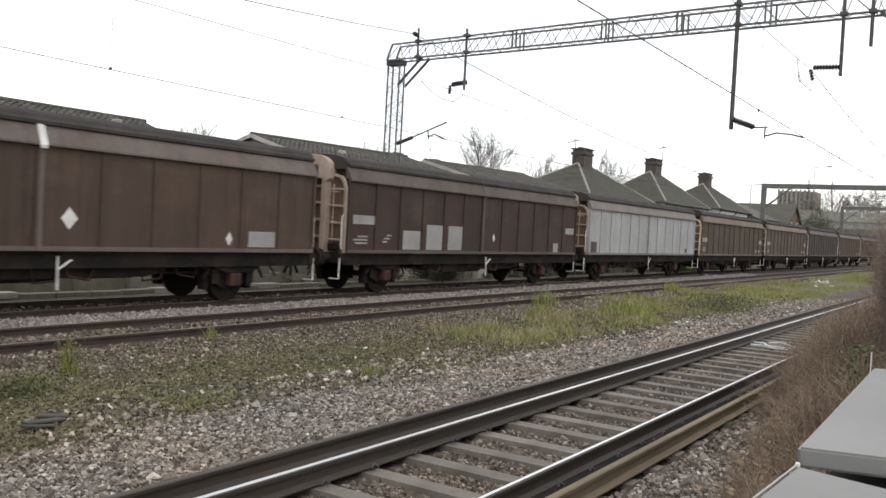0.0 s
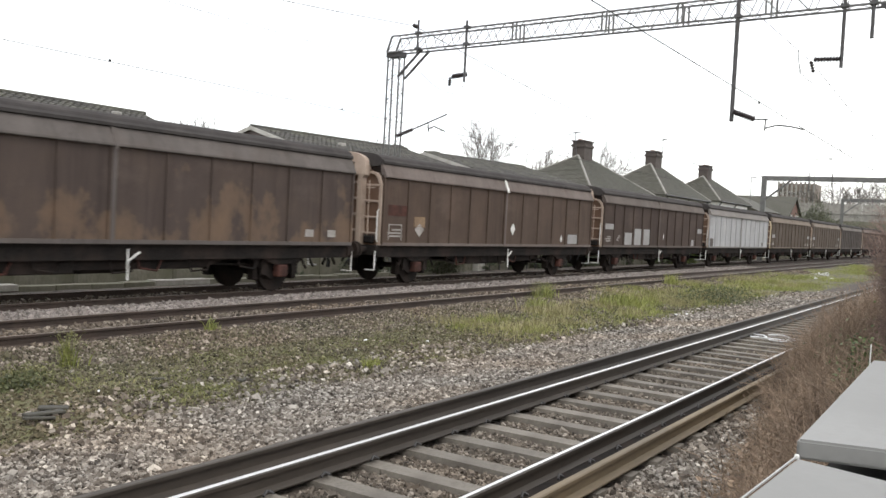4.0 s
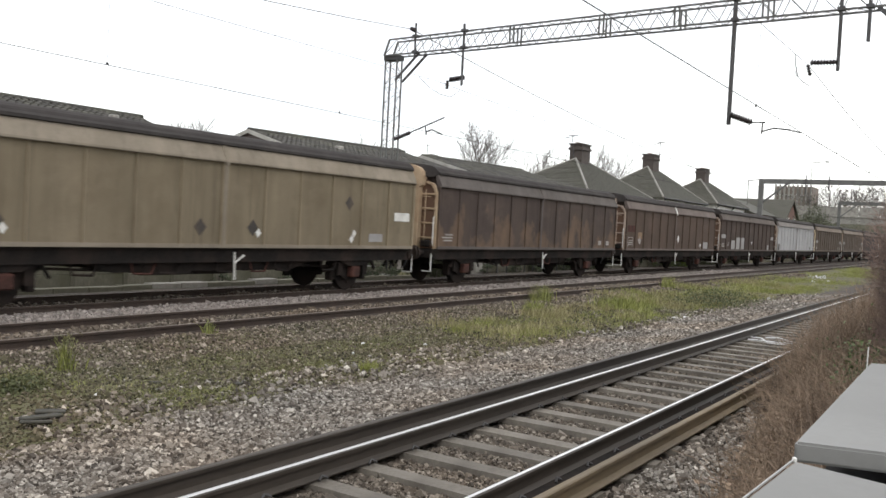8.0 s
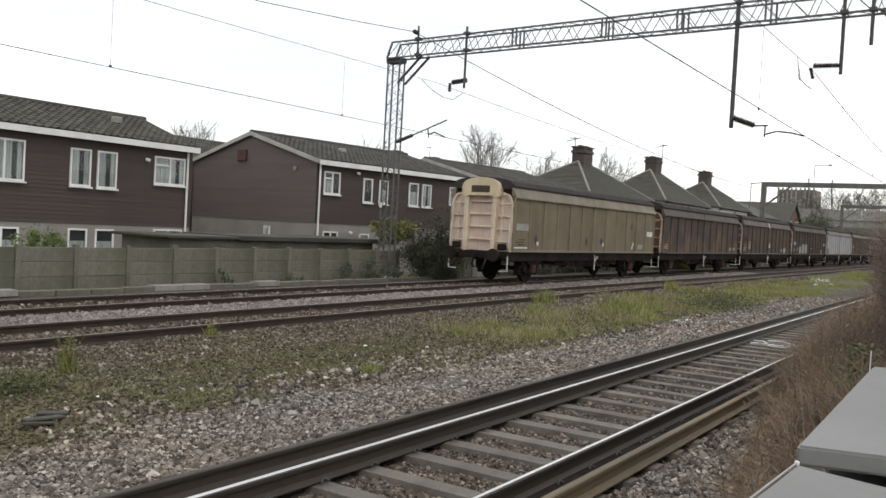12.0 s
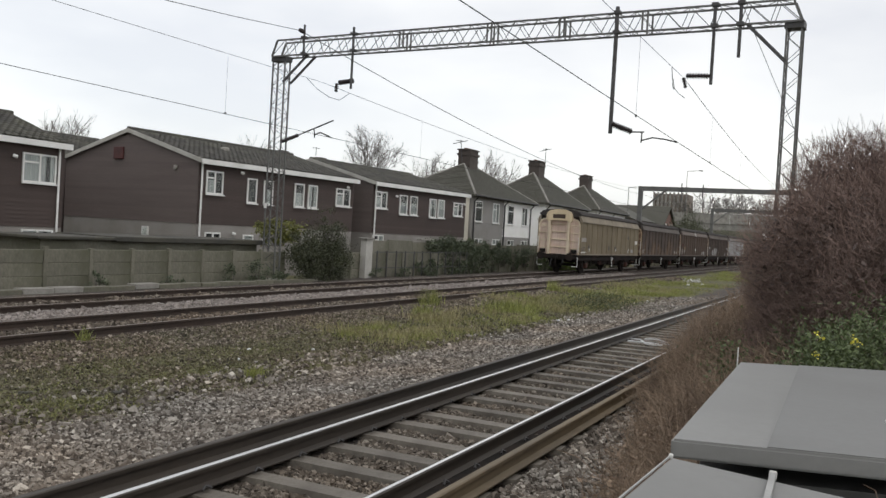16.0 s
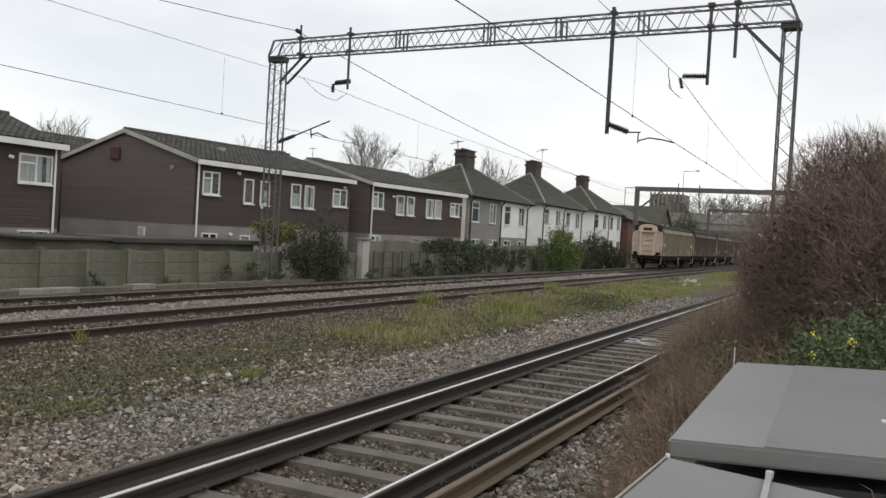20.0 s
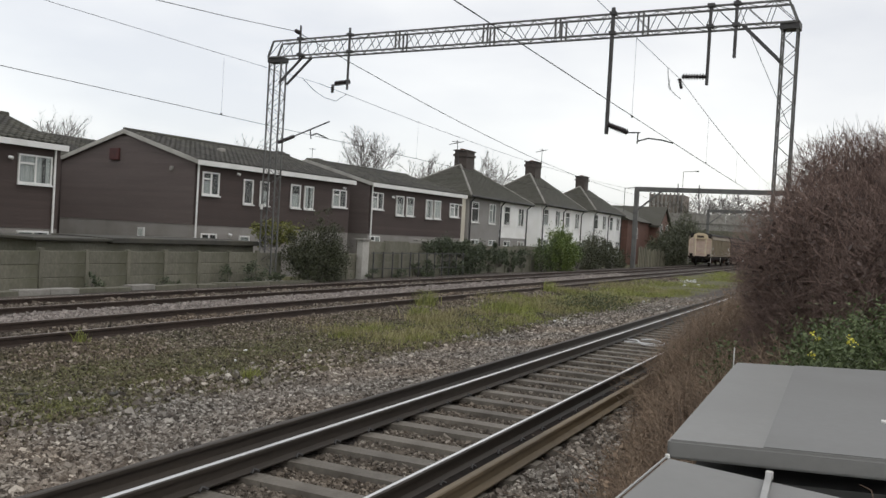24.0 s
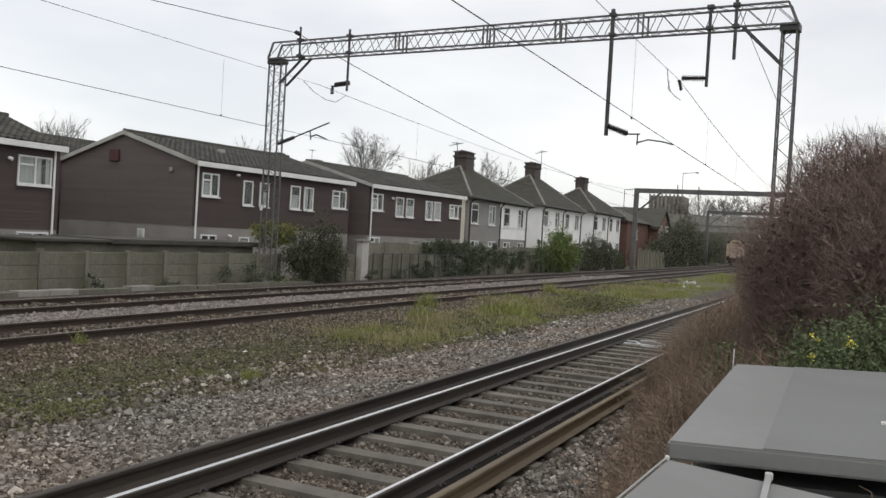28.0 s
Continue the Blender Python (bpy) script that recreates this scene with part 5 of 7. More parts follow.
# ---- the fence line ----


def boundary_fence():
    fence = thing("boundary_fence", "mossy concrete post-and-panel fence beside the line", "fence", kind="structure")
    rng = random.Random(8)
    post = part("post", boxes((-0.07, 0.07, -0.07, 0.07, -0.7, 0.9), bevel=0.015), "concrete", fence)
    panel = part("panel", boxes((0.07, 1.58, -0.03, 0.03, 0.0, 0.385), bevel=0.012), "concrete", fence)
    first = True
    for i in range(-5, 37):
        x = 17.45 + 1.65 * i
        y = 21.0
        if 28.5 < x < 30:
            continue
        m = pose(x, y, rng.uniform(-0.03, 0.03), rng.uniform(-1, 1), rng.uniform(-1, 1), 0)
        if first:
            post.matrix_basis = m
        else:
            twin(post, "post", m, fence)
        for j in range(4):
            m = pose(x, y + rng.uniform(-0.008, 0.008), -0.72 + j * 0.39 + rng.uniform(0, 0.004), rng.uniform(-0.6, 0.6), 0, 0)
            if first and j == 0:
                panel.matrix_basis = m
            else:
                twin(panel, "panel", m, fence)
        first = False


boundary_fence()


def trough():
    t = thing("cable_trough", "pale concrete cable trough along the fence foot", "cable trough", kind="structure")
    rng = random.Random(4)
    one = part("lid", boxes((0.005, 0.99, -0.2, 0.2, -0.32, -0.16), bevel=0.01), "pale_concrete", t, "clean trough lid")
    old = part("lid", boxes((0.005, 0.99, -0.17, 0.17, -0.36, -0.2), bevel=0.01), "concrete", t, "mossy trough lid")
    old.matrix_basis = pose(29.0, 20.2, -0.02)
    for i in range(26):
        m = pose(3 + i, 20.2 + rng.uniform(-0.02, 0.02), rng.uniform(-0.02, 0.01), 0, rng.uniform(-0.8, 0.8), rng.uniform(-0.7, 0.7))
        if i == 0:
            one.matrix_basis = m
        elif i in (7, 8, 13, 14, 17):
            twin(one, "lid", m, t)
        else:
            twin(old, "lid", m, t)


trough()

shed = thing("garden_shed", "low grey shed with a dark flat felt roof behind the fence", "shed")
part("wall", boxes((18.1, 28.4, 22.0, 24.4, -0.7, 1.09)), "concrete", shed)
part("roof", boxes((17.8, 20.9, 21.75, 24.6, 1.1, 1.2), (20.8, 28.6, 21.75, 24.6, 1.06, 1.24), bevel=0.02), "felt", shed, "dark felted flat roof")

pier = thing("gate_pier", "white-painted brick gate pier beside the shrub", "gate pier")
part("shaft", boxes((34.7, 35.3, 20.62, 20.95, -0.6, 1.45), bevel=0.02), "barge", pier)
part("cap", boxes((34.62, 35.38, 20.56, 21.0, 1.45, 1.55), bevel=0.02), "pale_concrete", pier)

railing = thing("garden_railing", "thin dark metal railing before the back gardens", "railing")
for i in range(12):
    part("post", boxes((35.9 + i * 0.95, 35.95 + i * 0.95, 20.7, 20.75, -0.5, 0.95)), "dark_steel", railing)
part("rail", boxes((35.7, 46.5, 20.71, 20.74, 0.86, 0.9), (35.7, 46.5, 20.71, 20.74, 0.1, 0.14)), "dark_steel", railing)

garden_wall = thing("garden_wall", "tall grey concrete garden wall behind the ivy", "wall", kind="structure")
for i in range(16):
    x = 35.4 + i * 2.6
    part("bay", boxes((x + 0.01, x + 2.59, 21.3, 21.42, -0.7, 1.42 + 0.05 * math.sin(i * 1.7)), bevel=0.015), "concrete", garden_wall)
part("coping", boxes((41.4, 47.8, 21.22, 21.5, 1.5, 1.6), bevel=0.02), "pale_concrete", garden_wall)

# ---- houses ----


def window(parent, x, y, z, w, h, panes, curtain=True, top_light=False):
    """A plastic window set in a wall that faces -y; x, z its lower corner nearest the viewer's left."""
    f = 0.065
    win = part("window", boxes((x, x + w, y - 0.05, y + 0.02, z, z + f), (x, x + w, y - 0.05, y + 0.02, z + h - f, z + h),
                               (x, x + f, y - 0.05, y + 0.02, z + f, z + h - f), (x + w - f, x + w, y - 0.05, y + 0.02, z + f, z + h - f)), "upvc", parent, "white plastic window frame")
    part("sill", boxes((x - 0.05, x + w + 0.05, y - 0.12, y - 0.052, z - 0.06, z - 0.005)), "upvc", win)
    edges = [x + f + (w - 2 * f) * i / panes for i in range(panes + 1)]
    # no room is built: a thin dark plate on the wall paints its shade
    part("room_shade", boxes((x + f, x + w - f, y - 0.001, y + 0.003, z + f, z + h - f)), "room_shade", win, "dark plate standing in for the unlit room")
    for i, (a, b) in enumerate(zip(edges, edges[1:])):
        pane = part("pane", boxes((a + 0.02, b - 0.02, y - 0.03, y - 0.024, z + f, z + h - f)), "glass", win)
        pane.visible_shadow = False
        if i:
            part("mullion", boxes((a - 0.04, a + 0.04, y - 0.055, y - 0.015, z + f, z + h - f)), "upvc", win)
        style = (i * 5 + int(x * 7) + int(z * 3)) % 4
        if curtain and style != 3:
            drops = (((a + 0.03, b - 0.03, 1.0),), ((a + 0.03, a + (b - a) * 0.42, 1.0), (b - (b - a) * 0.3, b - 0.03, 1.0)), ((a + 0.03, b - 0.03, 0.62),))[style]
            for c0, c1, up in drops:
                n = max(3, int((c1 - c0) / 0.05))
                bm = bmesh.new()
                rows = [[bm.verts.new((c0 + (c1 - c0) * q / n, y - 0.006 - 0.008 * (q % 2), zz)) for zz in (z + f, z + f + (h - 2 * f) * up)] for q in range(n + 1)]
                for q in range(n):
                    bm.faces.new((rows[q][0], rows[q + 1][0], rows[q + 1][1], rows[q][1]))
                part("curtain", bm, "curtain", win, "pale net curtain")
        if top_light and i % 2 == 0:
            part("transom", boxes((a, b, y - 0.055, y - 0.015, z + h * 0.66, z + h * 0.66 + 0.07)), "upvc", win)
    return win


def board_wall(parent, x0, x1, y, z0, z1, step=0.15):
    """Overlapping weatherboards on a wall that faces -y."""
    bm = bmesh.new()
    prism_x(bm, [(y - 0.012, 0), (y - 0.026, 0), (y - 0.012, step + 0.01)], x0, x1)
    one = part("board", bm, "cladding", parent)
    n = int((z1 - z0) / step)
    one.matrix_basis = pose(0, 0, z0)
    for i in range(1, n):
        twin(one, "board", pose(0, 0, z0 + i * step), parent)


def tile_roof(parent, x0, x1, y_eave, z_eave, y_ridge, z_ridge, singles=0, tile=0.3, mat="tile"):
    """Courses of wavy tiles from eaves to ridge, over a slab."""
    rise, run = z_ridge - z_eave, abs(y_ridge - y_eave)
    length = math.hypot(rise, run)
    s = 1 if y_ridge > y_eave else -1
    up = Vector((0, s * run / length, rise / length))
    nor = Vector((0, -s * rise / length, run / length))
    wave = [(0.0, 0.0), (0.07, 0.055), (0.15, 0.07), (0.23, 0.03), (0.3, 0.0)]
    gauge = 0.34
    rows, cols = int(length / gauge), int((x1 - x0) / tile)
    t0 = Vector((0, y_eave, z_eave))

    def tile_verts(x, k, d=0.0):
        base = t0 + up * (k * gauge) + Vector((x, 0, 0))
        lo = [base + Vector((a, 0, 0)) + nor * (h + 0.045) for a, h in wave]
        hi = [base + up * (gauge + 0.05) + Vector((a, 0, 0)) + nor * (h + 0.012) for a, h in wave]
        under = [base + Vector((a, 0, 0)) + nor * (h + 0.015) for a, h in wave]
        return lo + hi + under

    quads = [(i, i + 1, 6 + i, 5 + i) for i in range(4)] + [(10 + i, 11 + i, i + 1, i) for i in range(4)]
    if singles:
        one = mesh_part("tile", [v[:] for v in tile_verts(0, 0)], quads, "tile_piece", parent)
        one.matrix_basis = pose(x0, 0, 0)
    soup = Soup()
    made = 1
    rng = random.Random(int(x0 * 3))
    for k in range(rows):
        for c in range(cols):
            if k == 0 and c == 0 and singles:
                continue
            if made < singles:
                o = up * (k * gauge)
                twin(one, "tile", pose(x0 + c * tile, o.y, o.z + rng.uniform(0, 0.006)), parent)
                made += 1
            else:
                soup.add([v[:] for v in tile_verts(x0 + c * tile, k)], quads)
    if soup.n:
        tagged(soup.part("tile_covering", mat, parent), kind="stuff")


def brown_terrace(name, label, x0, x1, y, depth, z_eave, z_ridge, z_break, wins, low_wins, pipes, singles, left_gable=True, z0=-0.7, turn=0.0):
    """Two storeys: weatherboards above, grey render below; eaves face the line."""
    h = thing(name, label, "house", pose(x0, y, 0, 0, 0, turn) @ pose(-x0, -y, 0))
    c, sn = math.cos(radians(turn)), math.sin(radians(turn))

    def along(x):
        return x0 + (x - x0) * y / (c * y - sn * x)

    def shrink(x):
        return (y + (along(x) - x0) * sn) / y

    def fitted(rows):
        return [(along(x), EYE[2] + (z - EYE[2]) * shrink(x), along(x + w) - along(x), hh * shrink(x), p, t) for x, z, w, hh, p, t in rows]

    wins, low_wins, pipes, x1 = fitted(wins), fitted(low_wins), [along(x) for x in pipes], along(x1)
    ym = y + depth / 2
    bm = bmesh.new()
    prism_x(bm, [(y, z0), (y + depth, z0), (y + depth, z_eave), (ym, z_ridge), (y, z_eave)], x0, x1)
    part("wall", bm, "render", h, "grey rendered wall")
    front = part("cladding_base", boxes((x0, x1, y - 0.012, y - 0.002, z_break, z_eave)), "cladding", h, "brown cladding")
    board_wall(front, x0, x1, y, z_break, z_eave)
    if left_gable:
        bm = bmesh.new()
        prism_x(bm, [(y, z_break), (y + depth, z_break), (y + depth, z_eave), (ym, z_ridge), (y, z_eave)], x0 - 0.012, x0 - 0.002)
        g = part("gable_cladding", bm, "gable_board", h, "grey-brown boarded gable")
        n = int((z_ridge - z_break) / 0.15)
        for i in range(n):
            z = z_break + i * 0.15
            half = depth / 2 if z < z_eave else depth / 2 * (z_ridge - z) / (z_ridge - z_eave)
            if half < 0.2:
                break
            bm = bmesh.new()
            prism_y(bm, [(x0 - 0.012, z), (x0 - 0.026, z), (x0 - 0.012, z + 0.155)], ym - half, ym + half)
            part("board", bm, "gable_board", g)
    # roof: slab, tiles, bargeboards, fascia and gutter
    o = 0.3
    slope = (z_ridge - z_eave) / (depth / 2)
    bm = bmesh.new()
    prism_x(bm, [(y - o, z_eave - o * slope + 0.06), (ym, z_ridge + 0.06), (y + depth + o, z_eave - o * slope + 0.06), (y + depth + o, z_eave - o * slope + 0.12), (ym, z_ridge + 0.13), (y - o, z_eave - o * slope + 0.12)], x0 - 0.15, x1 + 0.1)
    roof = part("roof", bm, "felt", h, "grey-brown tiled roof")
    tile_roof(roof, x0 - 0.15, x1 + 0.1, y - o, z_eave - o * slope + 0.1, ym, z_ridge + 0.1, singles)
    bm = rods(0.11, [(x0 - 0.15, ym, z_ridge + 0.15), (x1 + 0.1, ym, z_ridge + 0.15)], n=8)
    part("ridge_tiles", bm, "tile", roof)
    for x in ((x0 - 0.19, x0 - 0.152),) if left_gable else ():
        for s in (0, 1):
            ye = y - o if s == 0 else y + depth + o
            ze = z_eave - o * slope
            bm = bmesh.new()
            prism_x(bm, [(ye, ze - 0.06), (ym, z_ridge - 0.02), (ym, z_ridge + 0.17), (ye, ze + 0.13)], *x)
            part("bargeboard", bm, "barge", roof, "white bargeboard")
    part("fascia", boxes((x0 - 0.15, x1 + 0.1, y - o - 0.06, y - o - 0.005, z_eave - o * slope - 0.1, z_eave - o * slope + 0.12)), "upvc", roof, "white fascia and gutter")
    for x, z, w, hh, p, t in wins:
        window(h, x, y - 0.03, z, w, hh, p, True, t)
    for x, z, w, hh, p, t in low_wins:
        window(h, x, y, z, w, hh, p, True, t)
    for x in pipes:
        part("drainpipe", rods(0.045, [(x, y - 0.1, z0 + 0.2), (x, y - 0.1, z_eave - 0.15), (x, y - o, z_eave - 0.05)], n=8), "upvc", h, "white drainpipe")
    return h


hl = brown_terrace("terrace_house", "brown weatherboarded terrace house with grey tiled roof", -6.0, 24.2, 28.3, 6.5, 4.55, 5.68, 1.3,
                   [(15.5, 2.68, 1.45, 1.4, 2, False), (18.66, 2.66, 0.84, 1.36, 1, False), (19.76, 2.65, 0.84, 1.37, 1, False), (22.3, 2.97, 1.5, 1.1, 2, True), (12.0, 2.7, 0.84, 1.36, 1, False), (9.0, 2.7, 1.4, 1.2, 2, True)],
                   [(15.6, 0.0, 1.25, 1.12, 2, False), (18.69, 0.0, 0.78, 1.13, 1, False), (19.8, 0.0, 0.8, 1.13, 1, False), (22.4, 0.1, 1.4, 1.1, 2, True)], (23.9,), 300)
ha = brown_terrace("terrace_house", "long brown weatherboarded house, boarded gable with alarm box", 29.5, 42.3, 26.2, 9.2, 4.55, 5.8, 1.75,
                   [(29.95, 3.1, 1.12, 1.03, 2, True), (32.8, 2.85, 0.72, 1.17, 1, False), (34.05, 2.85, 0.72, 1.17, 1, False), (36.57, 2.87, 0.85, 1.2, 1, False), (37.77, 2.87, 0.85, 1.2, 1, False), (40.45, 3.12, 1.45, 0.98, 2, True)],
                   [(30.05, 0.4, 1.05, 1.0, 2, True), (32.7, 0.95, 0.75, 0.4, 1, False), (34.2, 0.95, 0.6, 0.4, 1, False)], (29.62,), 300, turn=-5.5)
hb = brown_terrace("terrace_house", "brown weatherboarded terrace house beside the ivy", 41.8, 54.3, 24.6, 9.0, 4.55, 5.7, 1.75,
                   [(42.0, 3.15, 1.3, 0.95, 2, True), (44.85, 2.92, 0.95, 1.15, 1, False), (46.15, 2.94, 0.95, 1.14, 1, False), (48.75, 2.9, 0.95, 1.18, 1, False), (49.95, 2.92, 0.95, 1.18, 1, False), (52.3, 3.15, 1.4, 0.9, 2, True)],
                   [(41.98, 0.7, 1.2, 0.95, 2, True)], (41.98,), 0, turn=-5.5)

# small fittings on the walls
for parent, x, y, z in ((ha, 29.36, 31.45, 4.55),):
    part("alarm_box", boxes((x, x + 0.12, y - 0.32, y + 0.32, z, z + 0.56), bevel=0.02), "alarm", parent, "dark red box")
for parent, x, y, z in ((ha, 29.36, 27.6, 4.1),):
    part("vent", boxes((x, x + 0.12, y - 0.08, y + 0.08, z, z + 0.2), bevel=0.02), "pale_concrete", parent)
part("gable_window", boxes((29.4, 29.49, 29.2, 29.6, 1.05, 1.5)), "upvc", ha, "small white gable window")
part("gable_pane", boxes((29.392, 29.398, 29.27, 29.53, 1.12, 1.43)), "glass", ha)
for parent, x, y, z in ((hl, 21.85, 28.2, 3.9), (ha, 31.9, 26.05, 4.2), (hb, 43.9, 24.5, 3.95), (hb, 51.7, 24.5, 3.95), (ha, 39.9, 26.1, 4.15), (hl, 21.9, 28.2, 0.95), (ha, 31.6, 26.1, 1.4)):
    bm = rods(0.065, [(x, y, z), (x + 0.1, y - 0.12, z - 0.05)], n=8)
    part("floodlight", bm, "upvc", parent, "small white wall lamp")
for parent, x, y, z in ((hl, 21.7, 30.0, 5.3), (ha, 33.2, 28.5, 5.25)):
    part("roof_vent", boxes((x, x + 0.35, y, y + 0.3, z, z + 0.28), bevel=0.04), "pale_concrete", parent, "grey roof vent")
part("soil_pipe", rods(0.06, [(25.0, 30.0, -0.5), (25.0, 30.0, 3.2)], n=8), "black_pipe", hl, "dark soil pipe")
back_house = thing("rear_house", "low dark tiled roof seen between two houses", "house")
bm = bmesh.new()
prism_x(bm, [(37, -0.7), (45, -0.7), (45, 4.7), (41, 6.2), (37, 4.7)], 24.5, 44.0)
part("wall", bm, "cladding", back_house)
tile_roof(back_house, 24.3, 44.2, 36.8, 4.75, 41, 6.3)
for x in (60.0,):
    rear = thing("rear_house", "distant brown roof with a squat chimney behind the terrace", "house")
    bm = bmesh.new()
    prism_x(bm, [(38, -0.7), (48, -0.7), (48, 5.2), (43, 7.3), (38, 5.2)], 50.0, 66.0)
    part("wall", bm, "slate", rear)
    for cx in (57.5, 63.0):
        part("chimney", boxes((cx, cx + 0.9, 42.5, 43.5, 6.8, 7.9)), "dark_brick", rear)
    part("aerial", rods(0.025, [(61.5, 42, 7.0), (61.5, 42, 8.6)], [(61.0, 42, 8.5), (62.0, 42, 8.55)]), "dark_steel", rear)


def semi_pair(x0, x1, y, left, right, z_eave=5.05, depth=6.6, top=7.75):
    h = thing("semi_detached_house", "rendered semi-detached pair with hipped slate roof and chimney", "house", group="semi-detached houses")
    mid = (x0 + x1) / 2
    part("wall", boxes((x0, mid, y, y + depth, -0.7, z_eave)), left, h, "painted render")
    part("wall", boxes((mid, x1, y, y + depth, -0.7, z_eave)), right, h, "white painted render")
    lift = z_eave - 5.05
    part("plinth", boxes((x0, x1 if left == "grey_paint" else x0 + 0.2, y - 0.03, y - 0.004, -0.7, 1.95)), "grey_paint", h, "grey lower wall")
    o = 0.45
    ridge = 0.75
    cm = mid - 0.5
    a = [Vector(p) for p in ((x0 - o, y - o, z_eave), (x1 + o, y - o, z_eave), (x1 + o, y + depth + o, z_eave), (x0 - o, y + depth + o, z_eave),
                             (cm - ridge, y + depth / 2, top), (cm + ridge, y + depth / 2, top))]
    bm = bmesh.new()
    vs = [bm.verts.new(p) for p in a] + [bm.verts.new(p - Vector((0, 0, 0.15))) for p in a[:4]]
    for f in ((0, 1, 5, 4), (1, 2, 5), (2, 3, 4, 5), (3, 0, 4), (0, 6, 7, 1), (1, 7, 8, 2), (2, 8, 9, 3), (3, 9, 6, 0), (9, 8, 7, 6)):
        bm.faces.new([vs[i] for i in f])
    roof = part("roof", bm, "slate", h, "hipped dark slate roof")
    soup = Soup()
    n = 24
    for face in ((0, 1, 5, 4), (3, 0, 4, 4)):
        p = [a[i] for i in face]
        nor = (p[1] - p[0]).cross(p[3] - p[0]).normalized()
        for k in range(n):
            l0, r0 = p[0].lerp(p[3], k / n), p[1].lerp(p[2], k / n)
            l1, r1 = p[0].lerp(p[3], (k + 1.15) / n), p[1].lerp(p[2], (k + 1.15) / n)
            cols = max(2, int((r0 - l0).length / 0.33))
            for c in range(cols):
                q = [l0.lerp(r0, (c + 0.02) / cols) + nor * 0.05, l0.lerp(r0, (c + 0.98) / cols) + nor * 0.05, l1.lerp(r1, (c + 0.98) / cols) + nor * 0.012, l1.lerp(r1, (c + 0.02) / cols) + nor * 0.012,
                     l0.lerp(r0, (c + 0.02) / cols) + nor * 0.015, l0.lerp(r0, (c + 0.98) / cols) + nor * 0.015]
                soup.add([v[:] for v in q], [(0, 1, 2, 3), (4, 5, 1, 0)])
    tagged(soup.part("slate_covering", "slate", roof), kind="stuff")
    bm = rods(0.1, [a[0], a[4]], [a[4], a[5]], [a[5], a[1]], [a[4], a[3]], n=6)
    part("ridge_tiles", bm, "pale_concrete", roof, "paler hip and ridge tiles")
    part("gutter", rods(0.06, [(x0 - o, y - o - 0.05, z_eave - 0.05), (x1 + o, y - o - 0.05, z_eave - 0.05)], n=6), "black_pipe", roof)
    ch = part("chimney", boxes((cm - 0.82, cm + 0.82, y + depth / 2 - 0.55, y + depth / 2 + 0.55, top - 0.9, top + 1.15)), "dark_brick", roof, "sooty brick chimney stack")
    part("corbel", boxes((cm - 0.92, cm + 0.92, y + depth / 2 - 0.65, y + depth / 2 + 0.65, top + 0.7, top + 0.9), (cm - 0.92, cm + 0.92, y + depth / 2 - 0.65, y + depth / 2 + 0.65, top + 1.15, top + 1.25)), "dark_brick", ch)
    for i in range(4):
        part("chimney_pot", rods(0.15, [(cm - 0.6 + i * 0.4, y + depth / 2, top + 1.2), (cm - 0.6 + i * 0.4, y + depth / 2, top + 1.36)], n=8), "pot", ch)
    w = (x1 - x0) / 8
    for i, panes in ((0.4, 1), (2.55, 2), (4.55, 1), (6.6, 2)):
        window(h, x0 + i * w, y, 3.02 + lift, 1.35, 1.6, panes, True, True)
        window(h, x0 + i * w + 0.1, y - 0.03, 0.35 + lift, 1.5, 1.35, 2, True, True)
    for x in (mid, x0 + 0.3, x1 - 0.3):
        part("drainpipe", rods(0.06, [(x, y - 0.1, -0.5), (x, y - 0.1, z_eave - 0.5), (x, y - o, z_eave - 0.1)], n=6), "black_pipe", h, "black drainpipe")
    return h


s1 = semi_pair(60.8, 74.0, 27.0, "grey_paint", "white_wall", 5.05, 6.6, 7.85)
s2 = semi_pair(77.9, 91.0, 27.0, "white_wall", "white_wall", 5.35, 6.6, 8.6)
s3 = semi_pair(95.6, 108.4, 27.0, "white_wall", "white_wall", 5.6, 6.6, 8.6)
part("side_strip", boxes((59.5, 60.79, 27.2, 30, -0.7, 4.9)), "cream_wall", s1, "cream side wall")
for parent, x, lean, up in ((s1, 66.0, 1.6, -0.5), (s2, 86.6, -0.4, 1.2)):
    part("aerial", rods(0.03, [(x, 30.4, 7.6), (x - 0.35 * lean, 30.4, 10.3 + up)], [(x - 0.35 * lean - 0.9, 30.4, 10.1 + up), (x - 0.35 * lean + 0.9, 30.4, 10.25 + up)], [(x - 0.35 * lean, 29.8, 10.2 + up), (x - 0.35 * lean, 31.1, 9.95 + up)]), "dark_steel", parent, "television aerial")

brick_house = thing("brick_house", "red-brown brick house with gabled wing and slate roof", "house")
part("wall", boxes((110.0, 128.0, 26.5, 36.0, -0.7, 5.2)), "brick", brick_house)
bm = bmesh.new()
prism_x(bm, [(26.0, 5.1), (31.2, 7.2), (36.5, 5.1)], 109.6, 128.4)
part("roof", bm, "slate", brick_house, "dark slate roof")
bm = bmesh.new()
prism_y(bm, [(122.5, -0.7), (130.5, -0.7), (130.5, 4.9), (126.5, 7.35), (122.5, 4.9)], 25.2, 33.0)
part("wing", bm, "brick", brick_house, "brick gabled wing")
bm = bmesh.new()
prism_y(bm, [(122.0, 4.6), (126.5, 7.36), (131.0, 4.6), (131.0, 4.9), (126.5, 7.66), (122.0, 4.9)], 24.9, 33.0)
part("wing_roof", bm, "slate", brick_house)
for x in (123.6, 127.6):
    window(brick_house, x, 25.2, 3.2, 1.6, 1.9, 2, True, False)
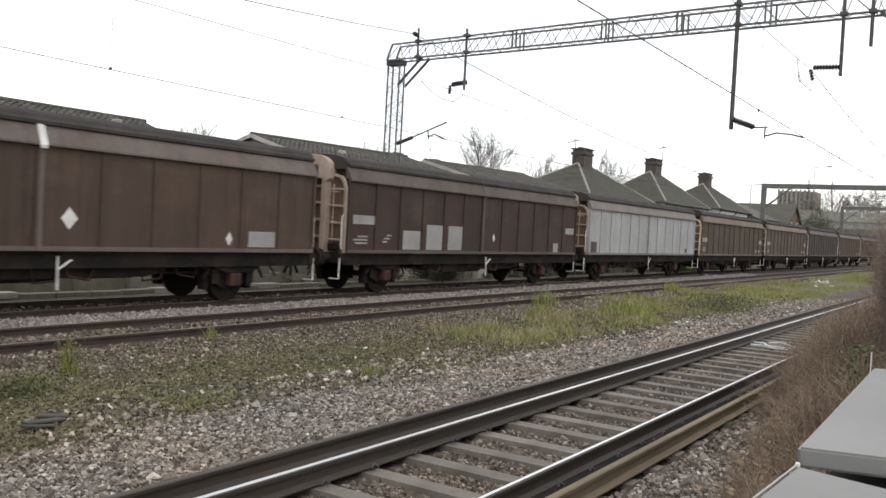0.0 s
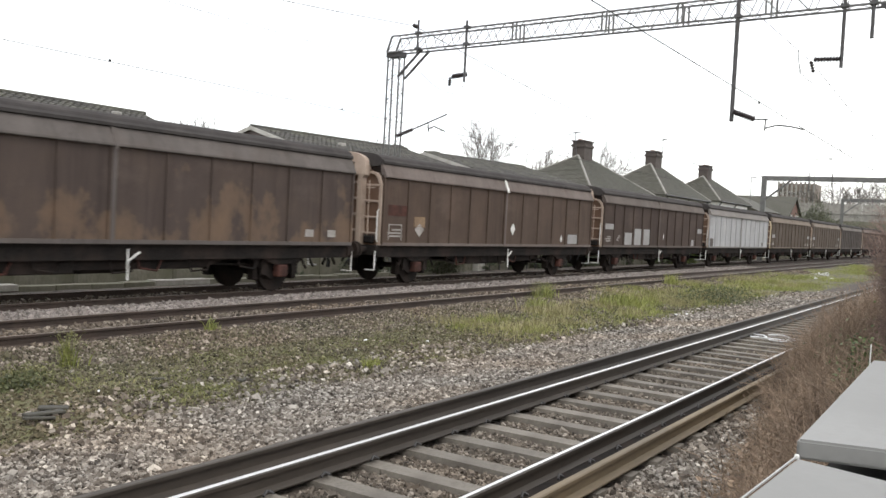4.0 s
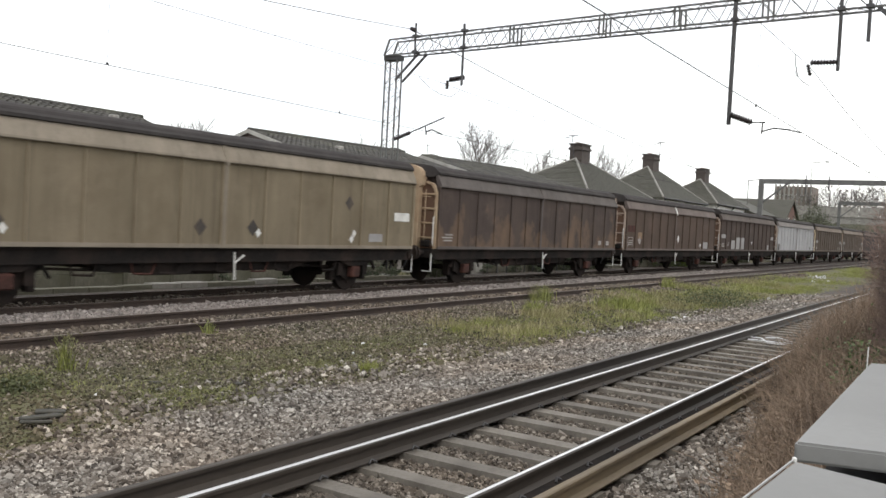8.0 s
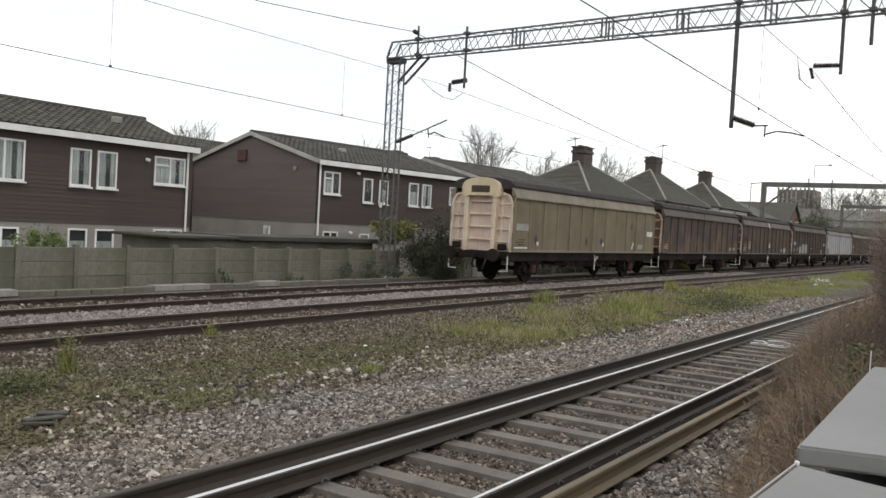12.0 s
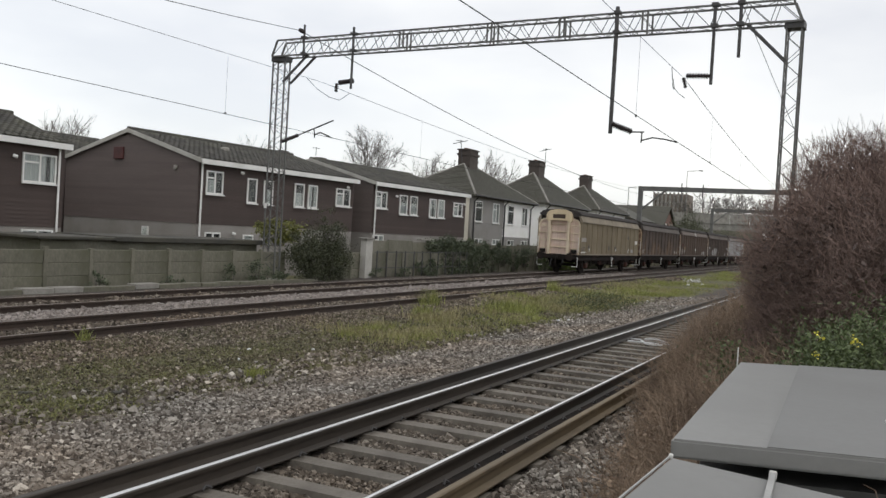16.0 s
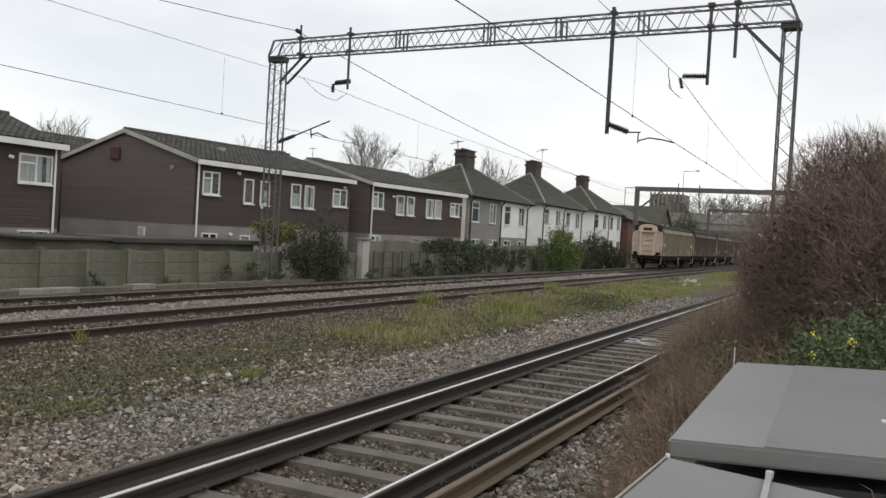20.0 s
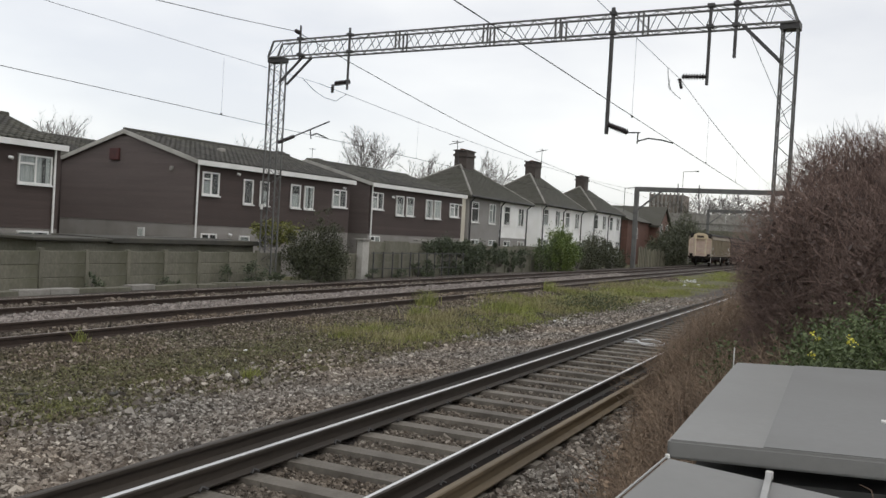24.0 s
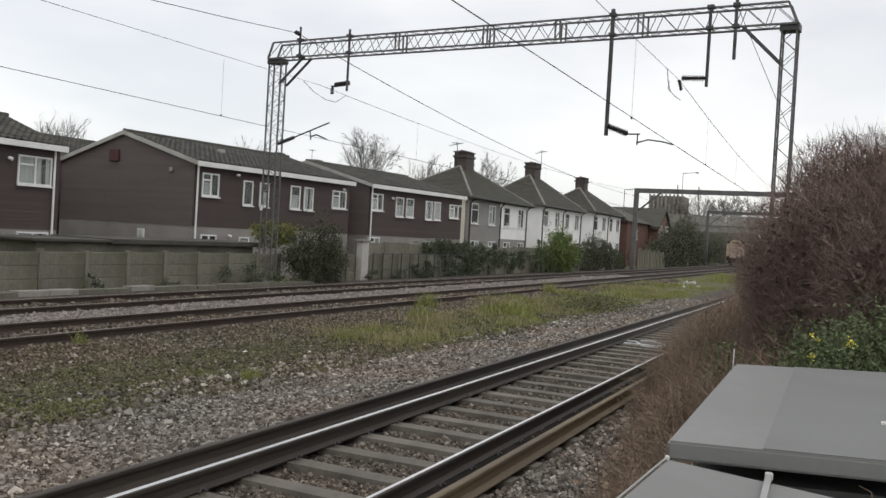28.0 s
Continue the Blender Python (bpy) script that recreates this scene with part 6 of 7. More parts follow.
window(brick_house, 114.0, 26.5, 2.9, 1.5, 1.4, 2)

# ---- distance ----
tower = thing("tower_block", "distant brown tower block with ribbed flanks", "tower block")
part("wall", boxes((276, 286, 49.5, 59.8, -1, 18.4)), "tower", tower)
for i in range(9):
    part("rib", boxes((275.6, 276.0, 49.6 + i * 1.25, 50.1 + i * 1.25, 0, 18.9)), "pale_concrete", tower)
for i in range(4):
    part("window_band", boxes((275.8, 275.995, 50.2, 59.4, 3.0 + i * 4, 4.2 + i * 4)), "glass", tower)

bridge = thing("road_bridge", "grey concrete road bridge over the tracks", "bridge")
part("deck", boxes((196, 206, -40, 62, 6.0, 7.5), bevel=0.1), "pale_concrete", bridge)
for i in range(20):
    part("parapet_panel", boxes((195.8, 196.1, -38 + i * 4, -34.15 + i * 4, 7.5, 9.6)), "pale_concrete", bridge)
for y in (-6, 8.5, 24, 36):
    part("pier", boxes((197, 205, y - 0.9, y + 0.9, -0.6, 6.0), bevel=0.1), "pale_concrete", bridge)
part("abutment", boxes((194, 208, 20.5, 62, -0.6, 6.0)), "concrete", bridge)


def bridge_van():
    """A white box van on the bridge; its length lies along y, its nose at -y."""
    v = thing("box_van", "white box van driving over the road bridge", "van")
    part("box_body", boxes((-1.05, 1.05, -1.3, 2.9, 0.75, 3.35), bevel=0.06), "white_wall", v, "white box body")
    bm = bmesh.new()
    prism_x(bm, [(-1.35, 0.5), (-1.35, 2.4), (-2.0, 2.35), (-2.55, 1.45), (-3.0, 1.3), (-3.05, 0.5)], -0.98, 0.98)
    part("cab", bm, "upvc", v, "white cab")
    bm = bmesh.new()
    prism_x(bm, [(-2.08, 2.28), (-2.13, 2.29), (-2.6, 1.5), (-2.56, 1.48)], -0.85, 0.85)
    part("windscreen", bm, "black", v, "dark windscreen")
    part("side_window", boxes((-1.0, -0.985, -2.05, -1.5, 1.6, 2.2)), "black", v)
    part("chassis", boxes((-0.9, 0.9, -2.9, 2.85, 0.45, 0.74)), "under", v)
    for y in (-2.3, 1.9):
        for x in (-0.9, 0.9):
            w = part("wheel", rods(0.38, [(x - 0.12, y, 0.38), (x + 0.12, y, 0.38)], n=16), "black", v)
            part("hub", rods(0.2, [(x - 0.13, y, 0.38), (x + 0.13, y, 0.38)], n=12), "steel", w)
    return v


BRIDGE_VAN = bridge_van()


def street_lamp(x, y, h, reach):
    lamp = thing("street_lamp", "tall grey street lamp with a short arm", "street lamp")
    part("pole", rods(0.05, [(x, y, -0.6), (x, y, h)], n=8), "steel", lamp)
    part("arm", rods(0.05, [(x, y, h), (x + 0.2, y - reach, h + 0.15)], n=6), "steel", lamp)
    part("lantern", boxes((x - 0.1, x + 0.5, y - reach - 0.5, y - reach, h + 0.05, h + 0.22), bevel=0.03), "steel", lamp)


street_lamp(150.0, 27.2, 14.8, 2.0)
street_lamp(120.0, 29.6, 9.8, 1.5)


def bare_tree(name, label, x, y, base, height, spread, seed, forks=(7, 7, 6, 4), mat="bark"):
    """A short trunk, limbs that fan out and rise, and side shoots that fork to fine twigs; spread: the limbs' widest lean in degrees."""
    r = random.Random(seed)
    tree = thing(name, label, "tree", pose(x, y, base))
    trunk, crown = Soup(), Soup()
    thin = 0.0025 + height * 0.0005 + (0.012 if x > 200 else 0.0)

    def grow(p, d, length, rad, level):
        n = 5 if level < 2 else 3
        pts, q = [p.copy()], p.copy()
        for i in range(n):
            d = (d + Vector((r.gauss(0, 0.08), r.gauss(0, 0.08), 0.07 if level else 0.0))).normalized()
            q = q + d * (length / n)
            pts.append(q.copy())
        strand(trunk if level < 2 else crown, [v[:] for v in pts], rad, max(rad * 0.35, thin * 0.8))
        if level > len(forks) - 1:
            return
        for i in range(forks[level]):
            u = 0.3 + 0.7 * (i + r.random()) / forks[level]
            k = pts[int(u * n)].lerp(pts[min(n, int(u * n) + 1)], u * n - int(u * n))
            turn = r.uniform(0, 6.283)
            side = Vector((math.cos(turn), math.sin(turn), r.gauss(0.1, 0.4)))
            side = (side - d * side.dot(d)).normalized()
            lean = radians(r.uniform(22, 50))
            grow(k, d * math.cos(lean) + side * math.sin(lean), length * (0.5 - 0.22 * u) * r.uniform(0.8, 1.2), max(rad * 0.42, thin), level + 1)

    foot = Vector((r.gauss(0, 0.1), 0, height * 0.46))
    strand(trunk, [(0, 0, 0), (foot.x * 0.4, 0, height * 0.23), foot[:]], height * 0.018, height * 0.013)
    for i in range(forks[0]):
        turn, lean = 6.283 * (i + r.random() * 0.7) / forks[0], radians(spread * (0.15 + 0.85 * ((i * 3) % forks[0]) / (forks[0] - 1)))
        d = Vector((math.cos(turn) * math.sin(lean), math.sin(turn) * math.sin(lean), math.cos(lean)))
        grow(foot, d, height * 0.5 * (0.86 + 0.14 * math.cos(lean)) * r.uniform(0.88, 1.0), height * 0.0055, 1)
    trunk.part("trunk", mat, tree)
    crown.part("crown", mat, tree, "bare fine twigs")
    return tree


bare_tree("bare_tree", "bare winter tree with a round crown behind the terrace", 67.4, 40.0, -0.6, 11.0, 50, 5, (9, 9, 7, 5))
bare_tree("bare_tree", "small bare winter tree between the roofs", 79.2, 40.0, -0.6, 10.3, 44, 6, (8, 8, 6, 5))
bare_tree("bare_tree", "bare winter tree behind the chimney", 95.6, 40.0, -0.6, 11.6, 50, 7, (9, 9, 7, 4))
bare_tree("bare_tree", "bare winter tree with many upright shoots behind the roofs", 47.2, 55.6, -0.6, 9.6, 34, 8, (16, 9, 5))
bare_tree("bare_tree", "bare winter tree top above the roof", 58.4, 46.0, -0.6, 9.2, 24, 9, (10, 6, 4))
for i, (x, y, h) in enumerate(((225, 36, 16), (232, 29, 16.5), (240, 22, 15.5), (228, 42, 14.5), (250, 33, 17), (238, 15, 15), (236, 6, 15), (226, 32.5, 14.5), (244, 26, 15.5))):
    bare_tree("bare_tree", "distant bare tree beyond the bridge", x, y, -0.6, h * 1.05, 50, 20 + i, (8, 7, 6, 3))

# ---- shrubs, ivy, hedges ----


def shrub(name, label, blobs, material, size, seed, stems=True, category="shrub"):
    """blobs: centre x, y, z, radii x, y, z, leaves. Uneven clumps of small leaves on stems."""
    rng = np.random.default_rng(seed)
    t = thing(name, label, category)
    soup = Soup()
    wood = Soup()
    for cx, cy, cz, rx, ry, rz, count in blobs:
        clumps = max(8, count // 90)
        c = rng.normal(size=(clumps, 3))
        c /= np.linalg.norm(c, axis=1)[:, None]
        c *= rng.uniform(0.4, 1.12, (clumps, 1))
        pick = rng.integers(0, clumps, count)
        p = c[pick] + rng.normal(0, 0.13, (count, 3)) * rng.uniform(0.5, 1.9, (clumps, 1))[pick]
        p = p * [rx, ry, rz] + [cx, cy, cz]
        p = p[p[:, 2] > -0.5]
        soup.bulk(leaves(rng, p, size), LEAF)
        if stems:
            for q in c[:40]:
                tip = q * [rx, ry, rz] + [cx, cy, cz]
                root = np.array([cx + rng.normal(0, rx * 0.15), cy, max(-0.5, cz - rz)])
                strand(wood, [root, (root + tip) / 2 + rng.normal(0, 0.1, 3), tip], 0.02, 0.006)
    soup.part("foliage", material, t)
    if wood.n:
        wood.part("stems", "bark", t)
    return t


shrub("evergreen_shrub", "dense dark evergreen shrub beside the portal mast", [(30.8, 20.4, 0.4, 2.1, 0.6, 0.95, 15000), (31.3, 20.5, 1.2, 1.6, 0.55, 0.9, 6500), (29.6, 20.6, 0.8, 1.1, 0.5, 0.7, 4500), (31.1, 20.5, 2.0, 1.3, 0.5, 0.75, 1300)], "olive", 0.042, 31)
shrub("lime_shrub", "yellow-green shrub top over the fence", [(29.3, 21.7, 1.6, 1.25, 0.6, 0.55, 2200), (30.4, 21.9, 1.7, 0.8, 0.5, 0.4, 700)], "lime", 0.07, 32)
shrub("garden_shrub", "rounded green garden shrub behind the fence", [(14.95, 24.0, 0.6, 0.66, 0.6, 0.6, 3400)], "bright", 0.04, 33)
shrub("ivy", "dark ivy hanging thickly over the concrete wall", [(43.4, 21.1, 1.25, 1.5, 0.25, 0.4, 2600), (44.6, 21.0, 0.8, 1.3, 0.3, 0.9, 4200), (46.4, 21.0, 1.15, 1.6, 0.28, 0.5, 3600), (47.8, 20.95, 0.6, 1.1, 0.3, 0.9, 3400), (49.4, 21.0, 0.9, 1.3, 0.28, 0.6, 3000)], "ivy", 0.06, 34, category="ivy")
shrub("ivy", "ragged ivy clumps lower on the concrete wall", [(41.6, 20.9, 0.1, 1.3, 0.3, 0.5, 1500), (52.6, 20.95, 0.8, 1.2, 0.28, 0.75, 3200), (54.6, 20.95, 0.3, 0.9, 0.3, 0.7, 2200), (45.6, 20.95, 0.0, 1.5, 0.3, 0.6, 2600), (48.6, 20.95, 0.0, 1.4, 0.3, 0.6, 2400), (51.0, 20.95, 0.3, 1.2, 0.3, 0.8, 2400), (56.6, 20.95, 0.7, 1.1, 0.3, 0.7, 2400)], "ivy", 0.06, 134, category="ivy")
for i, (x, y, r, h, k) in enumerate(((19.0, 20.55, 0.3, 0.35, 420), (25.1, 20.5, 0.35, 0.45, 650), (26.5, 20.4, 0.7, 0.5, 1500), (27.9, 20.3, 0.6, 0.3, 800), (22.2, 20.6, 0.5, 0.2, 350), (35.5, 20.5, 0.6, 0.3, 600), (38.5, 20.5, 0.8, 0.35, 700), (41.5, 20.5, 0.7, 0.5, 900))):
    shrub("weed_clump", "dark ragged weeds at the foot of the fence", [(x, y, -0.3 + h * 0.5, r, 0.25, h, k)], "ivy", 0.04, 90 + i, category="weeds")
shrub("green_shrub", "bright green leafy shrub by the white houses", [(63.6, 20.3, 1.3, 2.6, 0.8, 1.5, 11000), (65.4, 20.4, 0.8, 2.0, 0.7, 1.2, 4500), (61.6, 20.4, 0.7, 1.4, 0.6, 1.0, 2200)], "bright", 0.07, 35)
shrub("pale_bramble", "pale arching bramble thicket at the wall", [(59.6, 20.4, 0.9, 1.9, 0.5, 1.2, 2600), (61.2, 20.3, 1.4, 1.3, 0.5, 1.2, 1500), (68.6, 20.5, 1.0, 1.5, 0.5, 1.2, 1500)], "gorse", 0.06, 36)
shrub("dark_hedge", "dark thicket of shrubs along the line", [(74, 20.8, 0.9, 4.0, 0.7, 1.6, 9000), (80.5, 20.9, 0.7, 3.2, 0.7, 1.3, 7000), (77, 20.9, 1.2, 3.0, 0.6, 1.3, 3500), (85, 20.9, 0.3, 2.0, 0.5, 1.0, 2500)], "olive", 0.07, 37)
shrub("dark_hedge", "dark shrubs below the distant bridge", [(107, 21.5, 1.3, 5, 1.2, 2.0, 7000), (116, 21.5, 2.0, 6, 1.2, 3.0, 9000), (126, 22, 2.6, 7, 1.5, 3.6, 9000), (138, 22.5, 2.2, 9, 1.5, 3.2, 8000), (152, 23, 2, 9, 2, 3.2, 7000), (172, 23, 2, 12, 2, 3.2, 6000)], "olive", 0.12, 38)
shrub("far_hedge", "dark undergrowth beyond the bridge", [(232, 16, 2.5, 5, 16, 4.0, 7000), (228, -8, 2.5, 5, 14, 4.0, 4000)], "olive", 0.2, 41, False)
shrub("far_scrub", "grey-brown scrub beyond the bridge", [(222, 34, 8, 8, 20, 4.0, 8000), (216, 8, 6, 6, 12, 5.0, 7500)], "far_twig", 0.16, 39, False)

palisade = thing("timber_fence", "weathered upright timber fence by the line", "fence")
for i in range(18):
    part("slat", boxes((91.0 + i * 0.8, 91.55 + i * 0.8, 20.6, 20.66, -0.5, 1.75 - 0.02 * i + 0.14 * math.sin(i * 2.1)), bevel=0.02), "slat", palisade)


def bramble_bush():
    """A tall leafless thicket of purple-brown stems, opaque inside, frayed at the rim."""
    rng = np.random.default_rng(51)
    bush = thing("bramble_bush", "tall tangled leafless thicket of purple-brown stems", "bush")
    fine, rim, canes, inner_fill = Soup(), Soup(), Soup(), Soup()

    def shell(count, c, r, lo, hi):
        d = rng.normal(size=(count, 3))
        d /= np.linalg.norm(d, axis=1)[:, None]
        edge = 1 + 0.06 * np.sin(5 * d[:, :1] + 3 * d[:, 1:2]) + 0.06 * np.sin(9 * d[:, 2:] + 4 * d[:, :1])
        d = d / (np.abs(d) ** 3).sum(1, keepdims=True) ** 0.3333
        p = np.array(c) + d * r * edge * rng.uniform(lo, hi, (count, 1))
        keep = p[:, 2] > -0.3
        return p[keep], d[keep]

    lumps = (((11.0, -0.62, 1.3), (2.28, 1.72, 1.91), 1.0), ((9.3, -1.5, 1.2), (1.9, 1.7, 1.8), 0.4), ((13.5, -0.3, 0.9), (2.5, 1.45, 1.6), 0.3))
    for c, r, k in lumps:
        p, d = shell(int(36000 * k), c, r, 0.55, 0.95)
        twig_cloud(rng, fine, p, 0.4 * d + rng.normal(0, 0.5, p.shape) + [0, 0, 0.45], 4, 0.24, 0.003, 0.0014, 0.32)
        p, d = shell(int(70000 * k), c, r, 0.8, 1.01)
        twig_cloud(rng, rim, p, 0.5 * d + rng.normal(0, 0.45, p.shape) + [0, 0, 0.5], 2, 0.15, 0.0022, 0.001, 0.28)
        # dark flakes added inside stand for the dense, shaded depth
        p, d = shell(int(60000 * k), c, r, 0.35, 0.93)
        inner_fill.bulk(leaves(rng, p, 0.034, 0.0, 2.6), LEAF)
        p, d = shell(int(150 * k), c, r, 0.84, 0.96)
        for root, out in zip(p, d):
            side = np.cross(out, rng.normal(size=3))
            n = rng.uniform(0.35, 1.0)
            pts = [root + side * n * (t - 0.5) * 0.8 + out * 0.16 * n * (4 * t * (1 - t) - 0.7) + np.array([0, 0, -0.35 * n]) * t * t + rng.normal(0, 0.012, 3) for t in np.linspace(0, 1, 7)]
            strand(canes, pts, rng.uniform(0.0035, 0.0075), 0.0018)
    tagged(fine.part("twig_mass", "twig", bush), kind="stuff")
    tagged(rim.part("twig_fringe", "twig", bush), kind="stuff")
    tagged(canes.part("cane_mass", "cane", bush, "arching paler canes"), kind="stuff")
    inner_fill.part("dead_leaves", "thicket", bush, "dark filler flakes for the thicket's shaded inside")


bramble_bush()


def dry_scrub():
    """Dead bramble stems and grass between the ballast and the cabinets."""
    rng = np.random.default_rng(61)
    t = thing("dry_bramble", "rust-brown dead bramble and grass beside the ballast", "bramble")
    soup, loops = Soup(), Soup()
    k = 44000
    x = np.where(rng.random(k) < 0.35, rng.uniform(4.8, 12, k), rng.uniform(10, 22, k))
    clump = 0.5 + 0.5 * np.sin(x * 2.3 + 1.3 * np.sin(x * 5.1))
    edge = np.interp(x, (4, 8, 10.5, 14, 20), (1.6, 1.95, 2.3, 2.66, 2.95)) + 0.12 * np.sin(x * 1.7) + 0.06 * np.sin(x * 6.3)
    far = rng.uniform(0, 1.5, k) ** 1.15
    y = edge - far
    h = np.minimum(0.2 + 0.075 * np.clip(x - 9, 0, 7) + 1.0 * far, 1.0 + 0.12 * np.clip(x - 8, 0, 6)) * rng.uniform(0.6, 1.1, k) * (0.8 + 0.35 * clump)
    start = np.stack([x, y, np.full(k, -0.36)], 1)
    start[:, 2] += h * rng.uniform(0.0, 0.85, k) * (rng.random(k) < 0.75)
    way = rng.normal(0, 0.62, (k, 3)) + [0, -0.05, 0.62]
    for lo, hi in ((0, 0.3), (0.3, 0.6), (0.6, 3)):
        m = (h >= lo) & (h < hi)
        twig_cloud(rng, soup, start[m], way[m], 4, float(h[m].mean()) * 0.5, 0.003, 0.0014, 0.34)
    k = 11000
    x, u = rng.uniform(8.2, 15, k), rng.uniform(0, 1, k)
    y = 0.45 + 1.35 * u + 0.05 * (x - 8)
    top = (1.45 - 1.0 * u) * rng.uniform(0.1, 1.0, k) ** 0.6
    start = np.stack([x, y, top - 0.35], 1)
    twig_cloud(rng, soup, start, rng.normal(0, 0.6, (k, 3)) + [0, 0.15, 0.35], 4, 0.34, 0.0032, 0.0014, 0.36)
    tagged(soup.part("stem_mass", "dry", t), kind="stuff")
    for i in range(330):
        x0 = rng.uniform(5.2, 19)
        y0 = 1.75 + min(0.8, (x0 - 7) * 0.08) - abs(rng.normal(0, 0.5))
        out = np.array([rng.normal(0, 0.5), rng.normal(0.05, 0.3), rng.uniform(0.6, 1.3)])
        n = min(1.0, 0.45 + 0.05 * (x0 - 5))
        pts = [np.array([x0, y0, -0.35]) + out * u * n + np.array([0.2 * out[0], 0.12, -0.75]) * u * u * n + rng.normal(0, 0.015, 3) for u in np.linspace(0, 1, 8)]
        strand(loops, pts, 0.0045, 0.0015)
    loops.part("arching_stem", "cane", t, "arching bramble stems")
    leafy = Soup()
    c = np.stack([rng.uniform(5.2, 20, 5200), 1.75 - np.abs(rng.normal(0, 0.55, 5200)), rng.uniform(-0.34, 0.3, 5200)], 1)
    c[:, 1] += np.clip((c[:, 0] - 8) * 0.08, -0.1, 0.7)
    c[:, 2] += 0.03 * (c[:, 0] - 5)
    leafy.bulk(leaves(rng, c, 0.026), LEAF)
    leafy.part("dead_leaves", "dry", t)
    g = Soup()
    c = np.concatenate([np.stack([rng.normal(12.5, 0.7, 700), rng.normal(1.7, 0.2, 700), rng.uniform(0.1, 0.7, 700)], 1),
                        np.stack([rng.normal(9.2, 0.45, 600), rng.normal(1.1, 0.14, 600), rng.normal(0.8, 0.16, 600)], 1)])
    g.bulk(leaves(rng, c, 0.022), LEAF)
    g.part("green_leaves", "gorse", t, "dark green bramble leaves")


dry_scrub()


def gorse():
    rng = np.random.default_rng(71)
    t = thing("flowering_shrub", "low green shrub with yellow flowers behind the cabinet", "shrub")
    soup, fl = Soup(), Soup()
    for i in range(330):
        c = np.array([rng.uniform(6.1, 8.0), rng.uniform(-2.2, 0.4), 0])
        h = 1.24 + 0.5 * (0.35 - c[1]) + rng.normal(0, 0.06) + 0.06 * (c[0] - 6.1)
        h = min(h, 1.75)
        k = 130
        p = c + rng.normal(0, 0.11, (k, 3)) + [0, 0, h - 0.12]
        p[:, 2] -= np.abs(rng.normal(0, 0.22, k))
        soup.bulk(leaves(rng, p, 0.013, 0.0, 3.0), LEAF)
    for x, y, z in ((5.82, 0.01, 1.46), (5.82, -0.02, 1.44), (5.82, 0.2, 1.46), (5.82, 0.21, 1.35), (5.82, -0.25, 1.48)):
        fl.bulk(leaves(rng, np.array([x, y, z]) + rng.normal(0, 0.013, (9, 3)), 0.017, 0, 1.2), LEAF)
    soup.part("foliage", "gorse", t)
    fl.part("flowers", "flower", t, "yellow flower clusters")


gorse()

# ---- lineside cabinets at the viewer's side ----


def lid_box(name, label, corners, z, thick):
    """corners of the lid's top, anticlockwise from above."""
    c = thing(name, label, "equipment cabinet")
    bm = bmesh.new()
    top = [bm.verts.new((x, y, z + dz)) for x, y, dz in corners]
    mid = [bm.verts.new((x, y, z + dz - thick)) for x, y, dz in corners]
    bm.faces.new(top)
    bm.faces.new(mid[::-1])
    for i in range(4):
        j = (i + 1) % 4
        bm.faces.new((top[i], mid[i], mid[j], top[j]))
    bmesh.ops.recalc_face_normals(bm, faces=bm.faces[:])
    bmesh.ops.bevel(bm, geom=list(bm.edges), offset=0.008, segments=2, affect="EDGES")
    part("lid", bm, "lid", c, "flat grey steel lid")
    cx, cy = sum(p[0] for p in corners) / 4, sum(p[1] for p in corners) / 4
    bm = bmesh.new()
    a = [bm.verts.new((cx + (x - cx) * 0.94, cy + (y - cy) * 0.94, z + dz - thick - 0.06)) for x, y, dz in corners]
    b = [bm.verts.new((v.co.x, v.co.y, -0.4)) for v in a]
    for i in range(4):
        j = (i + 1) % 4
        bm.faces.new((a[i], b[i], b[j], a[j]))
    bm.faces.new(a[::-1])
    bm.faces.new(b)
    bmesh.ops.recalc_face_normals(bm, faces=bm.faces[:])
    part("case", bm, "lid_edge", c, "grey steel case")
    return c


cab = lid_box("equipment_cabinet", "long grey steel lineside cabinet with overhanging lid", [(2.82, 0.51, 0), (3.28, -1.35, 0), (6.0, -1.6, 0), (5.02, 0.565, 0)], 1.35, 0.062)
# thin overlay added on the lid; its darker tone imitates a reflection edge
bm = bmesh.new()
sheet = [bm.verts.new(q) for q in ((2.9, 0.228, 1.3505), (3.3, -1.34, 1.3505), (5.96, -1.57, 1.3505), (5.14, 0.268, 1.3505), (2.9, 0.228, 1.354), (3.3, -1.34, 1.354), (5.96, -1.57, 1.354), (5.14, 0.268, 1.354))]
for f in ((0, 1, 2, 3), (7, 6, 5, 4), (0, 4, 5, 1), (1, 5, 6, 2), (2, 6, 7, 3), (3, 7, 4, 0)):
    bm.faces.new([sheet[i] for i in f])
part("lid_tone_overlay", bm, "lid_dark", cab, "thin darker overlay painting the lid's uneven reflection")
part("lid_plate", boxes((3.62, 3.66, -0.15, -0.12, 1.3545, 1.362)), "white_mark", cab, "white speck of paint")
cab2 = lid_box("equipment_cabinet", "grey steel lineside cabinet, lid sloping", [(1.4, 0.56, -0.03), (1.5, -1.4, -0.03), (2.62, -1.4, -0.12), (2.66, 0.48, 0.0)], 1.33, 0.03)
bm = bmesh.new()
angle_bar(bm, (2.675, 0.19, 1.322), (1.9, 0.165, 1.312), 0.017)
part("lid_catch", bm, "steel_pale", cab2, "pale galvanised lid catch")
part("catch_cap", boxes((2.668, 2.682, 0.179, 0.201, 1.31, 1.334), bevel=0.003), "white_mark", cab2, "small white tip of the catch")
# pale bar along the lid's left edge, white piece at its corner
bm = bmesh.new()
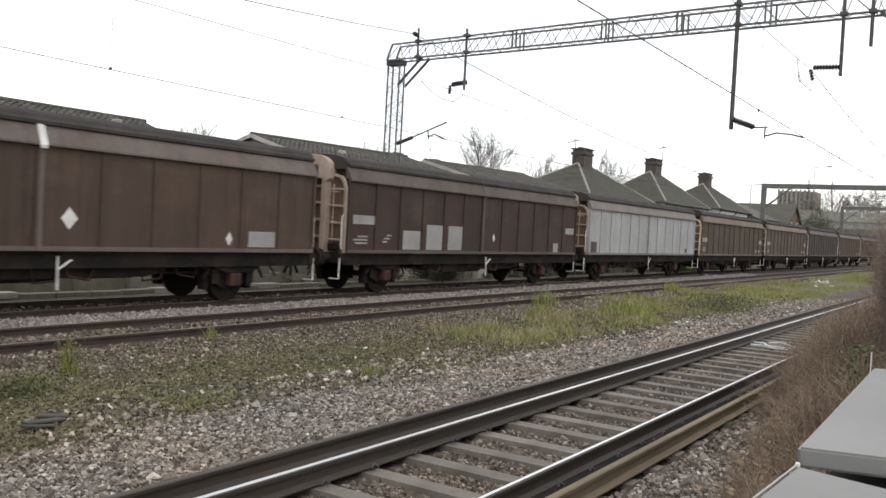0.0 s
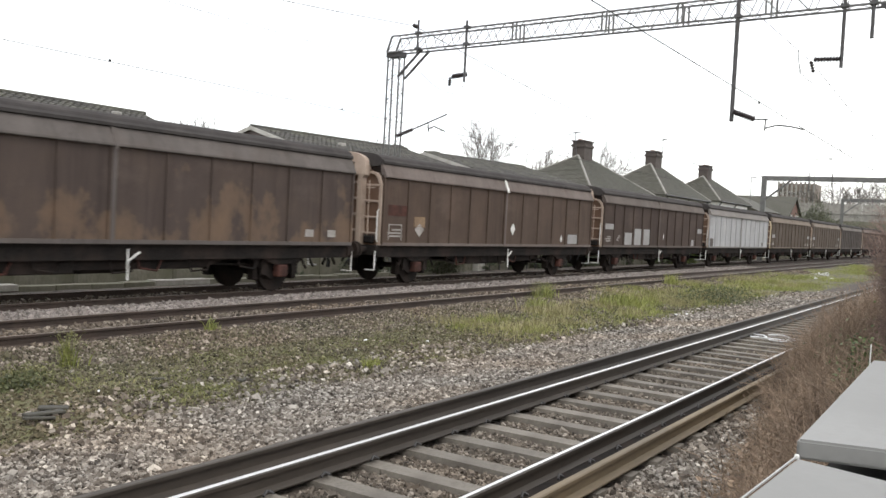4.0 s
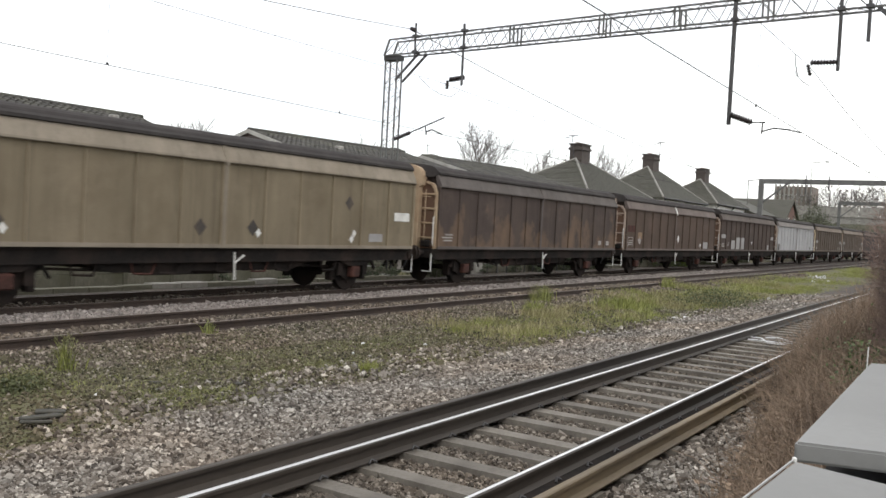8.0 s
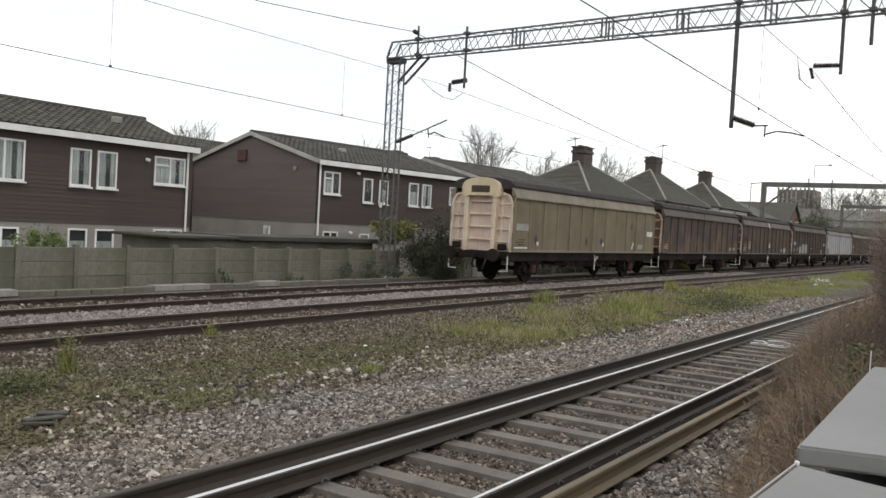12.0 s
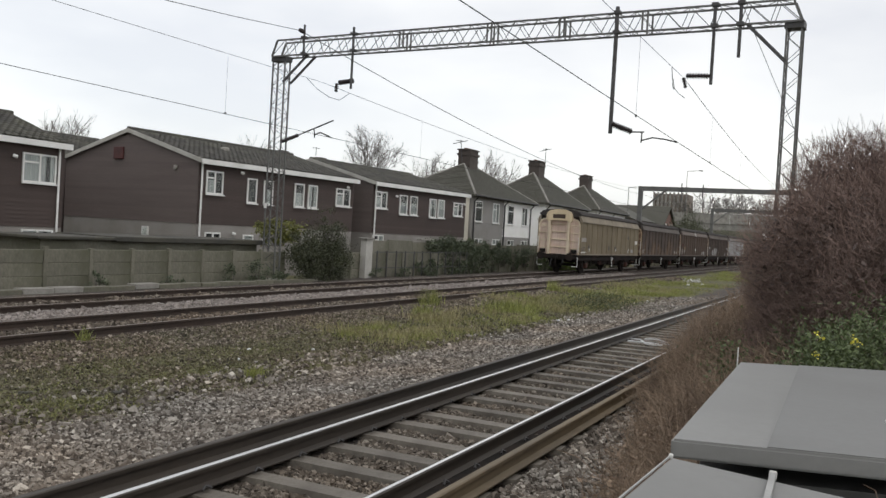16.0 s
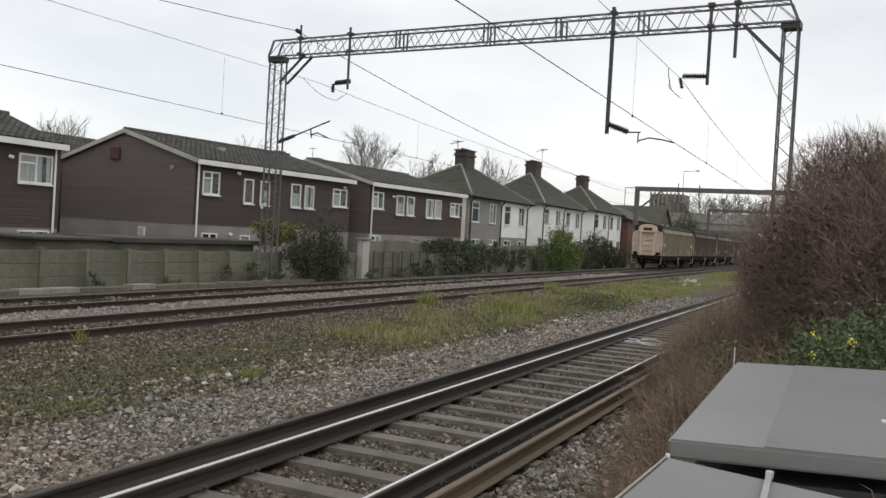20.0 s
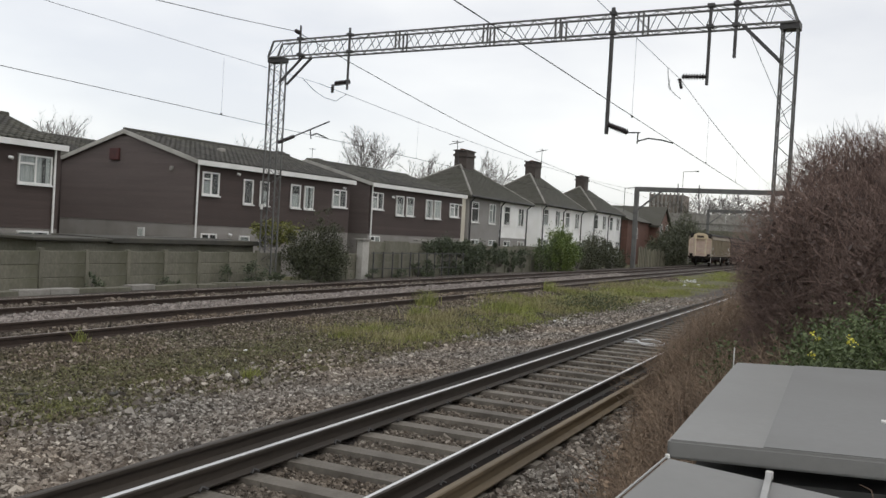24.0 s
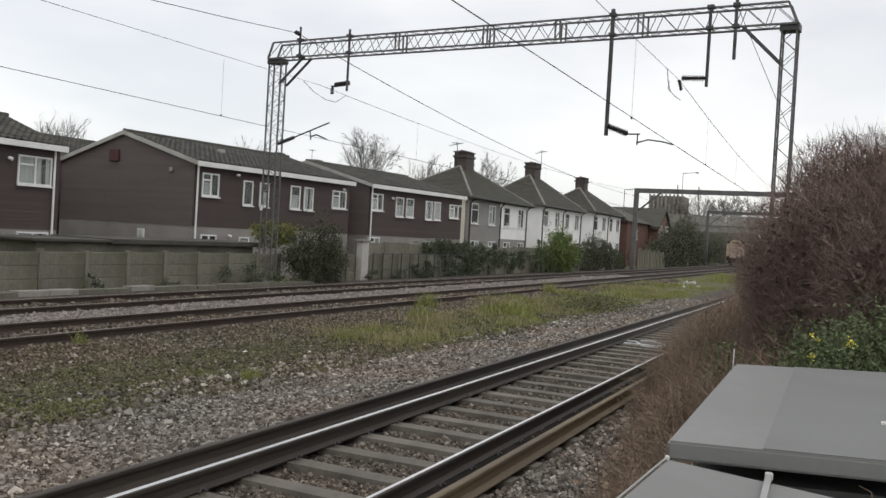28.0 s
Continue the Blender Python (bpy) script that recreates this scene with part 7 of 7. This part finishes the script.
angle_bar(bm, (2.662, 0.481, 1.331), (1.41, 0.561, 1.301), 0.005)
part("lid_rim", bm, "steel_pale", cab2, "thin pale rim")
part("corner_tip", boxes((2.655, 2.668, 0.472, 0.485, 1.325, 1.34), bevel=0.003), "white_mark", cab2, "small white corner piece")


def gap_stems():
    """Dead stems and grass caught between the two cabinets."""
    r = np.random.default_rng(17)
    t = thing("dead_stems", "dead brown stems caught between the two cabinets", "dead plant")
    soup = Soup()
    for i in range(46):
        y = r.uniform(-0.25, 0.5)
        q = np.array([2.755 + r.normal(0, 0.03), y, 1.1])
        out = np.array([r.normal(0, 0.25), r.normal(0, 0.5), r.uniform(0.5, 1.0)]) * r.uniform(0.12, 0.26)
        strand(soup, [q, q + out * 0.5 + r.normal(0, 0.01, 3), q + out * 0.9 + [0, 0, -0.02], q + out * 1.15 + [0, r.normal(0, 0.04), -0.07]], 0.003, 0.0012)
    tagged(soup.part("stem_mass", "dry", t), kind="stuff")


gap_stems()

# ---- litter ----
rng_l = random.Random(9)


def litter():
    strip = thing("plastic_strip", "tangle of white plastic strips across the sleepers", "litter")
    for pts in ([(19.1, 4.45, -0.12), (18.9, 4.2, -0.1), (18.4, 3.95, -0.13), (18.2, 3.6, -0.1)], [(18.6, 4.4, -0.12), (18.45, 4.1, -0.1), (18.7, 3.8, -0.13), (18.6, 3.5, -0.1)],
                [(19.3, 4.2, -0.12), (19.2, 3.9, -0.09), (19.0, 3.6, -0.12)]):
        part("strip", rods(0.016, pts, n=5), "plastic", strip)
    for x, y, s in ((16.9, 7.32, 0.05), (13.14, 8.8, 0.04), (6.33, 8.82, 0.05), (5.95, 9.6, 0.045), (12.2, 9.5, 0.04), (23.3, 7.5, 0.06), (23.8, 7.35, 0.06), (11.3, 9.0, 0.03), (35, 7.6, 0.06), (9.0, 8.4, 0.025), (52.0, 9.0, 0.12), (54.0, 8.5, 0.12)):
        bm = bmesh.new()
        bmesh.ops.create_icosphere(bm, subdivisions=1, radius=s)
        for v in bm.verts:
            v.co = Vector((v.co.x * rng_l.uniform(0.7, 1.3), v.co.y * rng_l.uniform(0.7, 1.3), v.co.z * 0.7))
        o = part("litter_scrap", bm, "plastic")
        o.matrix_basis = pose(x, y, float(ground_z(y)) + s * 0.4)
        tagged(o, "crumpled white scrap of litter on the verge", "litter", "scraps of litter")
    pole = thing("marker_post", "short thin white marker post in the brambles", "marker post")
    part("post", rods(0.004, [(5.42, 0.63, -0.4), (5.4, 0.62, 1.39)], n=6), "white_mark", pole)
    b = thing("plastic_bag", "white litter heap beside the far track", "litter")
    rr = np.random.default_rng(5)
    s = Soup()
    c = rr.normal(0, 1, (40, 3)) * [1.2, 0.3, 0.08] + [58, 9.6, -0.15]
    s.bulk(leaves(rr, c, 0.09), LEAF)
    s.part("scraps", "plastic", b)


litter()


# ---- what moves ----
def motions():
    times = [i * 0.5 for i in range(57)]
    for k, van in enumerate(VANS):
        walk(van, [(t, pose(tail(t) + k * PITCH, CENTRE, 0)) for t in times])
    walk(BRIDGE_VAN, [(t, pose(201.0, y, 7.5)) for t, y in ((0.0, 54.0), (23.0, 54.0), (24.5, 51.0), (25.5, 43.5), (26.5, 34.6), (27.0, 31.2), (27.6, 25.0), (28.0, 19.3))])
    fine = [i / 12 for i in range(337)]
    for axle, x in WHEELSETS:
        walk(axle, [(t, pose(x, 0, WHEEL, 0, math.degrees((tail(t) - tail(0)) / WHEEL) % 360, 0)) for t in fine])


motions()
